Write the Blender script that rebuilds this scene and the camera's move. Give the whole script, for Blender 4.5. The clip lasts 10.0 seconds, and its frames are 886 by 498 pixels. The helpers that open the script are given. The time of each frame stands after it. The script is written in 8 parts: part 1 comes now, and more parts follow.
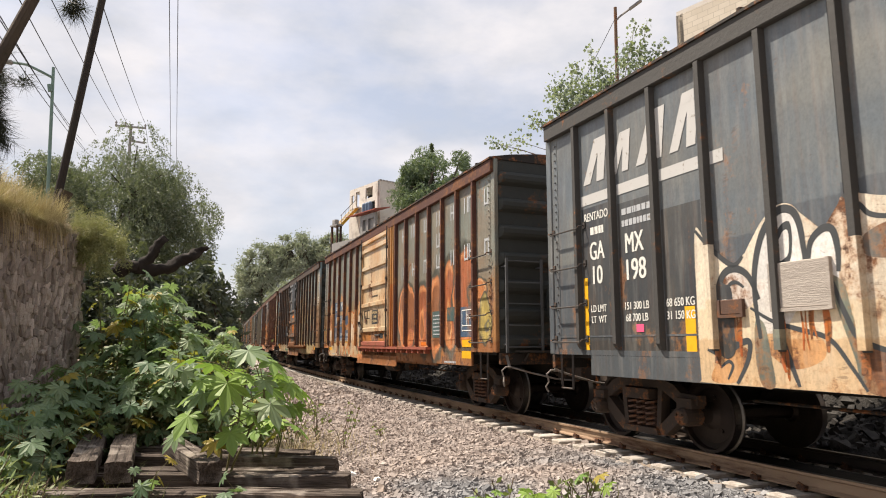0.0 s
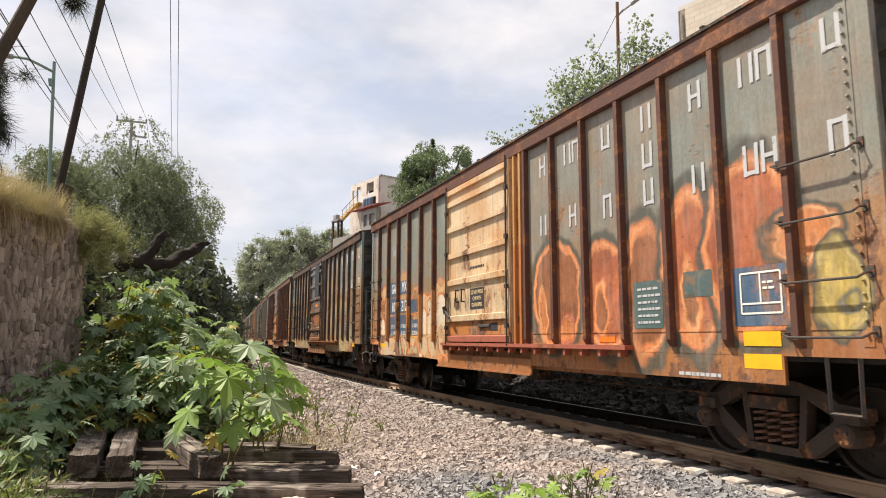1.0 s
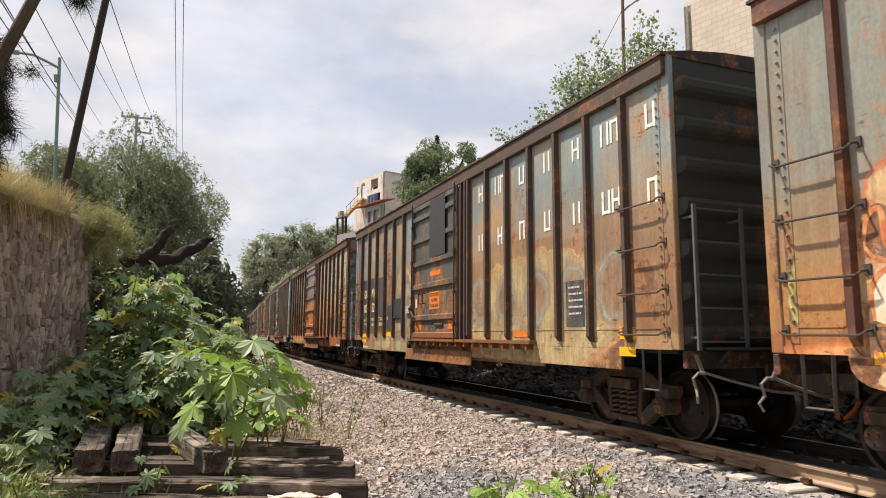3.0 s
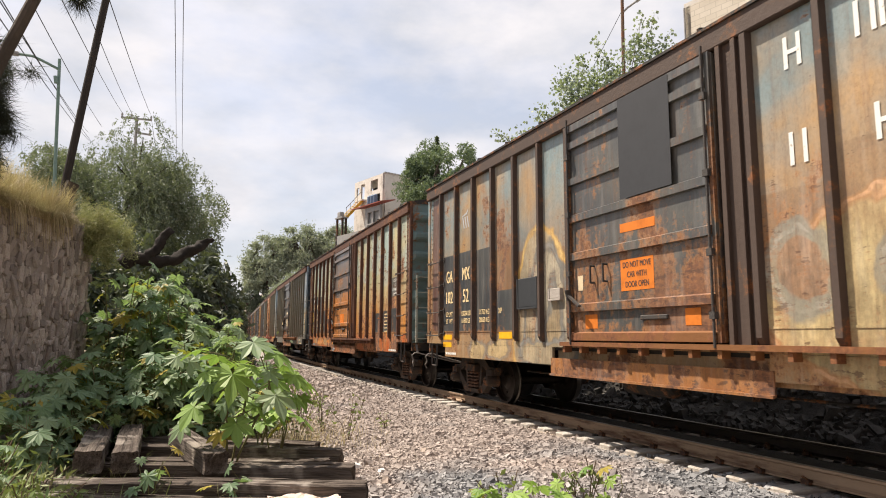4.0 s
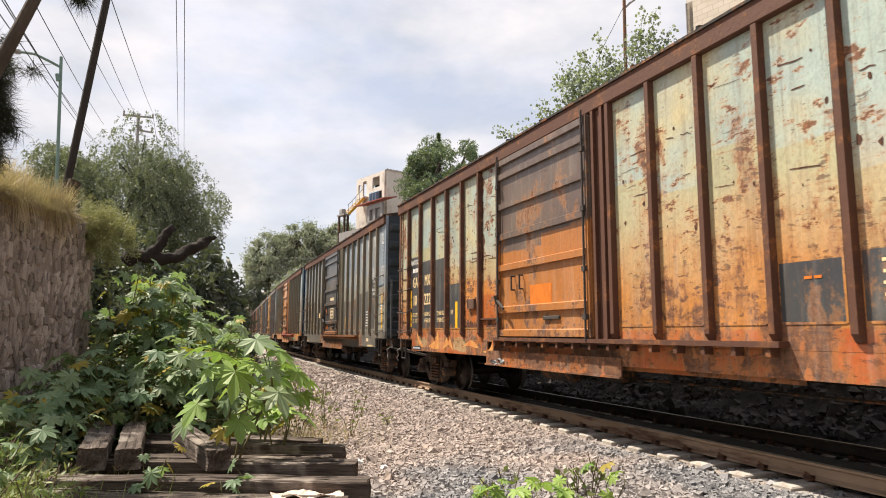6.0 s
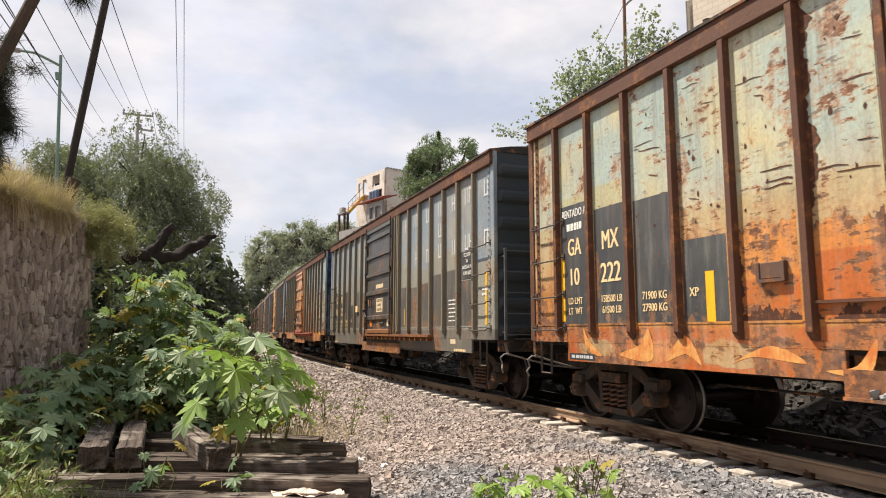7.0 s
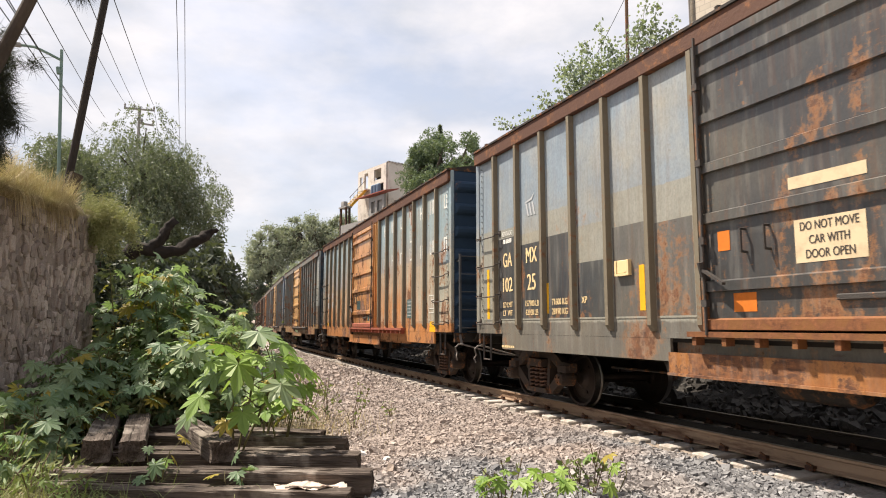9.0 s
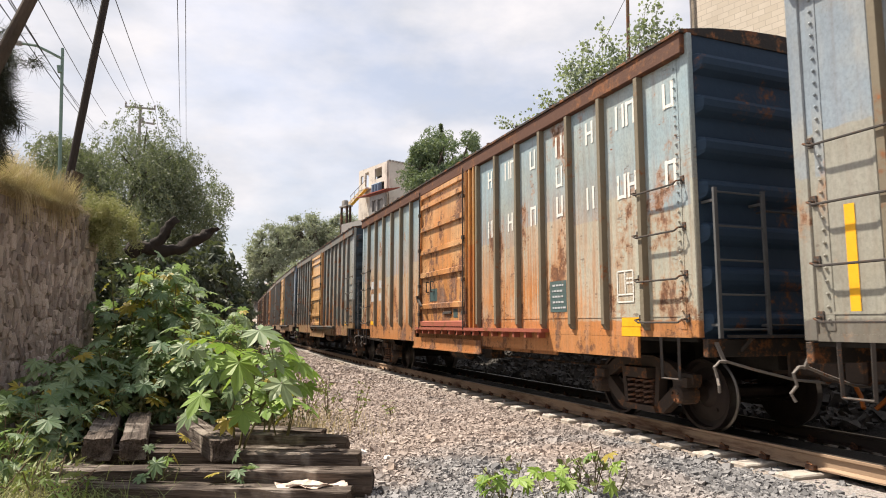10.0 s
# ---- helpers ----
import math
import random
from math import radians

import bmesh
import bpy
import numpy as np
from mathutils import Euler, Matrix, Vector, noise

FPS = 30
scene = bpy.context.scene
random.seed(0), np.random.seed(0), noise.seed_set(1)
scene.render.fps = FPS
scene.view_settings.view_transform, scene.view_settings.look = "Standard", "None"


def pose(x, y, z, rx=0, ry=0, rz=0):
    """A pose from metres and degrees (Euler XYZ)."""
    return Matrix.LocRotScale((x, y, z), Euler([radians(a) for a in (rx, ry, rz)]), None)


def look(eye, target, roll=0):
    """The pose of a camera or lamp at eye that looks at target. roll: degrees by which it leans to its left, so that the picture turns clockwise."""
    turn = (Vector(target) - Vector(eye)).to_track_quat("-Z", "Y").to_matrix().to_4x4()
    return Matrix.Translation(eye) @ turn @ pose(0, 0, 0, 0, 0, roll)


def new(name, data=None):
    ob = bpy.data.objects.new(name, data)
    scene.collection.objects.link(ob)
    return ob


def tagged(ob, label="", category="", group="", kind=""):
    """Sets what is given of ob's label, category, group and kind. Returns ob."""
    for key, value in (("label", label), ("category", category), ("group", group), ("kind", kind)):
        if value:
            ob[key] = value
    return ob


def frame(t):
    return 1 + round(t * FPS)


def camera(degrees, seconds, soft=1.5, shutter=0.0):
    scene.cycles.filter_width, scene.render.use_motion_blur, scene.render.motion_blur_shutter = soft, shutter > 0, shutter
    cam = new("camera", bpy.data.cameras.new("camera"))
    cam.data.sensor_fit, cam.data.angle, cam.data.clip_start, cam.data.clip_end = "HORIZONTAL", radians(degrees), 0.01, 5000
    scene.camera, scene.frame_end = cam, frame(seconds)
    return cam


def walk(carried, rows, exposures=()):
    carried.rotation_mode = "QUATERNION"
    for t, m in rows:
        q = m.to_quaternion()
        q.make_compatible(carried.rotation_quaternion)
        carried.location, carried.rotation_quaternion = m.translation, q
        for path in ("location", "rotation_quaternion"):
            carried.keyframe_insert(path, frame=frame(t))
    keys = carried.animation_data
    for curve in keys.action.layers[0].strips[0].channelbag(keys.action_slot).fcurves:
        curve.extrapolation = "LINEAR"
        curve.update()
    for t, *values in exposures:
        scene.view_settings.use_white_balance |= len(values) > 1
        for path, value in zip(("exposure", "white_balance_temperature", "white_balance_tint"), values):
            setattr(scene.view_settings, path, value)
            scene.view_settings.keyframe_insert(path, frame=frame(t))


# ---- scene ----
cam = camera(68.75, 10.0, soft=1.0, shutter=0.05)

# the track: straight past the camera, then a wide bend to the right, then straight again
BEND_R, BEND_0, BEND_1, MID = 720.0, 6.7, 60.0, 7.127
EYE_Z = 1.352


def along(s, off=0.0):
    """The place s metres down the line, off metres right of its middle, and the heading there."""
    a = (min(max(s, BEND_0), BEND_1) - BEND_0) / BEND_R
    r = BEND_R - off
    x, y = MID + BEND_R - r * math.cos(a), min(s, BEND_0) + r * math.sin(a)
    if s > BEND_1:
        x, y = x + (s - BEND_1) * math.sin(a), y + (s - BEND_1) * math.cos(a)
    return x, y, a


def heading(yaw, pitch, roll):
    d = Vector((-math.sin(radians(yaw)) * math.cos(radians(pitch)), math.cos(radians(yaw)) * math.cos(radians(pitch)), math.sin(radians(pitch))))
    eye = Vector((0, 0, EYE_Z))
    return look(eye, eye + d, roll)


walk(cam, [(t, heading(y, p, r)) for t, y, p, r in (
    (0, -22.60, 8.36, .05), (.5, -22.51, 8.14, .12), (1, -22.52, 7.95, .18), (1.5, -22.40, 7.70, .28), (2, -22.25, 7.72, .42),
    (2.5, -22.17, 7.61, .39), (4, -22.16, 7.72, .32), (4.5, -22.16, 7.66, .32), (5, -22.08, 7.56, .30), (5.5, -22.01, 7.51, .24),
    (7, -21.98, 7.29, .14), (7.5, -21.91, 7.24, .07), (8, -21.79, 6.99, .02), (8.5, -21.81, 6.85, -.05), (9, -21.82, 6.74, .04),
    (9.5, -21.76, 6.73, .15), (10, -21.76, 6.64, .10))],
    exposures=[(t, e, 6600, 12) for t, e in ((0, 0.89), (0.5, 0.97), (1.2, 0.94), (2.0, 0.84), (2.5, 0.85), (4.0, 0.95), (5.5, 1.02), (7.0, 0.93), (7.6, 1.0), (9.0, 1.02), (10.0, 0.98))])

# ---- light: hazy sun from the left and ahead, bright sky with thin cloud ----
SUN_EL, SUN_AZ = 60.0, -46.0          # degrees up; degrees clockwise from the line's heading
world = bpy.data.worlds.new("sky")
scene.world = world
world.use_nodes = True
wn, wl = world.node_tree.nodes, world.node_tree.links
wn.clear()
sky = wn.new("ShaderNodeTexSky")
sky.sky_type, sky.sun_disc, sky.sun_elevation, sky.sun_rotation = "NISHITA", False, radians(SUN_EL), radians(SUN_AZ)
sky.dust_density, sky.air_density = 3.0, 1.0
geo = wn.new("ShaderNodeTexCoord")
mp = wn.new("ShaderNodeMapping")
mp.inputs["Scale"].default_value = (1.0, 1.0, 2.2)
wl.new(geo.outputs["Generated"], mp.inputs["Vector"])
cl = wn.new("ShaderNodeTexNoise")
cl.inputs["Scale"].default_value, cl.inputs["Detail"].default_value, cl.inputs["Roughness"].default_value = 3.4, 7, 0.58
wl.new(mp.outputs[0], cl.inputs["Vector"])
ramp = wn.new("ShaderNodeValToRGB")
ramp.color_ramp.elements[0].position, ramp.color_ramp.elements[1].position = 0.40, 0.64
ramp.color_ramp.elements[0].color, ramp.color_ramp.elements[1].color = (0.62, 0.62, 0.62, 1), (0.98, 0.98, 0.98, 1)
wl.new(cl.outputs["Fac"], ramp.inputs["Fac"])
bg1, bg2, mixw, wout = wn.new("ShaderNodeBackground"), wn.new("ShaderNodeBackground"), wn.new("ShaderNodeMixShader"), wn.new("ShaderNodeOutputWorld")
wl.new(sky.outputs[0], bg1.inputs["Color"])
bg1.inputs["Strength"].default_value = 0.10
# the cloud sheet is uneven: grey undersides and brighter tops
cl2 = wn.new("ShaderNodeTexNoise")
cl2.inputs["Scale"].default_value, cl2.inputs["Detail"].default_value, cl2.inputs["Roughness"].default_value = 5.2, 8, 0.55
wl.new(mp.outputs[0], cl2.inputs["Vector"])
tone = wn.new("ShaderNodeValToRGB")
tone.color_ramp.elements[0].position, tone.color_ramp.elements[1].position = 0.36, 0.66
tone.color_ramp.elements[0].color, tone.color_ramp.elements[1].color = (0.66, 0.695, 0.765, 1), (0.95, 0.93, 0.945, 1)
wl.new(cl2.outputs["Fac"], tone.inputs["Fac"])
wl.new(tone.outputs[0], bg2.inputs["Color"])
bg2.inputs["Strength"].default_value = 0.525
wl.new(ramp.outputs[0], mixw.inputs[0]); wl.new(bg1.outputs[0], mixw.inputs[1]); wl.new(bg2.outputs[0], mixw.inputs[2])
wl.new(mixw.outputs[0], wout.inputs[0])
sun_dir = Vector((math.sin(radians(SUN_AZ)) * math.cos(radians(SUN_EL)), math.cos(radians(SUN_AZ)) * math.cos(radians(SUN_EL)), math.sin(radians(SUN_EL))))
sun = new("sun", bpy.data.lights.new("sun", "SUN"))
sun.data.energy, sun.data.angle, sun.data.color = 5.0, radians(1.5), (1.0, 0.90, 0.76)
sun.matrix_world = look(sun_dir * 50, (0, 0, 0))

# ---- building helpers ----


def done(name, bm):
    me = bpy.data.meshes.new(name)
    bm.to_mesh(me)
    bm.free()
    return me


def put(name, me, material, parent=None, label=""):
    """A mesh as one object; meshes are shared, materials sit on the object."""
    if not me.materials:
        me.materials.append(None)
    ob = new(name, me)
    ob.material_slots[0].link = "OBJECT"
    ob.material_slots[0].material = material
    if parent:
        ob.parent = parent
    if label:
        ob["label"] = label
    return ob


def part(name, bm, material, parent=None, label=""):
    return put(name, done(name, bm), material, parent, label)


def box(bm, x0, x1, y0, y1, z0, z1):
    v = [bm.verts.new((x, y, z)) for x in (x0, x1) for y in (y0, y1) for z in (z0, z1)]
    for f in ((0, 1, 3, 2), (4, 6, 7, 5), (0, 4, 5, 1), (2, 3, 7, 6), (0, 2, 6, 4), (1, 5, 7, 3)):
        bm.faces.new([v[i] for i in f])
    return v


def bevelled(bm, width=0.01, segments=1):
    bmesh.ops.bevel(bm, geom=list(bm.edges), offset=width, segments=segments, affect="EDGES", profile=0.7)
    return bm


def bar(bm, a, b, w, h=None, sides=4, taper=1.0):
    """A bar from a to b: square (4 sides) or round."""
    a, b = Vector(a), Vector(b)
    h = h or w
    d = (b - a).normalized()
    u = d.cross(Vector((0, 0, 1)) if abs(d.z) < 0.95 else Vector((0, 1, 0))).normalized()
    v = u.cross(d)
    ring = []
    for c, k in ((a, 1.0), (b, taper)):
        row = []
        for i in range(sides):
            an = 2 * math.pi * (i + 0.5) / sides
            m = math.sqrt(2) if sides == 4 else 1.0
            row.append(bm.verts.new(c + u * (math.cos(an) * w / 2 * m * k) + v * (math.sin(an) * h / 2 * m * k)))
        ring.append(row)
    for i in range(sides):
        j = (i + 1) % sides
        bm.faces.new((ring[0][i], ring[0][j], ring[1][j], ring[1][i]))
    bm.faces.new(ring[0][::-1]); bm.faces.new(ring[1])


def rod(bm, pts, r, sides=6):
    """One bent round bar through the points."""
    pts = [Vector(p) for p in pts]
    rings, u = [], None
    for i, p in enumerate(pts):
        d = (pts[min(i + 1, len(pts) - 1)] - pts[max(i - 1, 0)]).normalized()
        if u is None:
            u = d.cross(Vector((0, 0, 1)) if abs(d.z) < 0.95 else Vector((0, 1, 0))).normalized()
        u = (u - d * u.dot(d)).normalized()
        v = u.cross(d)
        rings.append([bm.verts.new(p + (u * math.cos(a) + v * math.sin(a)) * r) for a in [2 * math.pi * k / sides for k in range(sides)]])
    for a, c in zip(rings, rings[1:]):
        for i in range(sides):
            j = (i + 1) % sides
            bm.faces.new((a[i], a[j], c[j], c[i]))
    bm.faces.new(rings[0][::-1]); bm.faces.new(rings[-1])


def lathe(bm, profile, axis="x", steps=28, centre=(0, 0, 0)):
    """Turn a profile of (along axis, radius) round the x or y axis."""
    rows = []
    for k in range(steps):
        an = 2 * math.pi * k / steps
        c, s = math.cos(an), math.sin(an)
        rows.append([bm.verts.new((centre[0] + (p if axis == "x" else r * c), centre[1] + (r * c if axis == "x" else p), centre[2] + r * s)) for p, r in profile])
    for k in range(steps):
        a, b = rows[k], rows[(k + 1) % steps]
        for i in range(len(profile) - 1):
            bm.faces.new((a[i], a[i + 1], b[i + 1], b[i]))


def extruded(bm, outline, x0, x1):
    """An outline of (y, z) pushed from x0 to x1."""
    a = [bm.verts.new((x0, y, z)) for y, z in outline]
    b = [bm.verts.new((x1, y, z)) for y, z in outline]
    n = len(outline)
    for i in range(n):
        j = (i + 1) % n
        bm.faces.new((a[i], a[j], b[j], b[i]))
    bm.faces.new(a[::-1]); bm.faces.new(b)


def bulk(name, verts, faces, smooth=False):
    """A mesh from numpy arrays of verts and of equal-sided faces."""
    me = bpy.data.meshes.new(name)
    verts, faces = np.asarray(verts, np.float32), np.asarray(faces, np.int32)
    n, k = faces.shape
    me.vertices.add(len(verts)); me.vertices.foreach_set("co", verts.ravel())
    me.loops.add(n * k); me.loops.foreach_set("vertex_index", faces.ravel())
    me.polygons.add(n); me.polygons.foreach_set("loop_start", np.arange(0, n * k, k, dtype=np.int32))
    me.update(calc_edges=True)
    me.polygons.foreach_set("use_smooth", np.full(n, smooth))
    return me


# ---- materials ----


class Nodes:
    """A short way to write a node material."""

    def __init__(self, name):
        self.m = bpy.data.materials.new(name)
        self.m.use_nodes = True
        self.t = self.m.node_tree
        self.bsdf = self.t.nodes["Principled BSDF"]
        self.out = self.t.nodes["Material Output"]

    def n(self, kind, **kw):
        node = self.t.nodes.new("ShaderNode" + kind)
        for k, v in kw.items():
            if k in node.inputs:
                self.set(node.inputs[k], v)
        return node

    def set(self, sock, v):
        if hasattr(v, "is_output"):
            self.t.links.new(v, sock)
        else:
            sock.default_value = v

    def coord(self, kind="Object", scale=(1, 1, 1), shift=(0, 0, 0)):
        c = self.n("TexCoord")
        m = self.n("Mapping")
        self.t.links.new(c.outputs[kind], m.inputs["Vector"])
        m.inputs["Scale"].default_value = scale
        m.inputs["Location"].default_value = shift
        return m.outputs[0]

    def noise(self, vec, scale, detail=4.0, rough=0.55, out="Fac"):
        t = self.n("TexNoise", Scale=scale, Detail=detail, Roughness=rough)
        self.t.links.new(vec, t.inputs["Vector"])
        return t.outputs[out]

    def voronoi(self, vec, scale, out="Distance", feature="F1"):
        t = self.n("TexVoronoi")
        t.feature = feature
        t.inputs["Scale"].default_value = scale
        self.t.links.new(vec, t.inputs["Vector"])
        return t.outputs[out]

    def math(self, op, a, b=0.0, c=0.0):
        t = self.n("Math")
        t.operation = op
        for i, v in enumerate((a, b, c)):
            self.set(t.inputs[i], v)
        return t.outputs[0]

    def ramp(self, fac, lo, hi, a=0.0, b=1.0):
        t = self.n("MapRange")
        for k, v in (("Value", fac), ("From Min", lo), ("From Max", hi), ("To Min", a), ("To Max", b)):
            self.set(t.inputs[k], v)
        return t.outputs[0]

    def mix(self, fac, a, b, mode="MIX"):
        t = self.n("Mix")
        t.data_type, t.blend_type = "RGBA", mode
        for sock, v in ((t.inputs[0], fac), (t.inputs[6], a), (t.inputs[7], b)):
            if isinstance(v, tuple) and len(v) == 3:
                v = (*v, 1.0)
            self.set(sock, v)
        return t.outputs[2]

    def bump(self, height, strength=0.3, distance=0.02):
        b = self.n("Bump", Strength=strength, Distance=distance)
        self.t.links.new(height, b.inputs["Height"])
        self.t.links.new(b.outputs[0], self.bsdf.inputs["Normal"])

    def finish(self, colour, rough=0.8, metal=0.0, spec=0.3):
        self.set(self.bsdf.inputs["Base Color"], (*colour, 1.0) if isinstance(colour, tuple) else colour)
        self.set(self.bsdf.inputs["Roughness"], rough)
        self.bsdf.inputs["Metallic"].default_value = metal
        self.bsdf.inputs["Specular IOR Level"].default_value = spec
        return self.m


def surface(name, a, b, scale=3.0, rough=0.85, metal=0.0, bump=0.3, stretch=(1, 1, 1), stain=None, depth=0.02, spec=0.3, rnd=0.0):
    """Two tones mixed at two scales, with stains and fine relief."""
    k = Nodes(name)
    v = k.coord("Object", stretch)
    big, fine = k.noise(v, scale, 5), k.noise(v, scale * 9, 6, 0.65)
    fac = k.math("ADD", k.math("MULTIPLY", k.ramp(big, 0.3, 0.7), 0.65), k.math("MULTIPLY", k.ramp(fine, 0.3, 0.7), 0.35))
    col = k.mix(fac, a, b)
    if stain:
        col = k.mix(k.ramp(k.noise(v, scale * 0.6, 7, 0.7), 0.52, 0.66), col, stain)
    if rnd:
        info = k.n("ObjectInfo")
        col = k.mix(k.math("MULTIPLY", info.outputs["Random"], rnd), col, (0.02, 0.018, 0.015))
    k.bump(k.math("ADD", fine, k.math("MULTIPLY", big, 0.5)), bump, depth)
    return k.finish(col, rough, metal, spec)


RUST_A, RUST_B, RUST_C = (0.085, 0.036, 0.020), (0.25, 0.10, 0.040), (0.42, 0.19, 0.065)


def car_paint(name, top, mid, low, band=2.5, jitter=0.5, rust=0.5, fade=(0.42, 0.36, 0.22), fading=0.35, tags=(), seed=0.0, bubbles=(), wash=None, chips=0.0):
    """Weathered boxcar paint: upper coat, darker repaint and mirrored surroundings below a stepped line, sill coat,
    sprayed patches, rust and streaks.
    tags: sprayed shapes (y, z, half width, half height, colour, outline).
    bubbles: sprayed round letters (v, z, half width, half height, colour, line, line width, halo, halo width).
    wash: a soft overspray (colour, upper z, lower z, strength)."""
    k = Nodes(name)
    v = k.coord("Object", (1, 1, 1), (seed * 3.7, seed * 7.1, seed))
    raw = k.coord("Object")
    s = k.n("SeparateXYZ")
    k.t.links.new(raw, s.inputs[0])
    y, z = s.outputs[1], s.outputs[2]
    cell = k.n("TexWhiteNoise")
    cell.noise_dimensions = "1D"
    k.set(cell.inputs["W"], k.math("ADD", k.math("FLOOR", k.math("DIVIDE", k.math("ADD", y, 7.9), 0.885)), seed * 13.0))
    soft = k.noise(v, 0.9, 5)
    fine = k.noise(v, 11, 6, 0.65)
    streak = k.noise(k.coord("Object", (9, 9, 0.45), (seed, seed * 2, 0)), 1.6, 5, 0.6)
    edge = k.math("ADD", z, k.math("ADD", k.math("MULTIPLY", k.math("SUBTRACT", cell.outputs[0], 0.5), jitter), k.math("MULTIPLY", k.math("SUBTRACT", fine, 0.5), 0.06)))
    col = k.mix(k.math("MULTIPLY", k.ramp(soft, 0.42, 0.68), fading), top, fade)
    col = k.mix(k.ramp(edge, band, band + 0.02, 1.0, 0.0), col, k.mix(k.math("MULTIPLY", k.ramp(soft, 0.5, 0.75), fading * 0.5), mid, fade))
    if wash:
        cloud = k.math("ADD", z, k.math("MULTIPLY", k.math("SUBTRACT", soft, 0.5), 2.2))
        much = k.ramp(cloud, wash[2], wash[1], wash[3], 0.0)
        if len(wash) > 4:
            much = k.math("MULTIPLY", k.math("MULTIPLY", much, k.ramp(y, wash[4] - 7.9, wash[5] - 7.9, 0.2, 1.0)), k.ramp(k.math("ADD", streak, k.math("MULTIPLY", soft, 0.5)), 0.60, 0.88, 0.15, 1.0))
        col = k.mix(much, col, k.mix(k.ramp(fine, 0.3, 0.7), wash[0], tuple(0.75 * q for q in wash[0])))
    col = k.mix(k.ramp(k.math("ADD", z, k.math("MULTIPLY", fine, 0.1)), 1.44, 1.47, 1.0, 0.0), col, k.mix(k.math("MULTIPLY", k.ramp(soft, 0.45, 0.7), fading * 0.3), low, fade))
    for ty, tz, hw, hh, tc, oc in tags:
        wob = k.noise(k.coord("Object", (1, 1, 1), (ty, tz, ty * 3)), 2.2, 2)
        wob2 = k.noise(k.coord("Object", (1, 1, 1), (tz, ty, tz * 5)), 2.2, 2)
        dy = k.math("DIVIDE", k.math("ADD", k.math("SUBTRACT", y, ty), k.math("MULTIPLY", k.math("SUBTRACT", wob, 0.5), hw * 1.3)), hw)
        dz = k.math("DIVIDE", k.math("ADD", k.math("SUBTRACT", z, tz), k.math("MULTIPLY", k.math("SUBTRACT", wob2, 0.5), hh * 1.3)), hh)
        r = k.math("ADD", k.math("POWER", k.math("ABSOLUTE", dy), 2.6), k.math("POWER", k.math("ABSOLUTE", dz), 2.6))
        col = k.mix(k.ramp(r, 0.98, 1.06, 1.0, 0.0), col, oc)
        col = k.mix(k.ramp(r, 0.62, 0.72, 0.9, 0.0), col, k.mix(k.ramp(fine, 0.35, 0.7), tc, tuple(0.7 * q for q in tc)))
    lift = k.ramp(z, 1.0, 4.8, 0.10, -0.04)
    amount = k.math("ADD", k.noise(k.coord("Object", (1, 1, 0.55), (seed * 5, 0, seed)), 1.3, 9, 0.68), lift)
    thr = 0.70 - 0.20 * rust
    # rust eats through in ragged patches with an orange rim, and in small chips that run level
    ragged = k.math("ADD", amount, k.math("MULTIPLY", k.math("SUBTRACT", k.noise(v, 9, 8, 0.75), 0.5), 0.34))
    chip = k.math("ADD", k.noise(k.coord("Object", (2.2, 2.2, 5.0), (seed, seed * 3, 0)), 1.5, 9, 0.68), k.math("MULTIPLY", k.math("SUBTRACT", amount, 0.55), 0.35))
    cthr = 0.735 - 0.15 * rust - chips
    rim = k.math("MAXIMUM", k.ramp(ragged, thr - 0.05, thr + 0.01), k.ramp(chip, cthr - 0.035, cthr))
    rmask = k.math("MAXIMUM", k.ramp(ragged, thr, thr + 0.05), k.ramp(chip, cthr, cthr + 0.02))
    rcol = k.mix(k.ramp(fine, 0.3, 0.7), tuple(0.6 * q for q in RUST_A), RUST_B)
    # small level flakes, and the runs that the wet carries down from them
    def flakes(up):
        lift_v = k.coord("Object", (3.2, 3.2, 9.0), (seed * 2, seed * 5, up * 9.0 + seed))
        return k.noise(lift_v, 1.35, 7, 0.66)
    wander = k.math("MULTIPLY", k.math("SUBTRACT", k.noise(k.coord("Object", (26, 26, 0.8), (seed, 0, 0)), 1.0, 3), 0.5), 0.22)
    fthr = 0.685 - 0.10 * rust - 0.5 * chips
    local = k.math("MULTIPLY", k.math("SUBTRACT", amount, 0.52), 0.45)
    flake = k.ramp(k.math("ADD", flakes(0.0), local), fthr, fthr + 0.025)
    runs = None
    for up, keep in ((0.05, 0.95), (0.12, 0.75), (0.22, 0.55), (0.36, 0.38)):
        one = k.math("MULTIPLY", k.ramp(k.math("ADD", k.math("ADD", flakes(up), local), wander), fthr - 0.01, fthr + 0.05), keep)
        runs = one if runs is None else k.math("MAXIMUM", runs, one)
    col = k.mix(k.math("MULTIPLY", rim, 0.45 + 0.4 * rust), col, RUST_C)
    col = k.mix(rmask, col, rcol)
    if bubbles:
        warp = k.n("VectorMath")
        warp.operation = "MULTIPLY_ADD"
        k.t.links.new(k.noise(v, 1.7, 2, 0.5, "Color"), warp.inputs[0])
        warp.inputs[1].default_value = (0, 0.44, 0.44)
        ripple = k.n("VectorMath")
        ripple.operation = "MULTIPLY_ADD"
        k.t.links.new(k.noise(v, 4.6, 2, 0.5, "Color"), ripple.inputs[0])
        ripple.inputs[1].default_value = (0, 0.16, 0.16)
        k.t.links.new(raw, ripple.inputs[2])
        k.t.links.new(ripple.outputs[0], warp.inputs[2])
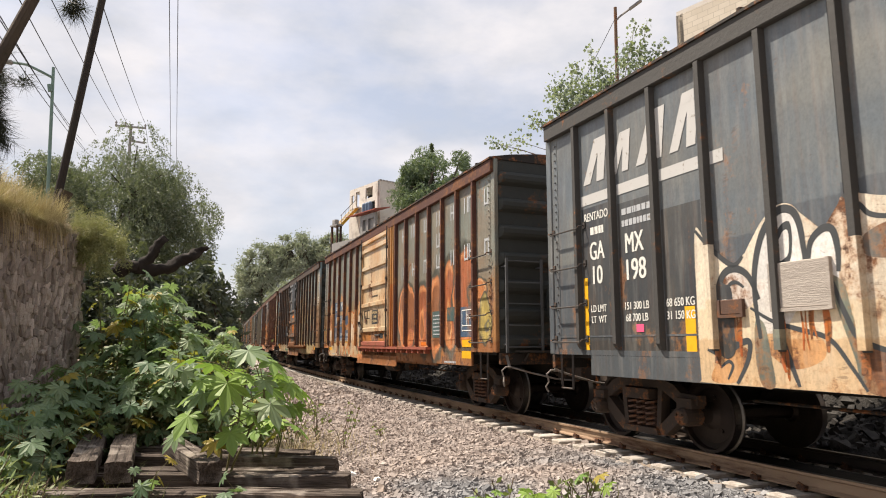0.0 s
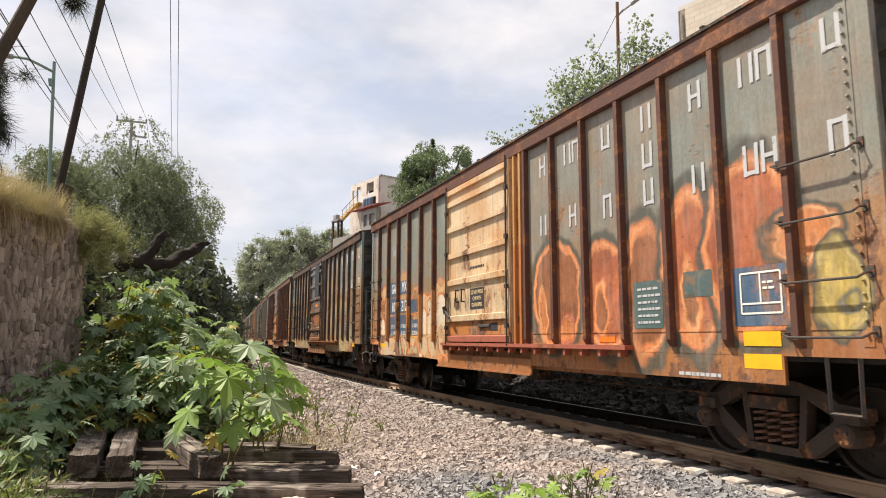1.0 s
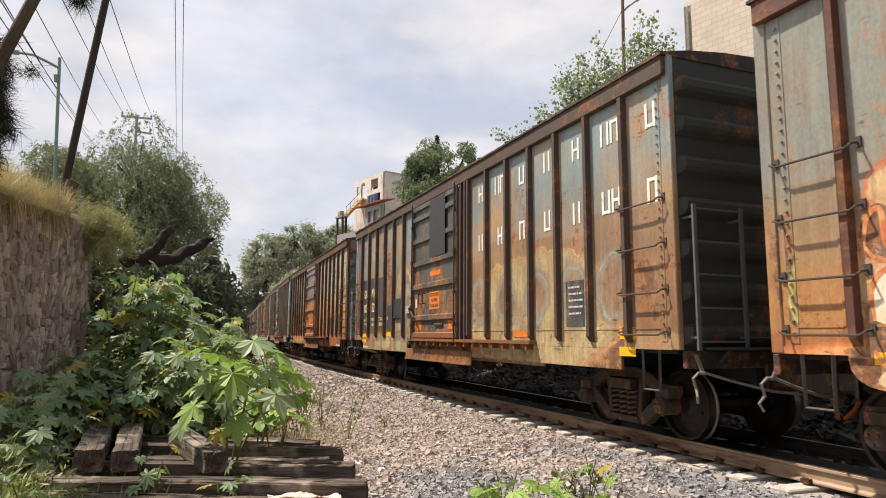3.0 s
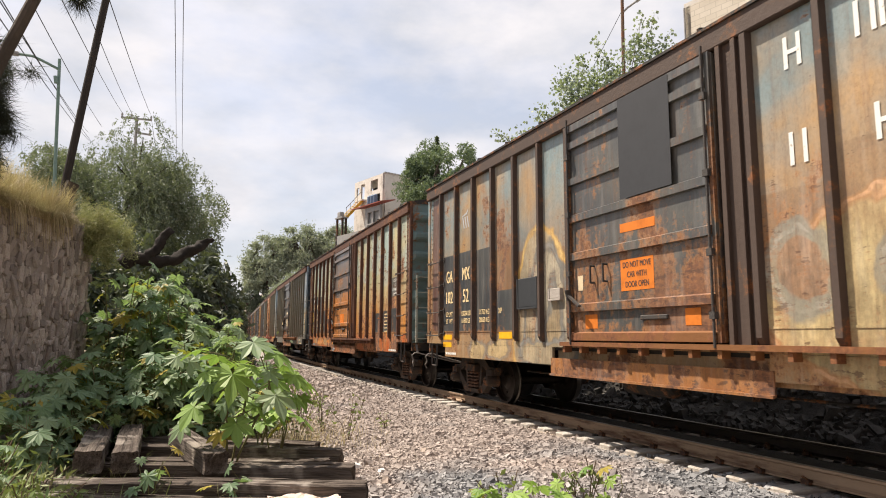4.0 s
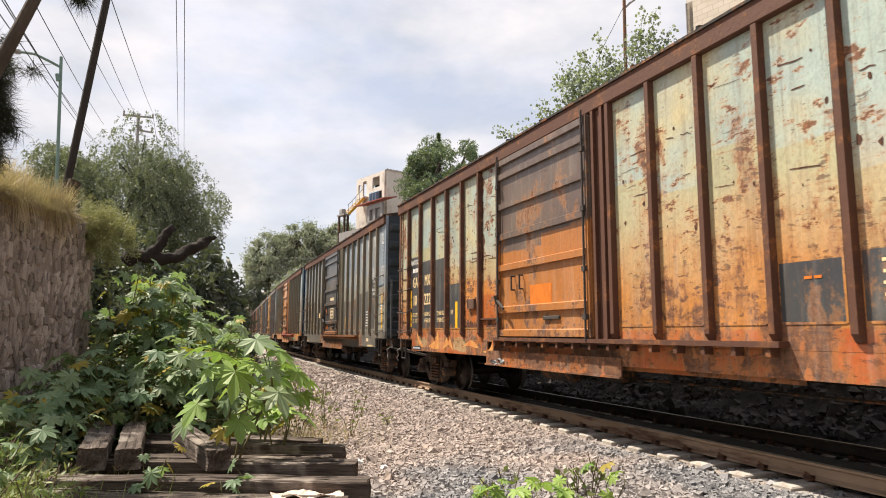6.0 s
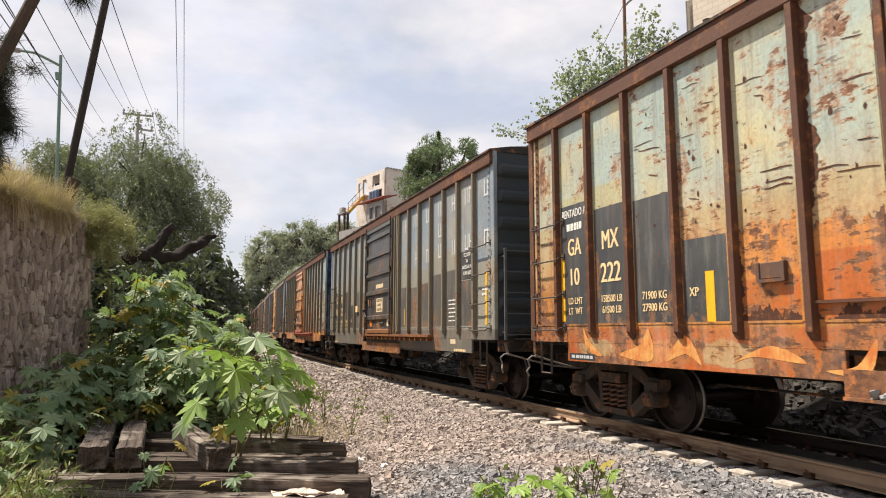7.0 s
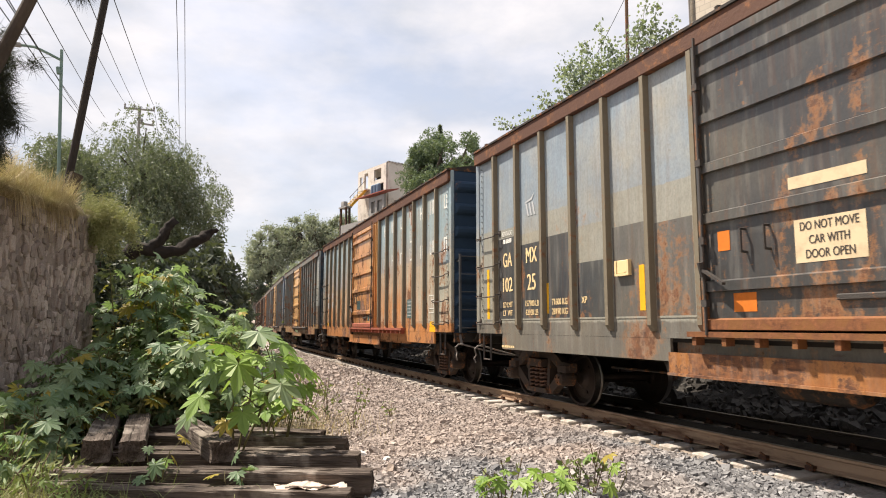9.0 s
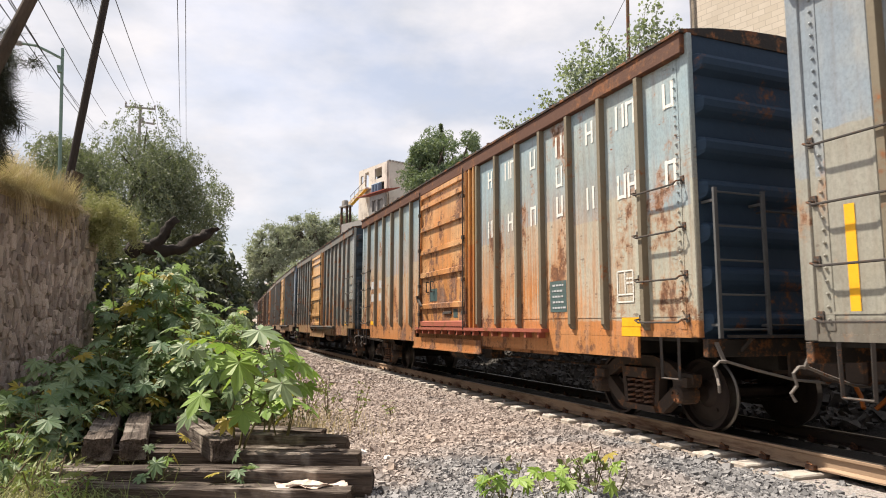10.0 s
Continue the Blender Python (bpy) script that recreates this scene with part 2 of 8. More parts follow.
        brush = k.ramp(k.noise(k.coord("Object", (14, 14, 2.0), (0, seed, 0)), 1.6, 6, 0.6), 0.35, 0.68)
        worn = k.ramp(k.noise(v, 2.6, 8, 0.7), 0.40, 0.62)
        thin = k.ramp(k.noise(k.coord("Object", (1, 1, 0.5), (seed * 9, 0, 0)), 2.0, 8, 0.72), 0.30, 0.52, 0.45, 1.0)
        for bv, bz, rv, rz, fill, line, lw, halo, hw in bubbles:
            e = k.n("VectorMath")
            e.operation = "MULTIPLY_ADD"
            k.t.links.new(warp.outputs[0], e.inputs[0])
            e.inputs[1].default_value = (0, 1 / rv, 1 / rz)
            e.inputs[2].default_value = (0, -(bv - 7.9 + 0.30) / rv, -(bz + 0.30) / rz)
            ln = k.n("VectorMath")
            ln.operation = "LENGTH"
            k.t.links.new(e.outputs[0], ln.inputs[0])
            m = min(rv, rz)
            d = k.math("MULTIPLY_ADD", ln.outputs["Value"], m, -m)
            if halo:
                col = k.mix(k.ramp(d, hw * 0.6, hw * 1.1, 0.92, 0.0), col, halo)
            col = k.mix(k.math("MULTIPLY", k.ramp(d, -0.02, 0.02, 0.9, 0.0), thin), col, line)
            col = k.mix(k.math("MULTIPLY", k.ramp(d, -lw - 0.03, -lw, 0.92, 0.0), thin), col, k.mix(k.math("MULTIPLY", k.math("ADD", worn, brush), 0.5), tuple(min(1.25 * q, 0.8) for q in fill), tuple(0.45 * q for q in fill)))
            edge_line = k.math("ABSOLUTE", k.math("ADD", d, 0.012 + 0.45 * lw))
            col = k.mix(k.math("MULTIPLY", k.ramp(edge_line, 0.010, 0.022, 0.55, 0.0), worn), col, tuple(min(1.5 * q + 0.12, 0.8) for q in line))
    col = k.mix(k.math("MULTIPLY", runs, 0.25 + 0.6 * rust), col, k.mix(fine, (0.20, 0.075, 0.028), (0.40, 0.17, 0.055)))
    col = k.mix(k.math("MULTIPLY", flake, 0.35 + 0.6 * rust), col, k.mix(fine, (0.028, 0.014, 0.010), (0.13, 0.052, 0.028)))
    col = k.mix(k.math("MULTIPLY", k.ramp(streak, 0.5, 0.72), 0.22 + 0.35 * rust), col, k.mix(soft, RUST_A, (0.22, 0.10, 0.04)))
    grit = k.noise(k.coord("Object", (1, 1, 0.6), (seed, 0, 0)), 38, 5, 0.7)
    col = k.mix(k.ramp(grit, 0.42, 0.72, 0.0, 0.32), col, (0.03, 0.024, 0.02))
    col = k.mix(k.ramp(k.noise(k.coord("Object", (7, 7, 0.9), (0, seed, 0)), 1.1, 6, 0.6), 0.50, 0.74, 0.0, 0.16), col, (0.55, 0.53, 0.48))
    pit = k.ramp(k.voronoi(v, 7.0), 0.02 + 0.05 * rust, 0.0)
    col = k.mix(k.math("MULTIPLY", pit, 0.8), col, RUST_A)
    col = k.mix(k.math("MULTIPLY", k.ramp(k.noise(v, 0.5, 6, 0.7), 0.45, 0.7), 0.25), col, (0.05, 0.045, 0.04))
    k.bump(k.math("ADD", k.math("MULTIPLY", soft, 2.0), k.math("MULTIPLY", fine, 0.25)), 0.25, 0.03)
    return k.finish(col, k.ramp(k.math("ADD", k.math("MULTIPLY", rmask, 0.8), k.math("MULTIPLY", k.ramp(soft, 0.35, 0.7), 0.25)), 0.0, 1.0, 0.30, 0.88), 0.0, 0.5)


def rusty(name, paint, rust=0.5, scale=2.5, rough=0.75):
    """Plain painted steel gone partly to rust."""
    k = Nodes(name)
    v = k.coord("Object")
    big, fine = k.noise(v, scale, 7, 0.65), k.noise(v, scale * 8, 6, 0.65)
    col = k.mix(k.math("MULTIPLY", fine, 0.4), paint, tuple(0.5 * c for c in paint))
    eat = k.math("ADD", big, k.math("MULTIPLY", k.math("SUBTRACT", k.noise(v, scale * 4, 8, 0.75), 0.5), 0.4))
    col = k.mix(k.math("MULTIPLY", k.ramp(eat, 0.60 - 0.25 * rust, 0.67 - 0.25 * rust), 0.15 + 0.35 * rust), col, tuple(0.5 * c for c in RUST_C))
    col = k.mix(k.ramp(eat, 0.66 - 0.25 * rust, 0.74 - 0.25 * rust), col, k.mix(k.ramp(fine, 0.3, 0.7), RUST_A, RUST_B))
    k.bump(k.math("ADD", big, fine), 0.25, 0.02)
    return k.finish(col, rough, 0.0, 0.3)


def plain(name, c, rough=0.6, metal=0.0, wear=0.25):
    k = Nodes(name)
    v = k.coord("Object")
    col = k.mix(k.math("MULTIPLY", k.ramp(k.noise(v, 5, 8, 0.7), 0.45, 0.75), wear), c, tuple(0.35 * q for q in c))
    return k.finish(col, rough, metal)


def worn_ink(name, c):
    """Stencilled paint, chipped so that the ground shows as a dark fleck."""
    k = Nodes(name)
    v = k.coord("Object")
    chips = k.ramp(k.noise(v, 9, 7, 0.7), 0.60, 0.66)
    return k.finish(k.mix(k.math("MULTIPLY", chips, 0.75), c, (0.16, 0.12, 0.08)), 0.6)


def leaf_mat(name, a, b, c, trans=0.25):
    k = Nodes(name)
    info = k.n("NewGeometry")
    v = k.coord("Object")
    col = k.mix(info.outputs["Random Per Island"], a, b)
    col = k.mix(k.ramp(k.noise(v, 1.2, 3), 0.45, 0.7), col, c)
    k.finish(col, 0.55, 0.0, 0.25)
    tr = k.n("BsdfTranslucent")
    k.t.links.new(k.mix(0.5, col, (0.25, 0.32, 0.04), "MIX"), tr.inputs[0])
    mx = k.n("MixShader")
    mx.inputs[0].default_value = trans
    k.t.links.new(k.bsdf.outputs[0], mx.inputs[1]); k.t.links.new(tr.outputs[0], mx.inputs[2])
    k.t.links.new(mx.outputs[0], k.out.inputs[0])
    return k.m


M_STEEL = rusty("dark_steel", (0.030, 0.027, 0.025), 0.45, 3.0)
M_TRUCK = rusty("cast_steel", (0.055, 0.041, 0.033), 0.3, 3.5)
M_TREAD = surface("polished_tread", (0.11, 0.10, 0.09), (0.22, 0.205, 0.19), 6, 0.45, 1.0, 0.05)
M_SPRING = rusty("spring_steel", (0.11, 0.065, 0.048), 0.3, 6)
M_WHEEL = surface("wheel_steel", (0.020, 0.015, 0.013), (0.045, 0.033, 0.028), 5, 0.5, 0.3, 0.15)
M_BLACK = surface("under_grime", (0.012, 0.011, 0.010), (0.03, 0.026, 0.022), 4, 0.9)
M_WHITE = worn_ink("white_stencil", (0.68, 0.68, 0.64))
M_YELLOW = plain("yellow_reflector", (0.80, 0.42, 0.02), 0.45, wear=0.3)
M_CREAMINK = worn_ink("cream_stencil", (0.72, 0.55, 0.30))
M_TEALPATCH = plain("teal_data_panel", (0.05, 0.085, 0.085), 0.6, wear=0.4)
M_DARKPATCH = plain("dark_data_panel", (0.035, 0.038, 0.042), 0.6, wear=0.4)
M_ORANGEPATCH = plain("orange_placard", (0.60, 0.17, 0.02), 0.6, wear=0.5)
M_GRAB = rusty("grab_iron_steel", (0.055, 0.05, 0.047), 0.12, 8)
M_LEVER = rusty("lever_steel", (0.20, 0.185, 0.17), 0.2, 8)
M_LADDER = plain("ladder_steel", (0.10, 0.105, 0.11), 0.55, wear=0.5)
M_HOSE = plain("orange_hose", (0.45, 0.13, 0.02), 0.6)
M_PATCHCREAM = plain("cream_placard", (0.62, 0.50, 0.33), 0.7, wear=0.5)

# ---- the ground ----


def smooth(a, b, x):
    t = min(max((x - a) / (b - a), 0.0), 1.0)
    return t * t * (3 - 2 * t)


def side_of(x, y):
    """Roughly how far right of the line's middle a place lies."""
    s = y
    for _ in range(2):
        cx, cy, a = along(s)
        s += (y - cy)
    cx, cy, a = along(s)
    return (x - cx) * math.cos(a)


WALL_A, WALL_B = Vector((-3.75, 5.9, 0)), Vector((-1.42, 12.35, 0))      # foot of the stone wall's face
WALL_TOP, WALL_S0 = 3.15, 3.9


def behind_wall(x, y):
    d = (WALL_B - WALL_A).normalized()
    n = Vector((-d.y, d.x, 0))
    return (Vector((x, y, 0)) - WALL_A).dot(n)


def ground_z(x, y):
    o = side_of(x, y)
    z = -0.34
    z += 0.09 * smooth(-4.6, -1.9, o) + 0.006 * smooth(-1.9, -1.5, o) * smooth(3.0, 1.6, o)                     # ballast shoulder
    z += (1.3 * smooth(2.6, 4.6, o) + 10.0 * smooth(4.0, 24.0, o)) * smooth(-80, -10, y)      # bank and hill beyond the line
    z += 0.05 * noise.noise(Vector((x * 0.6, y * 0.6, 0))) + 15.0 * smooth(186, 225, y)
    if y <= 12.35:
        up = smooth(WALL_S0 - 0.3, WALL_S0 + 0.2, (Vector((x, y, 0)) - WALL_A).dot((WALL_B - WALL_A).normalized()))
        z += (3.3 * smooth(0.35, 0.6, behind_wall(x, y)) + 0.7 * smooth(0.5, 1.6, behind_wall(x, y))) * up
    else:
        z += (1.6 + 2.4 * smooth(22, 30, y)) * smooth(0.8, 3.2, -1.7 - 0.10 * (y - 12.35) - x) * smooth(90, 40, y)
    return z


def grid(name, xs, ys, zf):
    v = [(x, y, zf(x, y)) for y in ys for x in xs]
    w = len(xs)
    f = [(j * w + i, j * w + i + 1, (j + 1) * w + i + 1, (j + 1) * w + i) for j in range(len(ys) - 1) for i in range(w - 1)]
    return bulk(name, v, f, True)


def ground_mat():
    k = Nodes("dry_earth_and_ballast")
    v = k.coord("Object")
    big, mid, fine = k.noise(v, 0.35, 5), k.noise(v, 3.0, 5), k.noise(v, 24, 5, 0.7)
    peb = k.voronoi(v, 22, "Color")
    dirt = k.mix(k.ramp(mid, 0.35, 0.65), (0.23, 0.18, 0.135), (0.33, 0.27, 0.215))
    grav = k.mix(k.ramp(k.voronoi(v, 22), 0.0, 0.5), k.mix(0.5, peb, (0.36, 0.33, 0.32), "MIX"), (0.30, 0.28, 0.27))
    grav = k.mix(0.75, grav, (0.33, 0.31, 0.30))
    col = k.mix(k.ramp(big, 0.35, 0.6), dirt, grav)
    col = k.mix(k.math("MULTIPLY", k.ramp(fine, 0.45, 0.75), 0.5), col, (0.12, 0.10, 0.08))
    k.bump(k.math("ADD", k.voronoi(v, 22), fine), 0.8, 0.03)
    return k.finish(col, 0.95, 0, 0.1)


def axis_steps(lo, hi, dense_lo, dense_hi, fine, coarse):
    out, x = [], lo
    while x < hi:
        out.append(x)
        d = max(dense_lo - x, x - dense_hi, 0)
        x += fine + d * coarse
    return out + [hi]


M_GROUND = ground_mat()
ground = put("ground", grid("ground", axis_steps(-900, 900, -6, 14, 0.22, 0.18), axis_steps(-300, 1400, 2, 30, 0.3, 0.12), ground_z), M_GROUND)
tagged(ground, "pale grey-brown trackside earth and stone ballast", "ground", kind="structure")

# ---- the track ----
M_RAIL = surface("rail_steel", (0.235, 0.16, 0.105), (0.36, 0.26, 0.18), 6, 0.7, 0.0, 0.15, (1, 0.2, 1), (0.10, 0.05, 0.03))
M_RAILHEAD = surface("worn_rail_head", (0.10, 0.085, 0.075), (0.22, 0.19, 0.17), 6, 0.38, 0.8, 0.05, (1, 0.1, 1))
# far rail: oil stain, and the train's shade put into the colour
M_SHADERAIL = surface("oil_shade_rail", (0.030, 0.022, 0.018), (0.06, 0.045, 0.035), 6, 0.6, 0.0, 0.15, (1, 0.2, 1))
M_SLEEPER = surface("concrete_sleeper", (0.37, 0.34, 0.305), (0.48, 0.445, 0.405), 5, 0.9, 0, 0.5, stain=(0.26, 0.22, 0.18), rnd=0.2)
M_CLIP = rusty("rail_clip", (0.06, 0.03, 0.02), 0.6, 12)
track = new("railway_track")
tagged(track, "single railway track of rusty rails on pale concrete sleepers", "railway track", kind="structure")
RAIL = [(-0.075, -0.172), (0.075, -0.172), (0.075, -0.155), (0.012, -0.135), (0.012, -0.042), (0.037, -0.03), (0.037, -0.004), (0.03, 0.0), (-0.03, 0.0), (-0.037, -0.004), (-0.037, -0.03), (-0.012, -0.042), (-0.012, -0.135), (-0.075, -0.155)]
stations = [-110, -40, -10, 0, 3] + [6.7 + 1.5 * i for i in range(37)] + [62, 90, 140, 184]
for off in (-0.7545, 0.7545):
    v, f, n = [], [], len(RAIL)
    for s in stations:
        for a, z in RAIL:
            x, y, _ = along(s, off + a)
            v.append((x, y, z))
    for i in range(len(stations) - 1):
        for j in range(n):
            f.append((i * n + j, i * n + (j + 1) % n, (i + 1) * n + (j + 1) % n, (i + 1) * n + j))
    put("rail", bulk("rail", v, f), M_RAIL if off < 0 else M_SHADERAIL, track)
    v, f = [], []
    for s in stations:
        for a in (-0.029, 0.029):
            x, y, _ = along(s, off + a)
            v.append((x, y, 0.0015))
    for i in range(len(stations) - 1):
        f.append((2 * i, 2 * i + 1, 2 * i + 3, 2 * i + 2))
    put("rail_head", bulk("rail_head", v, f), M_RAILHEAD, track, "worn shiny running surface")
bm = bmesh.new()
box(bm, -1.25, 1.25, -0.13, 0.13, -0.36, -0.172)
for q in bm.verts:
    if q.co.z > -0.2:
        q.co.y *= 0.96
    if abs(q.co.x) > 1.2 and q.co.z > -0.2:
        q.co.z -= 0.02
sleeper_me = done("sleeper", bevelled(bm, 0.015))
bm = bmesh.new()
for o in (-0.7545, 0.7545):
    for e in (-0.095, 0.095):
        box(bm, o + e - 0.03, o + e + 0.03, -0.05, 0.05, -0.175, -0.125)
        bar(bm, (o + e * 1.2, -0.03, -0.125), (o + e * 1.2, 0.03, -0.10), 0.035, 0.03, 6)
clip_me = done("clip", bm)
for i in range(-8, 105):
    s = 9.95 + 0.6 * i
    x, y, a = along(s)
    m = pose(x, y, 0, 0, 0, -math.degrees(a))
    for nm, me, mt in (("sleeper", sleeper_me, M_SLEEPER), ("rail_clip", clip_me, M_CLIP)):
        put(nm, me, mt, track).matrix_basis = m

# bed between the rails, coloured black for oil and the train's shade
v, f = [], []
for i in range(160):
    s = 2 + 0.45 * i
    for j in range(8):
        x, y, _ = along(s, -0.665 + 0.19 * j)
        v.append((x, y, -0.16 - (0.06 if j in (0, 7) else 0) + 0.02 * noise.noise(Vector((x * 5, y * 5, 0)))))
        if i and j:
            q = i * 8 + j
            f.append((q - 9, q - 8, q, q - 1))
put("oily_bed", bulk("oily_bed", v, f), surface("oil_shade_soil", (0.010, 0.009, 0.008), (0.035, 0.031, 0.028), 5, 0.9, 0, 0.7), track, "oil-stained bed between the rails, coloured for the train's shade")

# ---- boxcars ----
CAR_L, PITCH, NEAR_0, SPEED, GAIN = 15.8, 17.23, 8.72, 7.373, 0.031
HALF = CAR_L / 2
SIDE = -1.55
NEAR_RIBS = [0.88, 1.75, 2.62, 3.49, 4.36, 5.23, 6.10]
FAR_RIBS = [9.62, 10.49, 11.38, 12.27, 13.16, 14.05, 14.94]
SHARED = {}


def shared(name, make):
    if name not in SHARED:
        bm = bmesh.new()
        make(bm)
        SHARED[name] = done(name, bm)
    return SHARED[name]


def make_rib(bm):
    # a hat section, foot bevelled
    w, d = 0.036, 0.085
    v = []
    for z, k in ((1.28, 0.35), (1.36, 1.0), (4.64, 1.0)):
        v.append([bm.verts.new((SIDE - d * a * k, y, z)) for a, y in ((0, -w - 0.015), (1, -w), (1, w), (0, w + 0.015))])
    for a, b in zip(v, v[1:]):
        for i in range(3):
            bm.faces.new((a[i], a[i + 1], b[i + 1], b[i]))
    bm.faces.new(v[0])


def make_body_core(bm):
    box(bm, SIDE + 0.035, 1.515, -HALF + 0.05, HALF - 0.05, 1.15, 4.86)


def make_far_side(bm):
    box(bm, 1.52, 1.55, -HALF, HALF, 1.26, 4.86)
    for v in NEAR_RIBS + FAR_RIBS:
        box(bm, 1.551, 1.64, v - HALF - 0.055, v - HALF + 0.055, 1.3, 4.64)


def make_chord(bm):
    box(bm, SIDE - 0.085, SIDE + 0.02, -HALF, HALF, 4.645, 4.90)
    bevelled(bm, 0.012)


def make_bottom_rail(bm):
    box(bm, SIDE - 0.012, SIDE + 0.05, -HALF, HALF, 1.20, 1.27)


def make_sill_near(bm):
    box(bm, SIDE - 0.012, SIDE + 0.03, 1.08 - HALF, 6.05 - HALF, 0.92, 1.197)


def make_sill_far(bm):
    box(bm, SIDE - 0.012, SIDE + 0.03, 10.2 - HALF, 14.72 - HALF, 0.92, 1.197)


def make_sill_inner(bm):
    box(bm, SIDE + 0.10, SIDE + 0.13, 3.3 - HALF, 10.2 - HALF, 0.86, 1.197)


def make_drop_plate(bm):
    box(bm, SIDE - 0.03, SIDE - 0.005, 6.0 - HALF, 10.22 - HALF, 0.77, 1.03)
    box(bm, SIDE - 0.06, SIDE - 0.031, 6.0 - HALF, 10.22 - HALF, 0.755, 0.785)


def make_door_track(bm):
    box(bm, SIDE - 0.16, SIDE - 0.013, 3.35 - HALF, 9.75 - HALF, 1.225, 1.285)
    for i in range(15):
        y = 3.5 + 0.44 * i - HALF
        box(bm, SIDE - 0.14, SIDE - 0.015, y - 0.03, y + 0.03, 1.13, 1.224)


DOOR_Y0, DOOR_Y1 = 6.55 - HALF, 9.52 - HALF


def make_door(bm):
    box(bm, SIDE - 0.085, SIDE - 0.02, DOOR_Y0, DOOR_Y1, 1.30, 4.62)
    bevelled(bm, 0.01)


def make_stile(bm):
    box(bm, SIDE - 0.13, SIDE - 0.086, -0.03, 0.03, 1.30, 4.62)


def make_door_rail(bm, z):
    v = [bm.verts.new((SIDE - 0.0861 - a, y, z + b)) for y in (DOOR_Y0 + 0.061, DOOR_Y1 - 0.061) for a, b in ((0, -0.065), (0.05, -0.06), (0.05, 0.045), (0, 0.065))]
    for j in range(3):
        bm.faces.new((v[j], v[j + 1], v[j + 5], v[j + 4]))


def make_lock_bar(bm):
    bar(bm, (SIDE - 0.16, 0, 1.25), (SIDE - 0.16, 0, 4.7), 0.035, 0.035, 6)
    for z in (1.6, 2.3, 3.2, 4.1):
        box(bm, SIDE - 0.185, SIDE - 0.131, -0.04, 0.04, z - 0.04, z + 0.04)


def make_latch(bm):
    bar(bm, (SIDE - 0.19, 9.44 - HALF, 1.98), (SIDE - 0.22, 9.10 - HALF, 1.80), 0.045, 0.03)
    bar(bm, (SIDE - 0.16, 9.44 - HALF, 1.9), (SIDE - 0.2, 9.44 - HALF, 2.06), 0.10, 0.06, 6)


def make_handle(bm):
    bar(bm, (SIDE - 0.16, 0, -0.13), (SIDE - 0.16, 0, 0.13), 0.03, 0.03, 6)
    for e in (-0.12, 0.12):
        bar(bm, (SIDE - 0.085, 0, e), (SIDE - 0.16, 0, e), 0.03, 0.03, 6)


def make_foot_bar(bm):
    box(bm, SIDE - 0.12, SIDE - 0.0865, 7.4 - HALF, 7.9 - HALF, 1.58, 1.64)
    bevelled(bm, 0.01)


def make_door_post(bm):
    box(bm, SIDE - 0.035, SIDE - 0.0015, 6.17 - HALF, 6.52 - HALF, 1.28, 4.64)


def make_post_rib(bm):
    box(bm, SIDE - 0.09, SIDE - 0.036, 6.20 - HALF, 6.26 - HALF, 1.28, 4.64)


ROOF = [(-1.66, 4.895), (-1.66, 4.93), (-1.2, 5.02), (-0.6, 5.09), (0, 5.12), (0.6, 5.09), (1.2, 5.02), (1.66, 4.93), (1.66, 4.895)]


def make_roof(bm):
    a = [bm.verts.new((x, -HALF - 0.03, z)) for x, z in ROOF]
    b = [bm.verts.new((x, HALF + 0.03, z)) for x, z in ROOF]
    for i in range(len(ROOF) - 1):
        bm.faces.new((a[i], b[i], b[i + 1], a[i + 1]))
    bm.faces.new((a[-1], b[-1], b[0], a[0]))
    bm.faces.new(a); bm.faces.new(b[::-1])
    for i in range(13):
        y = -HALF + 0.6 + i * 1.217
        for (x0, z0), (x1, z1) in zip(ROOF[1:-2], ROOF[2:-1]):
            bar(bm, (x0, y, z0 + 0.01), (x1, y, z1 + 0.01), 0.05, 0.04)


def make_end(bm):
    """A pressed end: long horizontal corrugations."""
    rows = []
    steps = [(1.18, 0.0)]
    for i in range(7):
        z = 1.24 + 0.525 * i
        steps += [(z, 0.0), (z + 0.06, 0.085), (z + 0.11, 0.115), (z + 0.19, 0.12), (z + 0.235, 0.10), (z + 0.265, 0.03), (z + 0.28, 0.0)]
    steps.append((4.92, 0.0))
    for z, d in steps:
        rows.append([bm.verts.new((x, -HALF - 0.01 - d * k, z)) for x, k in ((-1.50, 0), (-1.42, 1), (1.42, 1), (1.50, 0))])
    for a, b in zip(rows, rows[1:]):
        for i in range(3):
            bm.faces.new((a[i], a[i + 1], b[i + 1], b[i]))
    top = [bm.verts.new((x, -HALF - 0.012, min(z, 5.11) - 0.006)) for x, z in ROOF[1:-1]]
    low = [bm.verts.new((x, -HALF - 0.012, 4.9)) for x in (1.50, -1.50)]
    bm.faces.new(top + low)


def make_corner(bm):
    box(bm, SIDE - 0.02, SIDE + 0.06, -HALF - 0.05, -HALF + 0.10, 1.2, 4.90)
    bevelled(bm, 0.012)


def make_corner_far(bm):
    box(bm, 1.49, 1.57, -HALF - 0.05, -HALF + 0.10, 1.2, 4.90)
    bevelled(bm, 0.012)


def make_end_sill(bm):
    box(bm, -1.5, 1.5, -HALF - 0.10, -HALF - 0.011, 0.98, 1.19)
    bevelled(bm, 0.01)


def make_rivets(bm):
    for i in range(27):
        z = 1.4 + 0.12 * i
        for y in (0.22,):
            lathe(bm, [(-0.03, 0.001), (-0.026, 0.012), (0, 0.02)], "x", 6, (SIDE - 0.001, y - HALF, z))
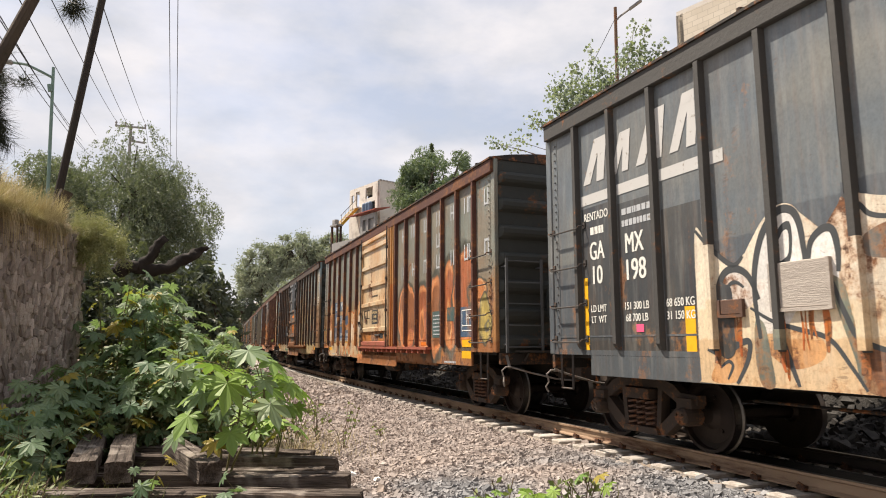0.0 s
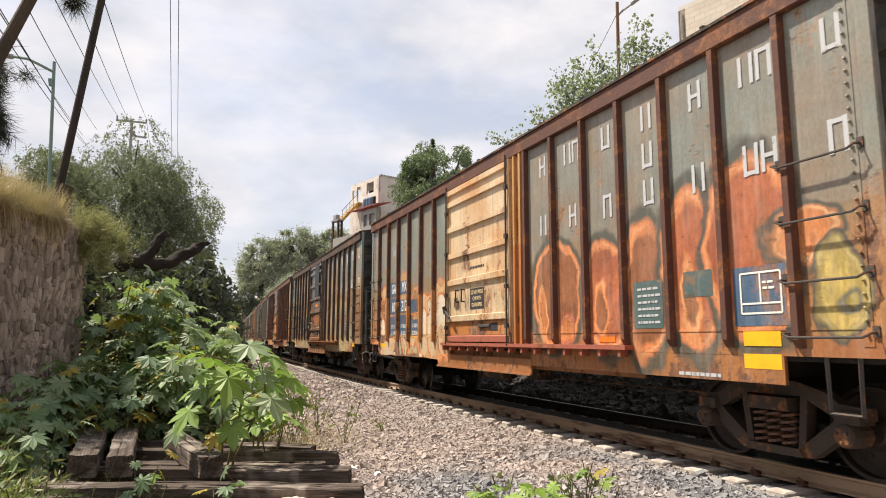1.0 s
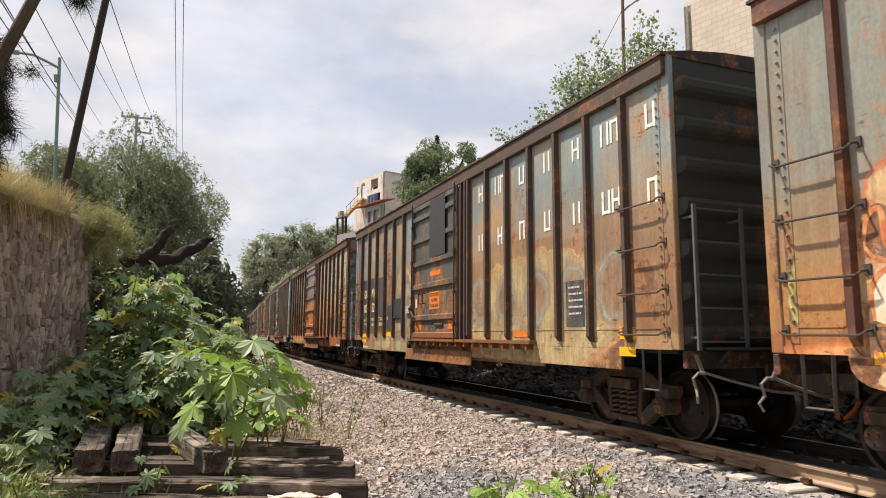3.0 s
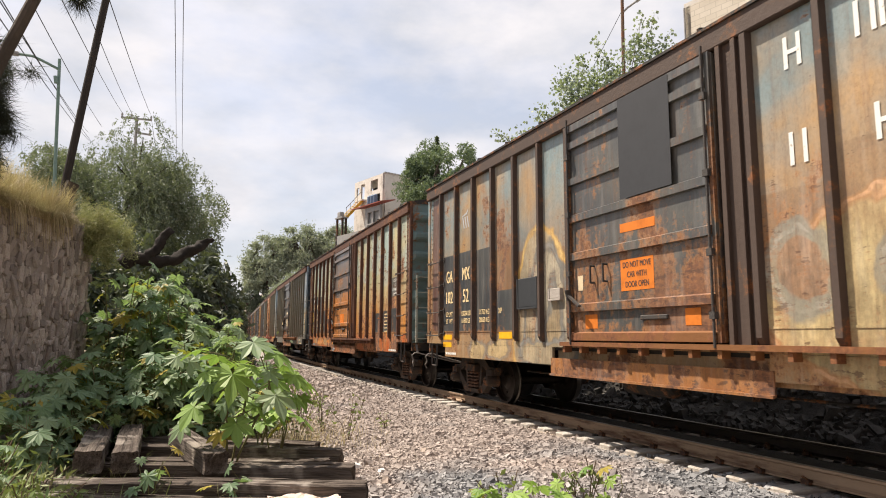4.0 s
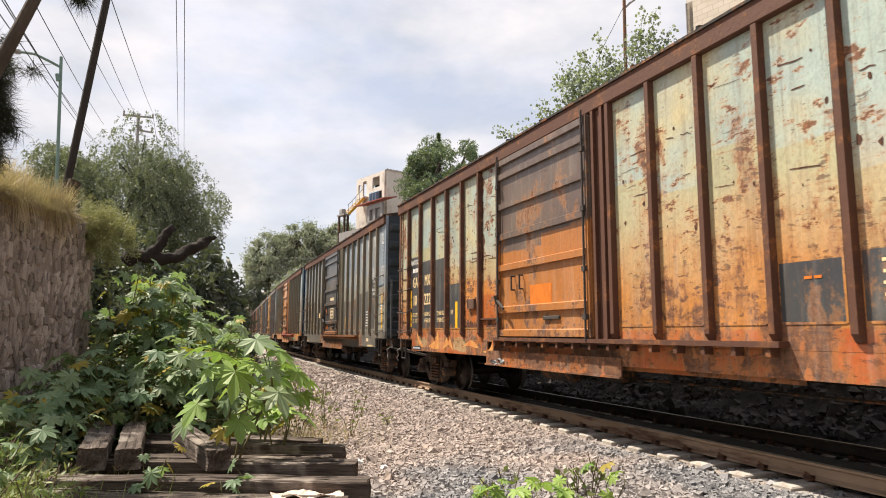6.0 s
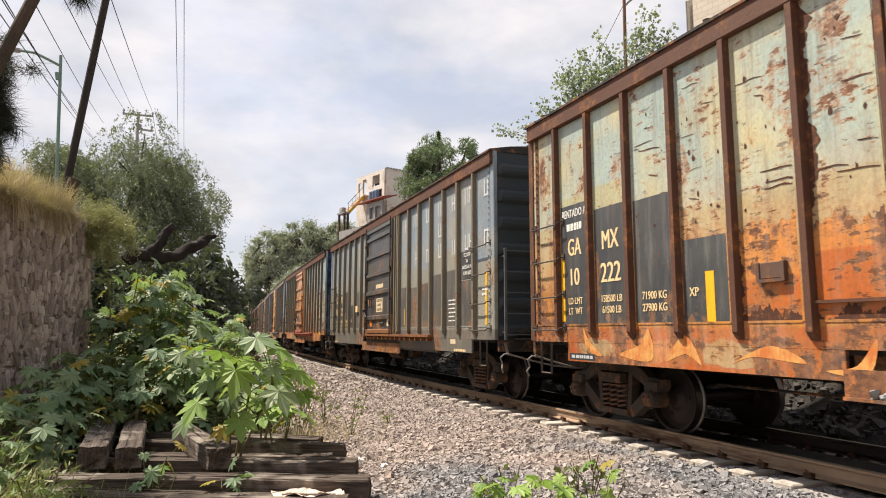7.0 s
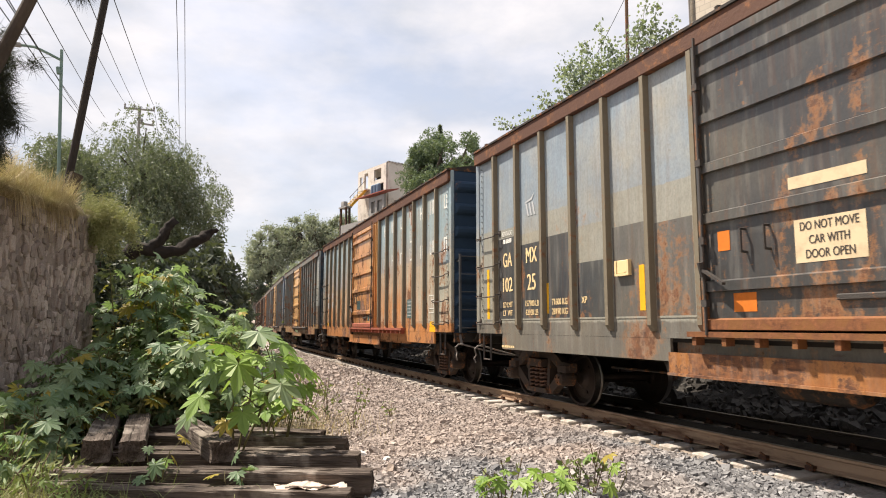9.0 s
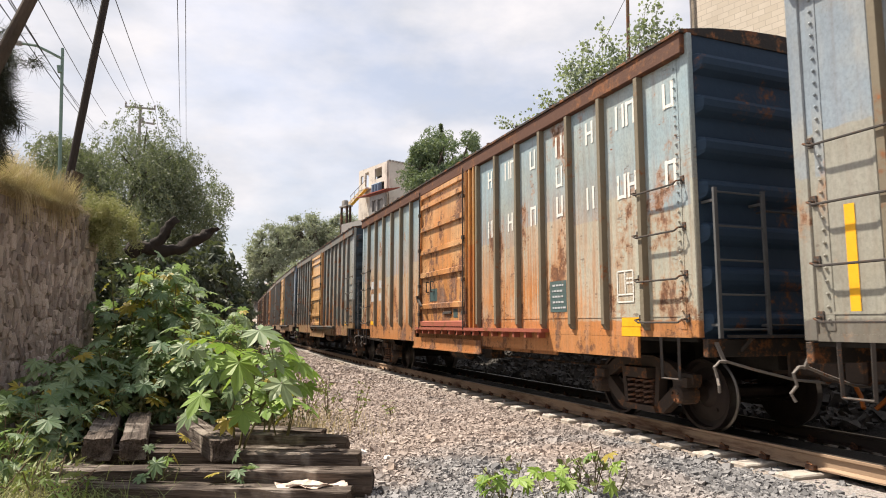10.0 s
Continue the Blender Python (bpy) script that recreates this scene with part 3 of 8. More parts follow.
    box(bm, SIDE - 0.006, SIDE - 0.0005, 0.17 - HALF, 0.27 - HALF, 1.3, 4.64)


def make_grab(bm):
    y0, y1, x = 0.14 - HALF, 1.0 - HALF, SIDE - 0.11
    rod(bm, [(SIDE + 0.0, y0, 0.05), (x, y0, 0.03), (x, y0 + 0.06, 0), (x, y1 - 0.06, 0), (x, y1, 0.03), (SIDE, y1, 0.05)], 0.0125)
    for y in (y0, y1):
        box(bm, SIDE - 0.02, SIDE - 0.001, y - 0.03, y + 0.03, 0.0, 0.10)


def make_ladder(bm):
    y = -HALF - 0.22
    for x in (-1.42, -0.68):
        bar(bm, (x, y, 1.2), (x, y, 2.95), 0.05, 0.03)
        for z in (1.35, 2.8):
            bar(bm, (x, y, z), (x, -HALF - 0.02, z), 0.035, 0.03)
    for z in (1.3, 1.70, 2.10, 2.50, 2.90):
        bar(bm, (-1.42, y, z), (-0.68, y, z), 0.024, 0.024, 6)


def make_end_rail(bm, z):
    y = -HALF - 0.19
    rod(bm, [(-0.6, -HALF - 0.05, z), (-0.6, y, z), (0.9, y, z), (0.9, -HALF - 0.05, z)], 0.013)


def make_end_grabs(bm):
    box(bm, -1.2, 1.3, -HALF - 0.28, -HALF - 0.09, 1.205, 1.235)                   # crossover board
    for x in (-1.0, 0, 1.1):
        bar(bm, (x, -HALF - 0.09, 1.05), (x, -HALF - 0.26, 1.2), 0.03, 0.03)


def make_step(bm):
    x, y0, y1 = SIDE - 0.02, 0.30 - HALF, 0.62 - HALF
    rod(bm, [(x, y0, 1.2), (x, y0 + 0.01, 0.70), (x, y1 - 0.01, 0.70), (x, y1, 1.2)], 0.024, 4)


def make_brake_wheel(bm):
    y = -HALF - 0.32
    n = 20
    cx, cz = -0.26, 2.28
    pts = [(cx + 0.28 * math.cos(2 * math.pi * i / n), y, cz + 0.28 * math.sin(2 * math.pi * i / n)) for i in range(n + 1)]
    rod(bm, pts, 0.014)
    for i in range(5):
        a = 2 * math.pi * i / 5
        bar(bm, (cx, y + 0.03, cz), (cx + 0.27 * math.cos(a), y, cz + 0.27 * math.sin(a)), 0.03, 0.02)


def make_brake_box(bm):
    box(bm, -0.50, -0.06, -HALF - 0.29, -HALF - 0.05, 1.85, 2.45)
    bevelled(bm, 0.05, 2)


def make_coupler(bm):
    y = -HALF
    box(bm, -0.13, 0.13, y - 0.45, y + 0.3, 0.74, 0.97)
    box(bm, -0.20, 0.16, y - 0.70, y - 0.44, 0.70, 1.0)
    box(bm, -0.28, 0.28, y - 0.12, y - 0.101, 0.68, 1.04)
    bevelled(bm, 0.03)


def make_lever(bm):
    y = -HALF - 0.22
    rod(bm, [(-1.50, y - 0.02, 0.60), (-1.53, y - 0.05, 0.68), (-1.50, y, 0.76), (-1.54, y, 0.88), (-1.46, y, 0.94), (-1.36, y, 0.94), (-1.0, y - 0.06, 0.84), (-0.5, y - 0.16, 0.72), (-0.1, y - 0.26, 0.68), (0.05, y - 0.32, 0.80)], 0.017)
    bar(bm, (-1.38, y + 0.12, 1.15), (-1.38, y, 0.92), 0.05, 0.02)


def make_hose(bm):
    y = -HALF - 0.45
    rod(bm, [(0.30, y + 0.2, 0.80), (0.32, y, 0.72), (0.30, y - 0.12, 0.52), (0.22, y - 0.2, 0.40)], 0.025)


def make_underframe(bm):
    box(bm, -0.33, 0.33, -HALF + 0.0, HALF, 0.80, 1.14)
    for v in (3.6, 5.2, 6.6, 7.9, 9.2, 10.6, 12.2):
        box(bm, -1.4, 1.4, v - HALF - 0.07, v - HALF + 0.07, 0.93, 1.145)
    for v in (1.66, 14.22):
        box(bm, -1.4, 1.4, v - HALF - 0.18, v - HALF + 0.18, 0.96, 1.145)
        box(bm, -0.5, 0.5, v - HALF - 0.25, v - HALF + 0.25, 0.70, 0.97)


def make_tank(bm):
    lathe(bm, [(-0.55, 0.001), (-0.52, 0.15), (-0.45, 0.2), (0.45, 0.2), (0.52, 0.15), (0.55, 0.001)], "y", 14, (-0.75, 0.9, 0.72))
    box(bm, -0.9, -0.6, -1.0, -0.6, 0.62, 0.92)
    rod(bm, [(-0.6, -4.8, 0.68), (-0.5, 0, 0.66), (-0.6, 4.8, 0.68)], 0.02)
    rod(bm, [(-1.3, -6.0, 0.98), (-1.3, 6.0, 0.98)], 0.018)


def make_side_frame(bm):
    """The cast side frame of a truck, at one side."""
    x0, x1 = -1.09, -0.95
    half = [(0.0, 0.88), (0.36, 0.88), (0.62, 0.80), (0.74, 0.72), (1.02, 0.70), (1.04, 0.60), (0.98, 0.58)]
    extruded(bm, [(-0.36, 0.88), (-0.30, 0.93), (0.30, 0.93), (0.36, 0.88), (0.36, 0.78), (-0.36, 0.78)], x0, x1)
    for s in (-1, 1):
        extruded(bm, [(s * 0.30, 0.93), (s * 0.62, 0.84), (s * 0.76, 0.74), (s * 1.04, 0.72), (s * 1.04, 0.60), (s * 0.70, 0.60), (s * 0.36, 0.78)][::s], x0, x1)
        extruded(bm, [(s * 0.76, 0.62), (s * 0.88, 0.62), (s * 0.80, 0.44), (s * 0.44, 0.17), (s * 0.30, 0.17), (s * 0.30, 0.26)][::s], x0, x1)
        extruded(bm, [(s * 0.34, 0.80), (s * 0.42, 0.78), (s * 0.36, 0.24), (s * 0.28, 0.24)][::s], x0, x1)
        lathe(bm, [(-1.24, 0.001), (-1.24, 0.085), (-1.21, 0.11), (-1.12, 0.12), (-0.95, 0.12)], "x", 14, (0, s * 0.88, 0.457))
        for i in range(3):
            a = 2.1 * i + 0.5
            lathe(bm, [(-1.262, 0.001), (-1.262, 0.018), (-1.24, 0.018)], "x", 6, (0, s * 0.88 + 0.055 * math.cos(a), 0.457 + 0.055 * math.sin(a)))
        box(bm, -1.16, -0.95, s * 0.88 - 0.13, s * 0.88 + 0.13, 0.56, 0.68)
    extruded(bm, [(-0.36, 0.17), (0.36, 0.17), (0.32, 0.25), (-0.32, 0.25)][::-1], x0 - 0.05, x1)
    extruded(bm, [(-0.26, 0.62), (0.26, 0.62), (0.24, 0.76), (-0.24, 0.76)][::-1], x0 - 0.09, x1)


def make_springs(bm):
    n = 5 * 10
    rod(bm, [(0.072 * math.cos(2 * math.pi * i / 10), 0.072 * math.sin(2 * math.pi * i / 10), 0.26 + 0.35 * i / n) for i in range(n + 1)], 0.019, 4)


def make_bolster(bm):
    box(bm, -1.0, 1.0, -0.2, 0.2, 0.55, 0.80)
    for s in (-1, 1):
        box(bm, -0.9, 0.9, s * 0.40 - 0.06, s * 0.40 + 0.06, 0.35, 0.5)
        for x in (-0.75, 0.75):
            box(bm, x - 0.05, x + 0.05, s * 0.46 - 0.05, s * 0.46 + 0.03, 0.28, 0.66)


def make_tread(bm):
    lathe(bm, [(-p, r) for p, r in ((0.788, 0.4535), (0.69, 0.4605), (0.676, 0.4865), (0.659, 0.4865))], "x", 48)


def make_wheelset(bm):
    wheel = [(-0.79, 0.001), (-0.79, 0.10), (-0.775, 0.12), (-0.73, 0.17), (-0.70, 0.34), (-0.715, 0.405), (-0.79, 0.415), (-0.795, 0.452), (-0.69, 0.459), (-0.675, 0.485), (-0.66, 0.485), (-0.655, 0.40), (-0.67, 0.30), (-0.66, 0.14), (-0.62, 0.10), (-0.62, 0.085)]
    lathe(bm, wheel, "x", 40)
    lathe(bm, [(-p, r) for p, r in wheel][::-1], "x", 40)
    lathe(bm, [(-0.64, 0.085), (0.64, 0.085)], "x", 12)
    for i in range(3):
        a = 2.1 * i
        lathe(bm, [(-0.735, 0.001), (-0.735, 0.025), (-0.70, 0.03)], "x", 8, (0, 0.24 * math.cos(a), 0.24 * math.sin(a)))


def mirror_end(ob):
    ob.matrix_basis = Matrix.Diagonal((1, -1, 1, 1))
    return ob


WHEELS, CARS = [], {}


def letters(parent, text, size, y, z, material, x=SIDE - 0.004, width=None, align="CENTER", name="lettering", squeeze=0.9):
    """Stencilled words lying on the side that faces -x; read from outside."""
    cu = bpy.data.curves.new(name, "FONT")
    cu.body, cu.size, cu.align_x, cu.align_y = text, size, align, "CENTER"
    cu.space_line, cu.resolution_u = 0.95, 4
    tmp = bpy.data.objects.new("tmp", cu)
    flat_me = bpy.data.meshes.new_from_object(tmp)
    bpy.data.objects.remove(tmp)
    bpy.data.curves.remove(cu)
    bm = bmesh.new()
    for i, shift in enumerate((-0.022, 0.022, 0.0)):
        first = len(bm.verts)
        bm.from_mesh(flat_me)
        bm.verts.ensure_lookup_table()
        for q in bm.verts[first:]:
            q.co = Vector((x - 0.0004 * i, y - (q.co.x * squeeze + shift * size), z + q.co.y))
    bpy.data.meshes.remove(flat_me)
    return part(name, bm, material, parent)


def bars(parent, rows, material, x=SIDE - 0.004, name="marking"):
    """Plain bars (y, z, width, height) on the side, for writing that is not lettered."""
    bm = bmesh.new()
    for y, z, w, h in rows:
        v = [bm.verts.new((x, y + a * w / 2, z + b * h / 2)) for a, b in ((-1, -1), (1, -1), (1, 1), (-1, 1))]
        bm.faces.new(v[::-1])
    return part(name, bm, material, parent)


def vy(v):
    return v - HALF


def boxcar(k, spec):
    """One boxcar; the end that leads is at -y."""
    car = new("boxcar")
    tagged(car, spec["label"], "boxcar", "boxcars of the freight train")
    paint, door, trim, end = spec["paint"], spec["door"], spec["trim"], spec["end"]
    put("body_core", shared("body_core", make_body_core), M_BLACK, car)
    put("side_wall", shared("far_side", make_far_side), paint, car)
    edges = [0.0] + NEAR_RIBS + [None] + FAR_RIBS + [CAR_L]
    for a, b in zip(edges, edges[1:]):
        if a is None or b is None:
            continue
        w = round(b - a, 2)
        me = shared("panel_%s_%s" % (a, b), lambda bm, a=a, b=b: (box(bm, SIDE, SIDE + 0.03, vy(a) + 0.002, vy(b) - 0.002, 1.26, 4.64), box(bm, SIDE - 0.007, SIDE - 0.0005, vy(a) + 0.10, vy(a) + 0.125, 1.46, 4.60), box(bm, SIDE - 0.007, SIDE - 0.0005, vy(a) + 0.126, vy(b) - 0.06, 1.45, 1.475)))
        put("panel", me, paint, car)
    for v in NEAR_RIBS + FAR_RIBS:
        me = shared("rib_%s" % v, lambda bm, v=v: (make_rib(bm), bmesh.ops.translate(bm, verts=list(bm.verts), vec=(0, vy(v), 0))))
        put("rib", me, trim, car)
    put("top_chord", shared("top_chord", make_chord), spec.get("chord", trim), car)
    put("roof", shared("roof", make_roof), spec.get("roof", M_STEEL), car)
    put("bottom_rail", shared("bottom_rail", make_bottom_rail), paint, car)
    for nm, key, mk in (("side_sill", "sill_near", make_sill_near), ("side_sill", "sill_far", make_sill_far), ("inner_sill", "sill_inner", make_sill_inner)):
        put(nm, shared(key, mk), spec.get("sill", paint), car)
    put("drop_plate", shared("drop_plate", make_drop_plate), spec.get("drop", paint), car)
    put("door_track", shared("door_track", make_door_track), spec.get("track", trim), car)
    d = put("door", shared("door", make_door), door, car, spec.get("door_label", ""))
    for i, z in enumerate((1.37, 1.79, 2.56, 3.14, 3.72, 4.29, 4.56)):
        put("door_rail", shared("door_rail_%d" % i, lambda bm, z=z: make_door_rail(bm, z)), spec.get("track", door) if i == 0 else door, d)
    for y in (DOOR_Y0 + 0.03, DOOR_Y1 - 0.03):
        put("door_stile", shared("door_stile", make_stile), door, d).location = (0, y, 0)
    for y in (6.62 - HALF, 9.44 - HALF):
        put("lock_bar", shared("lock_bar", make_lock_bar), M_GRAB, d).location = (0, y, 0)
    put("latch", shared("latch", make_latch), M_GRAB, d)
    put("foot_bar", shared("foot_bar", make_foot_bar), M_GRAB, d)
    for y in (8.9, 8.6):
        put("handle", shared("handle", make_handle), M_GRAB, d).location = (0, y - HALF, 2.25)
    put("door_post", shared("door_post", make_door_post), spec.get("post", trim), car)
    for y in (0.0, 0.22):
        put("post_rib", shared("post_rib", make_post_rib), spec.get("post", trim), car).location = (0, y, 0)
    for flip in (False, True):
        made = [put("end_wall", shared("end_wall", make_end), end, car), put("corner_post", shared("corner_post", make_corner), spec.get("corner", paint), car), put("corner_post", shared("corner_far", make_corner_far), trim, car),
                put("end_sill", shared("end_sill", make_end_sill), M_STEEL, car), put("rivet_strip", shared("rivet_strip", make_rivets), spec.get("corner", paint), car),
                put("step", shared("step", make_step), M_GRAB, car), put("coupler", shared("coupler", make_coupler), M_TRUCK, car),
                put("uncoupling_lever", shared("lever", make_lever), M_LEVER, car), put("air_hose", shared("hose", make_hose), M_HOSE, car)]
        if not flip:
            made += [put("ladder", shared("ladder", make_ladder), spec.get("ladder", M_LADDER), car), put("crossover_board", shared("end_grabs", make_end_grabs), M_GRAB, car)] + [put("end_grab_rail", shared("end_rail_%s" % z, lambda bm, z=z: make_end_rail(bm, z)), M_GRAB, car) for z in (1.35, 2.72)]
        for z in (1.38, 1.90, 2.48, 3.05):
            g = put("grab_iron", shared("grab", make_grab), M_GRAB, car)
            g.matrix_basis = Matrix.Translation((0, 0, z)) @ (Matrix.Diagonal((1, -1, 1, 1)) if flip else Matrix.Identity(4))
        if flip:
            for o in made:
                mirror_end(o)
    if spec.get("brake"):
        put("brake_housing", shared("brake_box", make_brake_box), spec["end"], car)
        put("brake_wheel", shared("brake_wheel", make_brake_wheel), M_STEEL, car)
    put("underframe", shared("underframe", make_underframe), M_BLACK, car)
    put("brake_gear", shared("tank", make_tank), M_STEEL, car)
    for v in (1.66, 14.22):
        truck = put("truck", shared("bolster", make_bolster), M_BLACK, car)
        truck.location = (0, vy(v), 0)
        truck.scale = (1, 1 / spec.get("length", 1.0), 1)
        for side in (1, -1):
            f = put("side_frame", shared("side_frame", make_side_frame), M_TRUCK, truck)
            if side < 0:
                f.matrix_basis = pose(0, 0, 0, 0, 0, 180)
            for cy in (-0.175, 0.0, 0.175):
                for cx in (-1.07, -0.92) if side > 0 else (1.07,):
                    put("spring", shared("spring", make_springs), M_SPRING, truck).location = (cx, cy, 0)
        for a in (-0.88, 0.88):
            w = put("wheelset", shared("wheelset", make_wheelset), M_WHEEL, truck)
            w.location = (0, a, 0.457)
            for turn in (0, 180):
                put("wheel_tread", shared("wheel_tread", make_tread), M_TREAD, truck).matrix_basis = pose(0, a, 0.457, 0, 0, turn)
            WHEELS.append((k, w, a))
    car.scale = (1, spec.get("length", 1.0), 1)
    spec["marks"](car)
    CARS[k] = car
    return car


def travel(t):
    return SPEED * (t - 5) + 0.5 * GAIN * (t - 5) ** 2


SLACK = {-3: -0.065, -2: 0.07}


def car_pose(k, t):
    s = NEAR_0 + PITCH * k + HALF - travel(t) + SLACK.get(k, 0.0)
    x0, y0, _ = along(s - 6.15)
    x1, y1, _ = along(s + 6.15)
    return pose((x0 + x1) / 2, (y0 + y1) / 2, 0, 0, 0, -math.degrees(math.atan2(x1 - x0, y1 - y0)))


def motions():
    """The train rolls by; the wheels turn with it."""
    times = [0.5 * i for i in range(21)]
    for k, car in CARS.items():
        walk(car, [(t, car_pose(k, t)) for t in times])
    turns = [i / 15 for i in range(151)]
    for k, w, a in WHEELS:
        if k <= 4:
            walk(w, [(t, pose(0, a, 0.457, math.degrees(travel(t) / 0.457))) for t in turns])

NP = [(a + b) / 2 for a, b in zip([0.0] + NEAR_RIBS, NEAR_RIBS)]
FP = [(a + b) / 2 for a, b in zip(FAR_RIBS, FAR_RIBS[1:] + [CAR_L])]
PW = 0.74


def yellow(parent, *rows):
    for v, z, w, h in rows:
        bars(parent, [(vy(v), z, w, h)], M_YELLOW, SIDE - 0.0145 if z < 1.28 else SIDE - 0.006, "reflector")


def patch(parent, v, z0, z1, material, w=PW, name="overpaint"):
    return bars(parent, [(vy(v), (z0 + z1) / 2, w, z1 - z0)], material, SIDE - 0.003, name)


def ragged(parent, v, z0, z1, material, w=PW, seed=0):
    """A patch of rust with a torn upper edge."""
    n = 64
    bm = bmesh.new()
    rows = []
    for i in range(n + 1):
        a = i / n - 0.5
        tear = 0.10 * noise.noise(Vector((a * 3, seed * 3.1, 0))) + 0.09 * noise.noise(Vector((a * 11, seed * 3.1, 5))) + 0.06 * noise.noise(Vector((a * 34, seed * 3.1, 9)))
        rows.append([bm.verts.new((SIDE - 0.0035, vy(v) + w * a, z)) for z in (z0, z1 + tear)])
    for a, b in zip(rows, rows[1:]):
        bm.faces.new((a[0], a[1], b[1], b[0]))
    return part("rusted_patch", bm, material, parent)


def flaked(parent, v, side, z0, z1, w, material, seed):
    """Bare rust spreading from a rib's edge, wide and narrow by turns."""
    n = 70
    bm = bmesh.new()
    rows = []
    for i in range(n + 1):
        a = i / n
        q = w * (0.5 + 1.1 * noise.noise(Vector((a * 5, seed * 2.3, 0))) + 0.7 * noise.noise(Vector((a * 17, seed * 2.3, 3))) + 0.4 * noise.noise(Vector((a * 50, seed * 2.3, 7))))
        q = max(q, 0.008) * min(1.0, 9 * a + 0.1, 9 * (1 - a) + 0.1)
        rows.append([bm.verts.new((SIDE - 0.0042, vy(v + side * u), z0 + (z1 - z0) * a)) for u in (0.0, q)])
    for a, b in zip(rows, rows[1:]):
        bm.faces.new((a[0], a[1], b[1], b[0]))
    return part("flaking_rust", bm, material, parent)


def word(parent, text, v, z, height, ink, squeeze=0.78):
    return letters(parent, text, height / 0.80, vy(v), z, ink, SIDE - 0.0075, squeeze=squeeze)


def lines(parent, v, z, n, ink, w=0.5, h=0.055, step=0.10, seed=0):
    """Small print that cannot be read."""
    r = random.Random(seed)
    rows = []
    for i in range(n):
        y = -w / 2
        while y < w / 2 - 0.04:
            q = r.uniform(0.04, 0.12)
            rows.append((vy(v) - y - q / 2, z - i * step, q * 0.8, h))
            y += q
    return tagged(bars(parent, rows, ink, SIDE - 0.0145 if z < 1.28 else SIDE - 0.0075, "small_print"), kind="stuff")


def sill_plate(parent, v, z=0.99):
    """A dark strip with small print on the side sill."""
    bars(parent, [(vy(v), z, 0.66, 0.095)], M_DARKPATCH, SIDE - 0.0135, "sill_plate")
    lines(parent, v, z, 1, M_GREYINK, 0.56, 0.045, seed=int(v * 10))


def reporting(parent, number, ink, lb, kg, z=2.66, xp=True, row=0.46, foot=0.82, gap=0.155, first=5, shift=0.0):
    """Owner's code, car number and weights on the trailing half, from the panel named first."""
    a, b = number
    p, q, r = FP[first], FP[first - 1] + 0.4 * shift, FP[first - 2] + shift
    word(parent, "GA", p, z, 0.30, ink, 0.68); word(parent, "MX", q, z + 0.01, 0.31, ink, 0.68)
    word(parent, a, p + 0.02, z - row, 0.30, ink); word(parent, b, q, z - row, 0.32, ink)
    for i, (s, t, u) in enumerate((("LD LMT", lb[0] + " LB", kg[0] + " KG"), ("LT  WT", lb[1] + " LB", kg[1] + " KG"))):
        for v, w in ((p, s), (q, t), (r, u)):
            word(parent, w, v, z - foot - gap * i, 0.115, ink, 0.78)
    if xp:
        word(parent, "XP", FP[first - 3] + 0.2, z - foot, 0.12, ink, 0.8)


ROW1 = [(6, 1), (5, 2), (4, 1), (3, 1), (2, 1), (1, 2), (0, 1)]
ROW2 = [(6, 1), (5, 1), (4, 1), (3, 1), (2, 1), (1, 2), (0, 1)]


def owner(parent, ink, rows=(True, True), amp=True):
    """The owner's name stands as plain letter-sized marks in two rows."""
    out = []
    for use, zz, row in ((rows[0], 4.2, ROW1), (rows[1], 3.2, ROW2)):
        if not use:
            continue
        for p, n in row:
            out.append((NP[p] - 0.10, zz + 0.03 + (0.02 if p % 2 else 0.0), 0.19 if n == 1 else 0.15, 0.29, n))
    if amp:
        out.append((NP[3] - 0.10, 3.74, 0.17, 0.26, 1))
    for j, (v, z, w, h, n) in enumerate(out):
        for i in range(n):
            c, w2, h2 = vy(v) + (i - (n - 1) / 2) * w * 1.55, 0.20, 0.34
            rows = [(c - w2 / 2 + 0.024, z, 0.048, h2), (c + w2 / 2 - 0.024, z, 0.048, h2)]
            level = (0.0, 0.14, -0.14, None)[(j + 2 * i) % 4]
            if level is not None:
                rows.append((c, z + level, w2 - 0.097, 0.045))
            bars(parent, rows, ink, SIDE - 0.0075, "name_mark")


def emblem(parent, v, z, s, ink):
    """A small faded emblem, as three slanted bars under a swept line."""
    shapes = [((a, -0.85), (a - 0.42, 0.45), (a - 0.12, 0.45), (a + 0.26, -0.85)) for a in (-0.55, 0.05, 0.65)] + [((-1.1, 0.62), (0.1, 0.85), (0.75, 1.35), (0.35, 0.68), (-1.0, 0.5))]
    for line in shapes:
        bm = bmesh.new()
        bm.faces.new([bm.verts.new((SIDE - 0.0075, vy(v) - p * s, z + q * s)) for p, q in line])
        bmesh.ops.triangulate(bm, faces=list(bm.faces))
        part("emblem_stroke", bm, ink, parent)


def frame_mark(parent, v, z, w, h, ink):
    t = 0.02
    bars(parent, [(vy(v), z + h / 2, w, t), (vy(v), z - h / 2, w, t), (vy(v) - w / 2, z, t, h), (vy(v) + w / 2, z, t, h), (vy(v), z + h * 0.12, t, h * 0.76), (vy(v), z - h * 0.26, w, t)], ink, SIDE - 0.0085, "frame_mark")
    lines(parent, v - w * 0.22, z + h * 0.25, 2, ink, w * 0.35, 0.025, 0.06, 3)


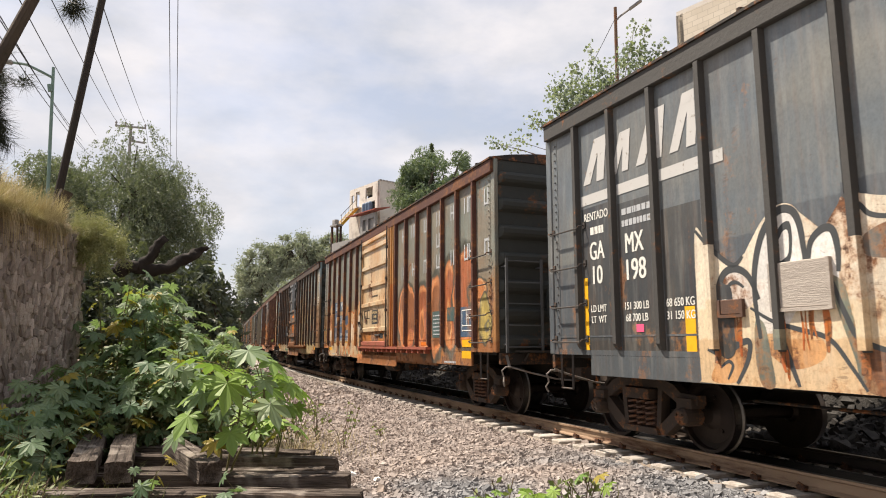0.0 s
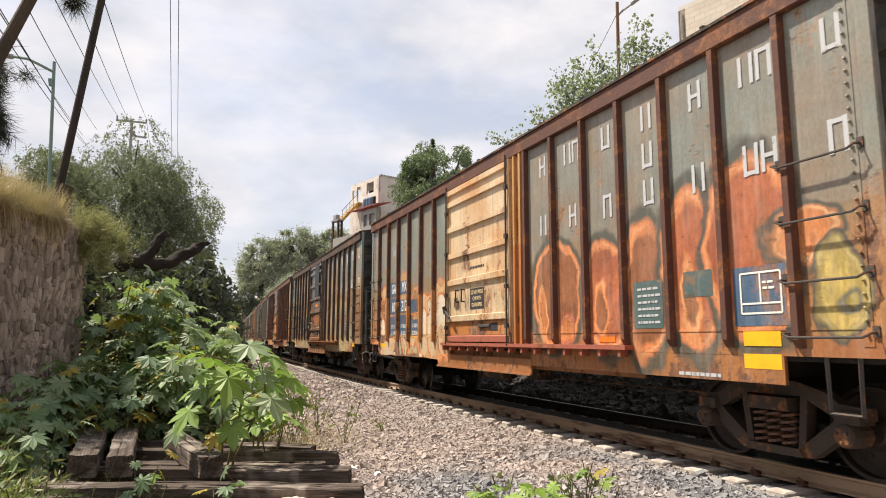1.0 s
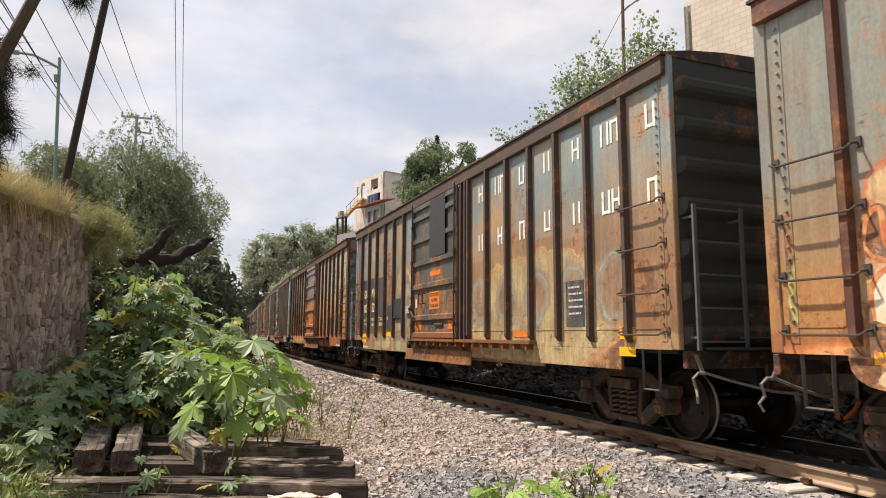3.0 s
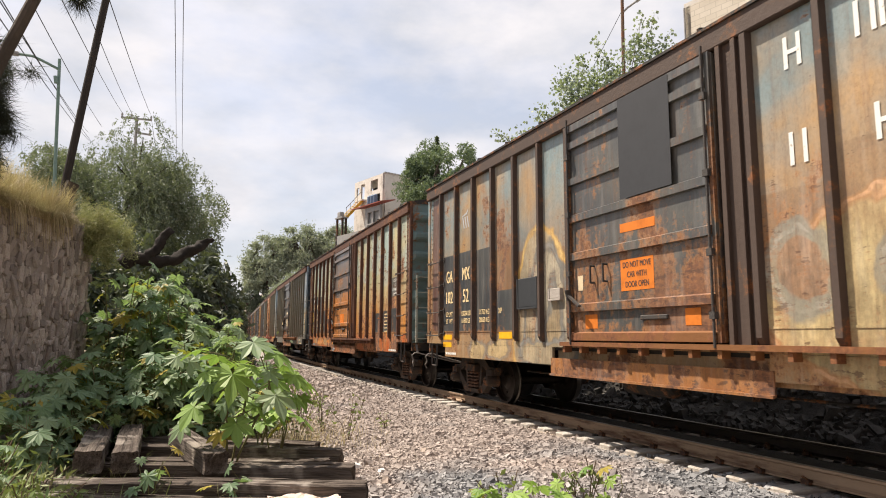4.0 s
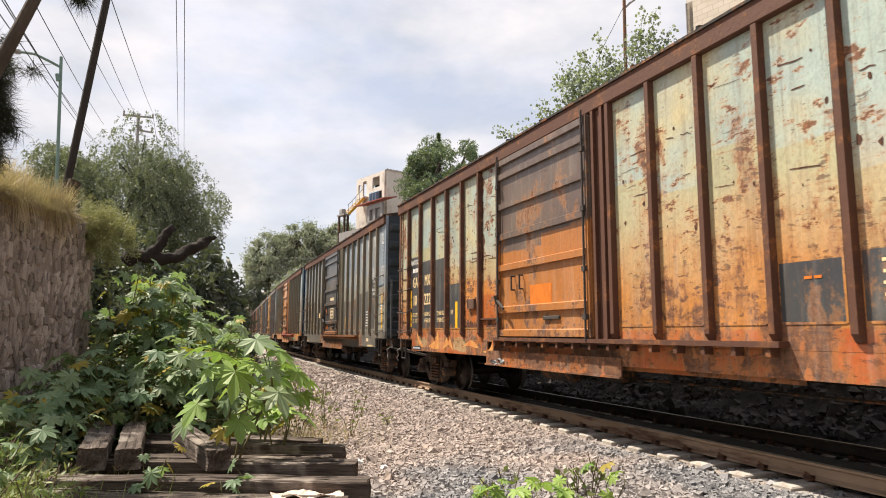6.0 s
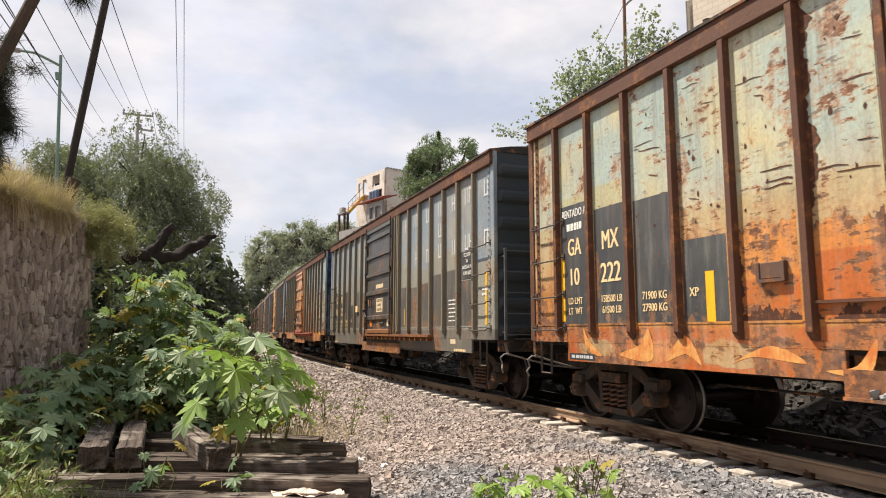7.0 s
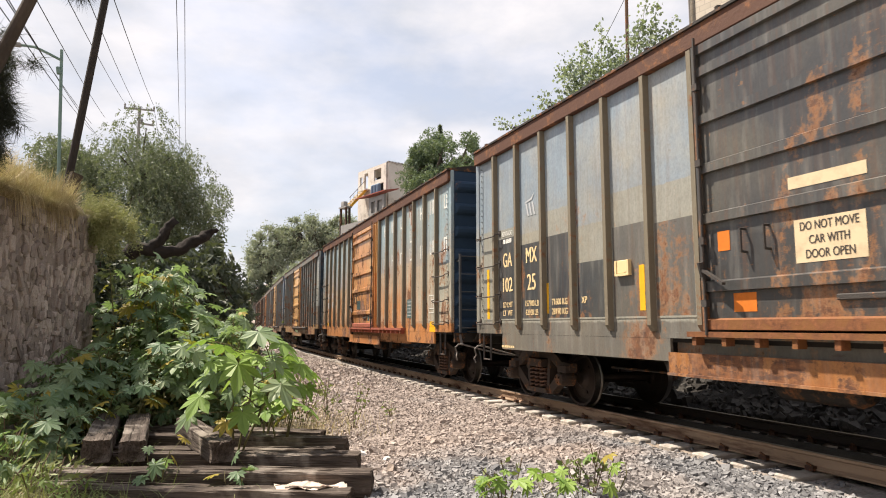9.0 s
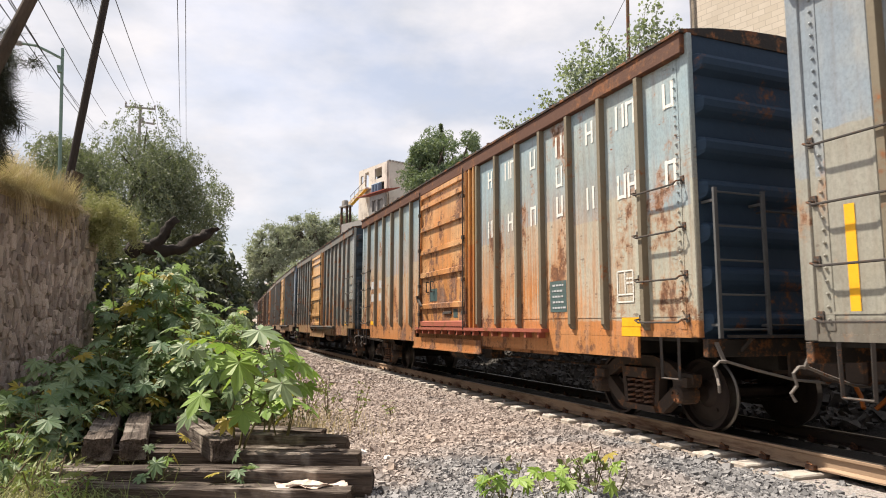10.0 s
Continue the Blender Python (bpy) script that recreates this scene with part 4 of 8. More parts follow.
def plate(parent, v, z, w, h, material, label, name="placard_board"):
    bm = bmesh.new()
    box(bm, SIDE - 0.05, SIDE - 0.012, vy(v) - w / 2, vy(v) + w / 2, z - h / 2, z + h / 2)
    bevelled(bm, 0.008)
    for y in (-w / 2 - 0.02, w / 2 + 0.02):
        box(bm, SIDE - 0.06, SIDE - 0.002, vy(v) + y - 0.02, vy(v) + y + 0.02, z - h / 2 - 0.03, z + h / 2)
    box(bm, SIDE - 0.06, SIDE - 0.002, vy(v) - w / 2, vy(v) + w / 2, z - h / 2 - 0.035, z - h / 2)
    return part(name, bm, material, parent, label)


def door_sign(parent, v, z, w, h, board, ink, text, size=0.1, step=0.16):
    x = SIDE - 0.0885
    bars(parent, [(vy(v), z, w, h)], board, x, "door_sign")
    n = len(text)
    for i, t in enumerate(text):
        letters(parent, t, size / 0.76, vy(v), z + (n - 1) / 2 * step - i * step, ink, x - 0.002, squeeze=0.72)


def door_patch(parent, v, z, w, h, material, name="door_patch", lift=0.0):
    bars(parent, [(vy(v), z, w, h)], material, SIDE - 0.089 - lift, name)


WARN = ("DO NOT MOVE", "CAR WITH", "DOOR OPEN")
M_ORANGEDOOR = car_paint("orange_lower_panel", (0.50, 0.20, 0.06), (0.46, 0.17, 0.05), (0.46, 0.17, 0.05), 0, 0, 0.5, seed=45.0, fading=0.2)
M_ORANGERUST = car_paint("orange_rusted_panel", (0.60, 0.21, 0.045), (0.50, 0.135, 0.03), (0.42, 0.10, 0.025), 2.0, 0.3, 0.62, (0.66, 0.31, 0.08), 0.7, (), 47.0, (), None, 0.085)
M_TARP = plain("grey_sheet", (0.22, 0.23, 0.24), 0.6, wear=0.6)
M_FLAKE = rusty("flaking_rust_brown", (0.075, 0.030, 0.018), 0.25, 7.0, 0.85)
M_MAROON = car_paint("maroon_panel", (0.13, 0.07, 0.055), (0.11, 0.055, 0.045), (0.1, 0.05, 0.04), 2.6, 0, 0.3, (0.20, 0.13, 0.10), 0.5, seed=49.0)
M_INKDARK = worn_ink("black_stencil", (0.05, 0.045, 0.04))
# repaint coats that also stand for dark surroundings mirrored in the panels
M_OVERDARK = car_paint("dark_repaint_reflection", (0.045, 0.052, 0.06), (0.045, 0.052, 0.06), (0.05, 0.05, 0.05), 0, 0, 0.12, seed=31.0, fading=0.08)
M_OVERGREY = car_paint("grey_repaint_reflection", (0.105, 0.105, 0.10), (0.105, 0.105, 0.10), (0.1, 0.1, 0.1), 0, 0, 0.12, seed=33.0, fading=0.1)
M_OVERBLUE = car_paint("blue_overpaint", (0.055, 0.115, 0.20), (0.055, 0.115, 0.20), (0.055, 0.115, 0.20), 0, 0, 0.25, seed=35.0, fading=0.05)
M_OVERTEAL = car_paint("teal_overpaint", (0.07, 0.125, 0.13), (0.07, 0.125, 0.13), (0.07, 0.125, 0.13), 0, 0, 0.2, seed=37.0, fading=0.05)
M_GHOSTWHITE = worn_ink("rubbed_white_paint", (0.48, 0.48, 0.47))
M_FAINTINK = worn_ink("faint_grey_ink", (0.52, 0.53, 0.52))
M_SPRAYCREAM = car_paint("cream_spray", (0.74, 0.66, 0.52), (0.72, 0.60, 0.42), (0.62, 0.45, 0.27), 1.7, 0.4, 0.16, (0.66, 0.60, 0.50), 0.6, seed=51.0)
M_SPRAYWHITE = car_paint("white_spray", (0.76, 0.75, 0.72), (0.74, 0.71, 0.66), (0.72, 0.68, 0.62), 1.9, 0.3, 0.05, (0.45, 0.45, 0.44), 0.6, seed=53.0)
M_SPRAYPEACH = car_paint("peach_spray", (0.66, 0.42, 0.22), (0.62, 0.36, 0.17), (0.60, 0.33, 0.15), 1.3, 0.2, 0.45, (0.62, 0.46, 0.30), 0.6, seed=55.0)
M_SPRAYGREEN = car_paint("grey_green_spray", (0.16, 0.19, 0.155), (0.14, 0.165, 0.14), (0.13, 0.15, 0.13), 1.4, 0.2, 0.3, (0.26, 0.26, 0.2), 0.5, seed=57.0)
M_SLATELINE = plain("slate_spray", (0.055, 0.06, 0.064), 0.6, wear=0.3)
M_GREYINK = worn_ink("grey_faded_ink", (0.42, 0.44, 0.46))
M_BOARD = surface("bare_board", (0.30, 0.27, 0.24), (0.42, 0.38, 0.34), 3, 0.9, 0, 0.4, (1, 0.3, 4))
M_RUBBER = plain("black_patch_sheet", (0.035, 0.037, 0.042), 0.7)
M_PINK = plain("pink_sticker", (0.80, 0.10, 0.22), 0.6)


def swung(pts, steps=7, closed=False):
    """A smooth line through the points."""
    n, out = len(pts), []
    for i in range(n if closed else n - 1):
        p = [Vector(pts[(i + j) % n] if closed else pts[min(max(i + j, 0), n - 1)]) for j in (-1, 0, 1, 2)]
        for q in range(steps):
            t = q / steps
            out.append(0.5 * ((2 * p[1]) + (p[2] - p[0]) * t + (2 * p[0] - 5 * p[1] + 4 * p[2] - p[3]) * t * t + (3 * p[1] - p[0] - 3 * p[2] + p[3]) * t ** 3))
    return out if closed else out + [Vector(pts[-1])]


def worn_spray(name, c, under):
    """A coat of spray paint, thin and rubbed through to the paint under it."""
    k = Nodes(name)
    v = k.coord("Object")
    thin = k.math("ADD", k.noise(v, 3.2, 6, 0.7), k.math("MULTIPLY", k.math("SUBTRACT", k.noise(k.coord("Object", (14, 14, 2)), 1.5, 5, 0.65), 0.5), 0.5))
    col = k.mix(k.ramp(thin, 0.42, 0.62), c, under)
    col = k.mix(k.math("MULTIPLY", k.ramp(k.noise(v, 26, 6, 0.7), 0.5, 0.7), 0.45), col, tuple(0.45 * q for q in c))
    col = k.mix(k.ramp(k.noise(v, 5, 8, 0.72), 0.60, 0.66, 0.0, 0.8), col, (0.16, 0.075, 0.035))
    return k.finish(col, 0.65)


M_SPRAYRED = worn_spray("orange_red_spray", (0.46, 0.13, 0.04), (0.56, 0.30, 0.13))
M_SPRAYMINT = worn_spray("mint_spray", (0.20, 0.31, 0.21), (0.45, 0.36, 0.22))
M_SPRAYGOLD = worn_spray("gold_spray", (0.60, 0.32, 0.10), (0.50, 0.15, 0.04))


def sprayed_fill(parent, pts, layer, material, name="spray_paint"):
    bm = bmesh.new()
    line = swung(pts, 6, True)
    bm.faces.new([bm.verts.new((SIDE - 0.0139 - 0.0004 * layer, vy(p.x), p.y)) for p in line])
    bmesh.ops.triangulate(bm, faces=list(bm.faces))
    return part(name, bm, material, parent)


def sprayed_line(parent, pts, width, layer, material, name="spray_line"):
    """A sprayed line that thins towards its ends."""
    bm = bmesh.new()
    line, rows = swung(pts, 7), []
    for i, p in enumerate(line):
        d = (line[min(i + 1, len(line) - 1)] - line[max(i - 1, 0)]).normalized()
        w = width * (0.55 + 0.45 * math.sin(math.pi * i / (len(line) - 1)))
        rows.append([bm.verts.new((SIDE - 0.0139 - 0.0004 * layer, vy(p.x - d.y * e * w / 2), p.y + d.x * e * w / 2)) for e in (-1, 1)])
    for a, b in zip(rows, rows[1:]):
        bm.faces.new((a[0], a[1], b[1], b[0]))
    return part(name, bm, material, parent)


def painted_rib(parent, v, z0, z1, material):
    """Sprayed colour on the lower part of a rib."""
    w, d = 0.0395, 0.0885
    bm = bmesh.new()
    rows = [[bm.verts.new((SIDE - d * a, vy(v) + y, z)) for a, y in ((0.17, -w - 0.012), (1, -w), (1, w), (0.17, w + 0.012))] for z in (z0, z1)]
    for i in range(3):
        bm.faces.new((rows[0][i], rows[0][i + 1], rows[1][i + 1], rows[1][i]))
    return part("spray_paint", bm, material, parent)


def marks_a(c):
    patch(c, FP[5], 1.25, 3.34, M_OVERDARK); patch(c, FP[4], 1.25, 3.26, M_OVERDARK); patch(c, FP[3], 1.25, 3.02, M_OVERDARK)
    # the faded emblem lettering stands as slanted white shapes over a stripe
    for j, (v, w, h) in enumerate(((14.50, 0.52, 0.64), (13.88, 0.40, 0.56), (13.25, 0.52, 0.66), (12.62, 0.46, 0.68))):
        bm = bmesh.new()
        y, z = vy(v), 3.69
        for k, (a, b) in enumerate(((0.55, 0.02), (-0.10, -0.18))):
            q = ((a, 0), (a - 0.34, 0), (b - 0.45, 1), (b - 0.08, 1))
            bm.faces.new([bm.verts.new((SIDE - 0.006 - 0.0006 * k, y + p * w, z + r * h)) for p, r in q])
        for k, (z0, z1) in ((1, (0.80, 0.98)),):
            bm.faces.new([bm.verts.new((SIDE - 0.0075, y + p * w, z + r * h)) for p, r in ((0.30 - 0.25 * k, z0), (-0.35, z0), (-0.40, z1), (0.22 - 0.25 * k, z1))])
        part("emblem", bm, M_GHOSTWHITE, c)
    for v, w in ((FP[5], PW), (FP[4], PW), (FP[3], PW), (FP[2] + 0.28, 0.2)):
        bars(c, [(vy(v), 3.46, w, 0.15)], M_GHOSTWHITE, SIDE - 0.006, "stripe")
    word(c, "RENTADO", FP[5], 3.19, 0.14, M_WHITE, 0.72)
    lines(c, FP[5] - 0.02, 2.98, 1, M_WHITE, 0.36, 0.11)
    lines(c, FP[4], 3.13, 2, M_GREYINK, 0.58, 0.085, 0.16, 2)
    reporting(c, ("10", "198"), M_WHITE, ("151 300", "68 700"), ("68 650", "31 150"), 2.67, False, 0.35, 0.82, shift=0.10)
    yellow(c, (14.80, 1.785, 0.10, 1.05), (12.66, 1.53, 0.17, 0.53), (10.36, 1.54, 0.2, 0.53))
    bars(c, [(vy(FP[4] - 0.02), 1.56, 0.15, 0.10)], M_PINK, SIDE - 0.0085, "sticker")
    # cream throw-up with slate lines, white and peach fills
    sprayed_fill(c, ((12.50, 2.66), (12.32, 2.48), (12.14, 2.33), (11.96, 2.20), (11.84, 2.24), (11.71, 2.40), (11.52, 2.62), (11.33, 2.74), (11.16, 2.72), (11.05, 2.58), (10.99, 2.38), (10.90, 2.35), (10.80, 2.44), (10.69, 2.45), (10.60, 2.70), (10.30, 2.64), (9.95, 2.50), (9.80, 2.0), (9.78, 1.0), (9.90, 0.93), (11.33, 0.925), (12.45, 0.93), (12.52, 1.0), (12.53, 1.67)), 0, M_SPRAYCREAM)
    sprayed_fill(c, ((11.64, 1.50), (11.66, 1.85), (11.62, 2.18), (11.50, 2.48), (11.32, 2.65), (11.17, 2.63), (11.09, 2.5), (11.06, 2.2), (11.12, 1.8), (11.35, 1.5)), 1, M_SPRAYWHITE)
    sprayed_fill(c, ((12.20, 1.75), (12.18, 1.95), (12.09, 2.08), (11.94, 2.12), (11.78, 2.03), (11.70, 1.8), (11.9, 1.70)), 1, M_SPRAYWHITE)
    sprayed_fill(c, ((11.00, 2.05), (10.97, 2.30), (10.84, 2.39), (10.74, 2.37), (10.70, 2.2), (10.72, 1.9), (10.9, 1.85)), 1, M_SPRAYWHITE)
    sprayed_fill(c, ((12.36, 0.96), (12.25, 1.17), (12.03, 1.29), (11.83, 1.31), (11.90, 1.09), (12.03, 0.95)), 1, M_SPRAYPEACH)
    sprayed_fill(c, ((11.62, 1.35), (11.40, 1.52), (11.05, 1.46), (10.9, 1.36), (10.95, 1.2), (11.3, 1.12)), 1, M_SPRAYPEACH)
    sprayed_fill(c, ((11.70, 1.58), (11.58, 1.55), (11.52, 1.2), (11.50, 0.94), (11.66, 0.94), (11.72, 1.2)), 2, M_SPRAYGREEN)
    sprayed_fill(c, ((10.80, 1.92), (10.66, 1.9), (10.56, 1.5), (10.30, 1.30), (9.85, 1.2), (9.83, 0.95), (10.50, 0.94), (10.62, 1.25)), 2, M_SPRAYGREEN)
    sprayed_fill(c, ((11.41, 2.14), (11.40, 2.37), (11.30, 2.53), (11.19, 2.55), (11.17, 2.39), (11.20, 2.20), (11.28, 2.10)), 2, M_SLATELINE)
    sprayed_fill(c, ((11.36, 2.18), (11.35, 2.34), (11.28, 2.46), (11.22, 2.47), (11.21, 2.36), (11.24, 2.22)), 3, M_SPRAYWHITE)
    sprayed_fill(c, ((10.42, 2.31), (10.05, 2.40), (10.05, 2.10), (10.41, 2.12)), 2, M_OVERGREY)
    for pts, w in ((((11.64, 1.41), (11.68, 1.82), (11.65, 2.17), (11.52, 2.50), (11.32, 2.68), (11.16, 2.66), (11.08, 2.52), (11.05, 2.27), (11.04, 2.10)), 0.085),
                   (((11.01, 2.10), (10.97, 2.31), (10.84, 2.42), (10.73, 2.40), (10.69, 2.22), (10.70, 2.01)), 0.075),
                   (((12.27, 1.41), (12.22, 1.85), (12.11, 2.10), (11.93, 2.16), (11.75, 2.06), (11.63, 1.81)), 0.085),
                   (((12.09, 1.88), (12.02, 1.99), (11.92, 2.01), (11.82, 1.95)), 0.045), (((12.50, 2.66), (12.24, 2.40), (11.96, 2.20), (11.81, 2.28)), 0.06),
                   (((12.40, 1.30), (12.22, 1.25), (12.05, 1.30), (11.90, 1.37), (11.79, 1.37), (11.83, 1.18), (11.99, 0.94)), 0.07), (((12.22, 1.10), (12.10, 1.17), (12.04, 1.12), (12.12, 0.98)), 0.04),
                   (((11.75, 1.73), (11.47, 1.58), (11.15, 1.49), (10.85, 1.40), (10.65, 1.15), (10.52, 0.95)), 0.05), (((11.38, 1.46), (11.30, 1.19), (11.21, 0.95)), 0.06),
                   (((10.60, 2.70), (10.45, 2.59), (10.33, 2.47), (10.0, 2.40)), 0.05), (((10.78, 1.95), (10.66, 1.6), (10.52, 1.38), (10.1, 1.25)), 0.06)):
        sprayed_line(c, pts, w, 4, M_SLATELINE)
    sprayed_fill(c, ((12.22, 1.28), (12.22, 1.98), (12.08, 2.0), (11.99, 1.9), (11.99, 1.28)), 5, M_OVERDARK, "overpaint")
    letters(c, "XP", 0.15, vy(12.13), 1.78, M_WHITE, SIDE - 0.0175, squeeze=0.8)
    for v, z1, m in ((12.27, 2.46, M_SPRAYCREAM), (11.38, 1.5, M_SPRAYGREEN), (10.49, 2.30, M_SPRAYCREAM), (9.62, 2.3, M_SPRAYCREAM)):
        painted_rib(c, v, 1.30, z1, m)
    r = random.Random(12)
    for v, z, n, spread in ((11.1, 1.70, 9, 0.32), (12.0, 1.66, 3, 0.12), (11.38, 1.30, 3, 0.06), (10.49, 1.30, 3, 0.06), (12.27, 1.30, 3, 0.05)):
        for i in range(n):
            u, drop = v + r.uniform(-spread, spread), r.uniform(0.12, 0.55) if z > 1.5 else r.uniform(0.15, 0.33)
            sprayed_line(c, ((u, z), (u + r.uniform(-0.02, 0.02), z - drop * 0.5), (u + r.uniform(-0.02, 0.02), z - drop)), r.uniform(0.02, 0.06), 6, M_ORANGERUST, "rust_run")
    plate(c, 11.11, 1.93, 0.62, 0.45, M_BOARD, "bare weathered wooden placard board")
    plate(c, 12.0, 1.75, 0.28, 0.16, M_SPRING, "small rusty card holder", "card_holder")


def marks_b(c):
    owner(c, M_GREYINK)
    patch(c, NP[3], 1.5, 2.10, M_OVERTEAL, 0.55); lines(c, NP[3], 2.0, 6, M_GREYINK, 0.4, 0.03, 0.085, 5)
    patch(c, NP[1], 1.5, 2.12, M_OVERBLUE, 0.70); frame_mark(c, NP[1], 1.84, 0.5, 0.42, M_WHITE)
    patch(c, NP[2], 1.85, 2.15, M_OVERTEAL, 0.45)
    yellow(c, (NP[1] + 0.02, 1.37, 0.46, 0.15), (NP[1] + 0.02, 1.14, 0.46, 0.15))
    bars(c, [(vy(NP[4]), 1.36, 0.36, 0.08)], M_ORANGEPATCH, SIDE - 0.006, "reflector")
    lines(c, 2.2, 0.97, 1, M_GREYINK, 0.7, 0.04)
    door_sign(c, 8.0, 2.16, 0.66, 0.42, M_DARKPATCH, M_CREAMINK, WARN, 0.085, 0.125)
    door_patch(c, 9.0, 2.12, 0.2, 0.2, M_SPRING, "card_holder", 0.02); door_patch(c, 9.42, 2.19, 0.12, 0.22, M_PATCHCREAM, "door_label")
    door_patch(c, 9.42, 2.19, 0.03, 0.16, M_INKDARK, "label_mark", 0.002)
    for j in range(9):
        door_patch(c, 7.70 + 0.075 * j, 2.79, 0.055, 0.05, M_INKDARK, "label_mark")
    door_patch(c, 8.03, 1.58, 2.80, 0.27, M_ORANGEDOOR, "lower_panel"); door_patch(c, 7.25, 1.59, 0.3, 0.15, M_DARKPATCH, "door_label", 0.003)
    for i, rows in ((4, ((2.51, 2.92), (2.03, 2.48), (1.46, 1.98))), (3, ((2.55, 2.90), (2.06, 2.40), (1.46, 1.99))), (2, ((2.03, 2.36), (1.46, 1.85)))):
        for z0, z1 in rows:
            patch(c, FP[i], z0, z1, M_OVERBLUE)
    reporting(c, ("10", "212"), M_WHITE, ("157 900", "62 100"), ("71 600", "28 200"), 2.72, False, 0.50, 1.03, 0.18, 4)
    yellow(c, (FP[5] + 0.06, 1.33, 0.50, 0.11), (FP[5] + 0.06, 1.18, 0.50, 0.11), (FP[2], 1.36, 0.64, 0.13))
    emblem(c, FP[4], 3.80, 0.17, M_GREYINK)
    # sprayed letters run over the lower panels and the sill
    P = -23
    sprayed_fill(c, ((14.86, 1.5), (14.86, 2.3), (14.7, 2.52), (14.5, 2.42), (14.34, 2.56), (14.12, 2.4), (14.12, 1.5)), P, M_SPRAYPEACH)
    sprayed_fill(c, ((14.76, 1.50), (14.76, 1.78), (14.62, 1.92), (14.48, 1.84), (14.40, 1.50)), P + 1, M_SPRAYCREAM)
    sprayed_fill(c, ((11.34, 1.48), (11.32, 2.40), (11.15, 2.46), (10.7, 2.38), (10.54, 2.45), (10.54, 1.48)), P, M_SPRAYPEACH)
    sprayed_fill(c, ((11.32, 1.50), (11.31, 1.92), (11.2, 2.05), (11.08, 2.0), (11.02, 1.8), (11.06, 1.50)), P + 1, M_SPRAYCREAM)
    sprayed_fill(c, ((10.95, 1.50), (10.95, 2.15), (10.82, 2.28), (10.64, 2.2), (10.60, 1.5)), P + 1, M_SPRAYCREAM)
    sprayed_fill(c, ((10.42, 1.48), (10.42, 2.6), (10.1, 2.52), (9.72, 2.62), (9.70, 1.48)), P, M_SPRAYPEACH)
    sprayed_fill(c, ((10.36, 1.52), (10.34, 2.2), (10.1, 2.36), (9.85, 2.2), (9.82, 1.55), (10.1, 1.7)), P + 1, M_SPRAYCREAM)
    for pts, w in ((((14.85, 2.05), (14.78, 2.4), (14.66, 2.46), (14.62, 2.15), (14.45, 2.12), (14.40, 2.35), (14.52, 2.44), (14.36, 2.52)), 0.06), (((14.78, 1.50), (14.78, 1.80), (14.62, 1.95), (14.46, 1.86), (14.38, 1.50)), 0.05), (((14.84, 2.18), (14.7, 2.02), (14.5, 2.06)), 0.04),
                   (((12.22, 2.36), (12.05, 2.42), (11.95, 2.60), (11.78, 2.62), (11.62, 2.48), (11.5, 2.5)), 0.09), (((12.2, 2.02), (12.0, 1.97), (11.8, 2.03), (11.7, 1.95), (11.5, 2.0)), 0.05),
                   (((11.34, 2.44), (11.15, 2.47), (10.95, 2.40), (10.6, 2.47)), 0.06), (((11.33, 2.12), (11.2, 2.11), (11.06, 2.05), (11.0, 1.85), (11.04, 1.50)), 0.05), (((11.34, 1.95), (11.335, 1.70), (11.32, 1.49)), 0.03), (((10.97, 1.5), (10.97, 2.16), (10.82, 2.32), (10.62, 2.22), (10.58, 1.5)), 0.05), (((10.39, 1.5), (10.37, 2.22), (10.1, 2.40), (9.82, 2.22), (9.79, 1.5)), 0.06)):
        sprayed_line(c, pts, w, P + 3, M_SPRAYRED)
    sprayed_fill(c, ((14.86, 0.935), (14.86, 1.40), (13.4, 1.41), (11.5, 1.40), (9.75, 1.41), (9.72, 0.935), (11.5, 0.93), (13.4, 0.93)), 0, M_SPRAYPEACH)
    for pts in (((14.72, 0.94), (14.60, 1.16), (14.1, 1.36), (13.55, 1.36), (13.45, 1.2), (13.62, 0.95)), ((12.90, 1.38), (12.82, 1.15), (12.66, 0.97), (12.46, 0.96), (12.45, 1.2), (12.62, 1.36)), ((12.12, 1.36), (12.0, 1.16), (11.84, 1.24), (11.82, 1.38)), ((11.48, 1.30), (11.40, 1.02), (11.2, 0.94), (10.98, 1.05), (11.0, 1.34), (11.25, 1.40)), ((10.85, 1.35), (10.8, 1.0), (10.5, 0.95), (10.35, 1.2), (10.5, 1.38)), ((10.2, 1.38), (10.1, 1.0), (9.85, 0.96), (9.8, 1.3))):
        sprayed_fill(c, pts, 1, M_SPRAYCREAM)
    for pts in (((13.42, 1.36), (13.18, 1.34), (13.2, 0.95), (13.5, 0.94)), ((11.75, 1.02), (11.55, 1.0), (11.45, 0.94), (12.3, 0.94), (12.1, 1.02))):
        sprayed_fill(c, pts, 2, M_SPRAYGREEN)
    for pts in (((13.02, 1.36), (12.95, 1.2), (12.86, 0.97), (12.96, 0.98), (13.08, 1.2)), ((12.28, 0.99), (12.12, 1.12), (11.99, 1.19), (11.97, 1.05), (12.1, 0.98)), ((11.92, 1.05), (11.76, 1.22), (11.68, 1.18), (11.60, 1.04), (11.8, 1.0)), ((10.32, 1.1), (10.25, 1.3), (10.2, 0.98))):
        sprayed_fill(c, pts, 2, M_SPRAYMINT)
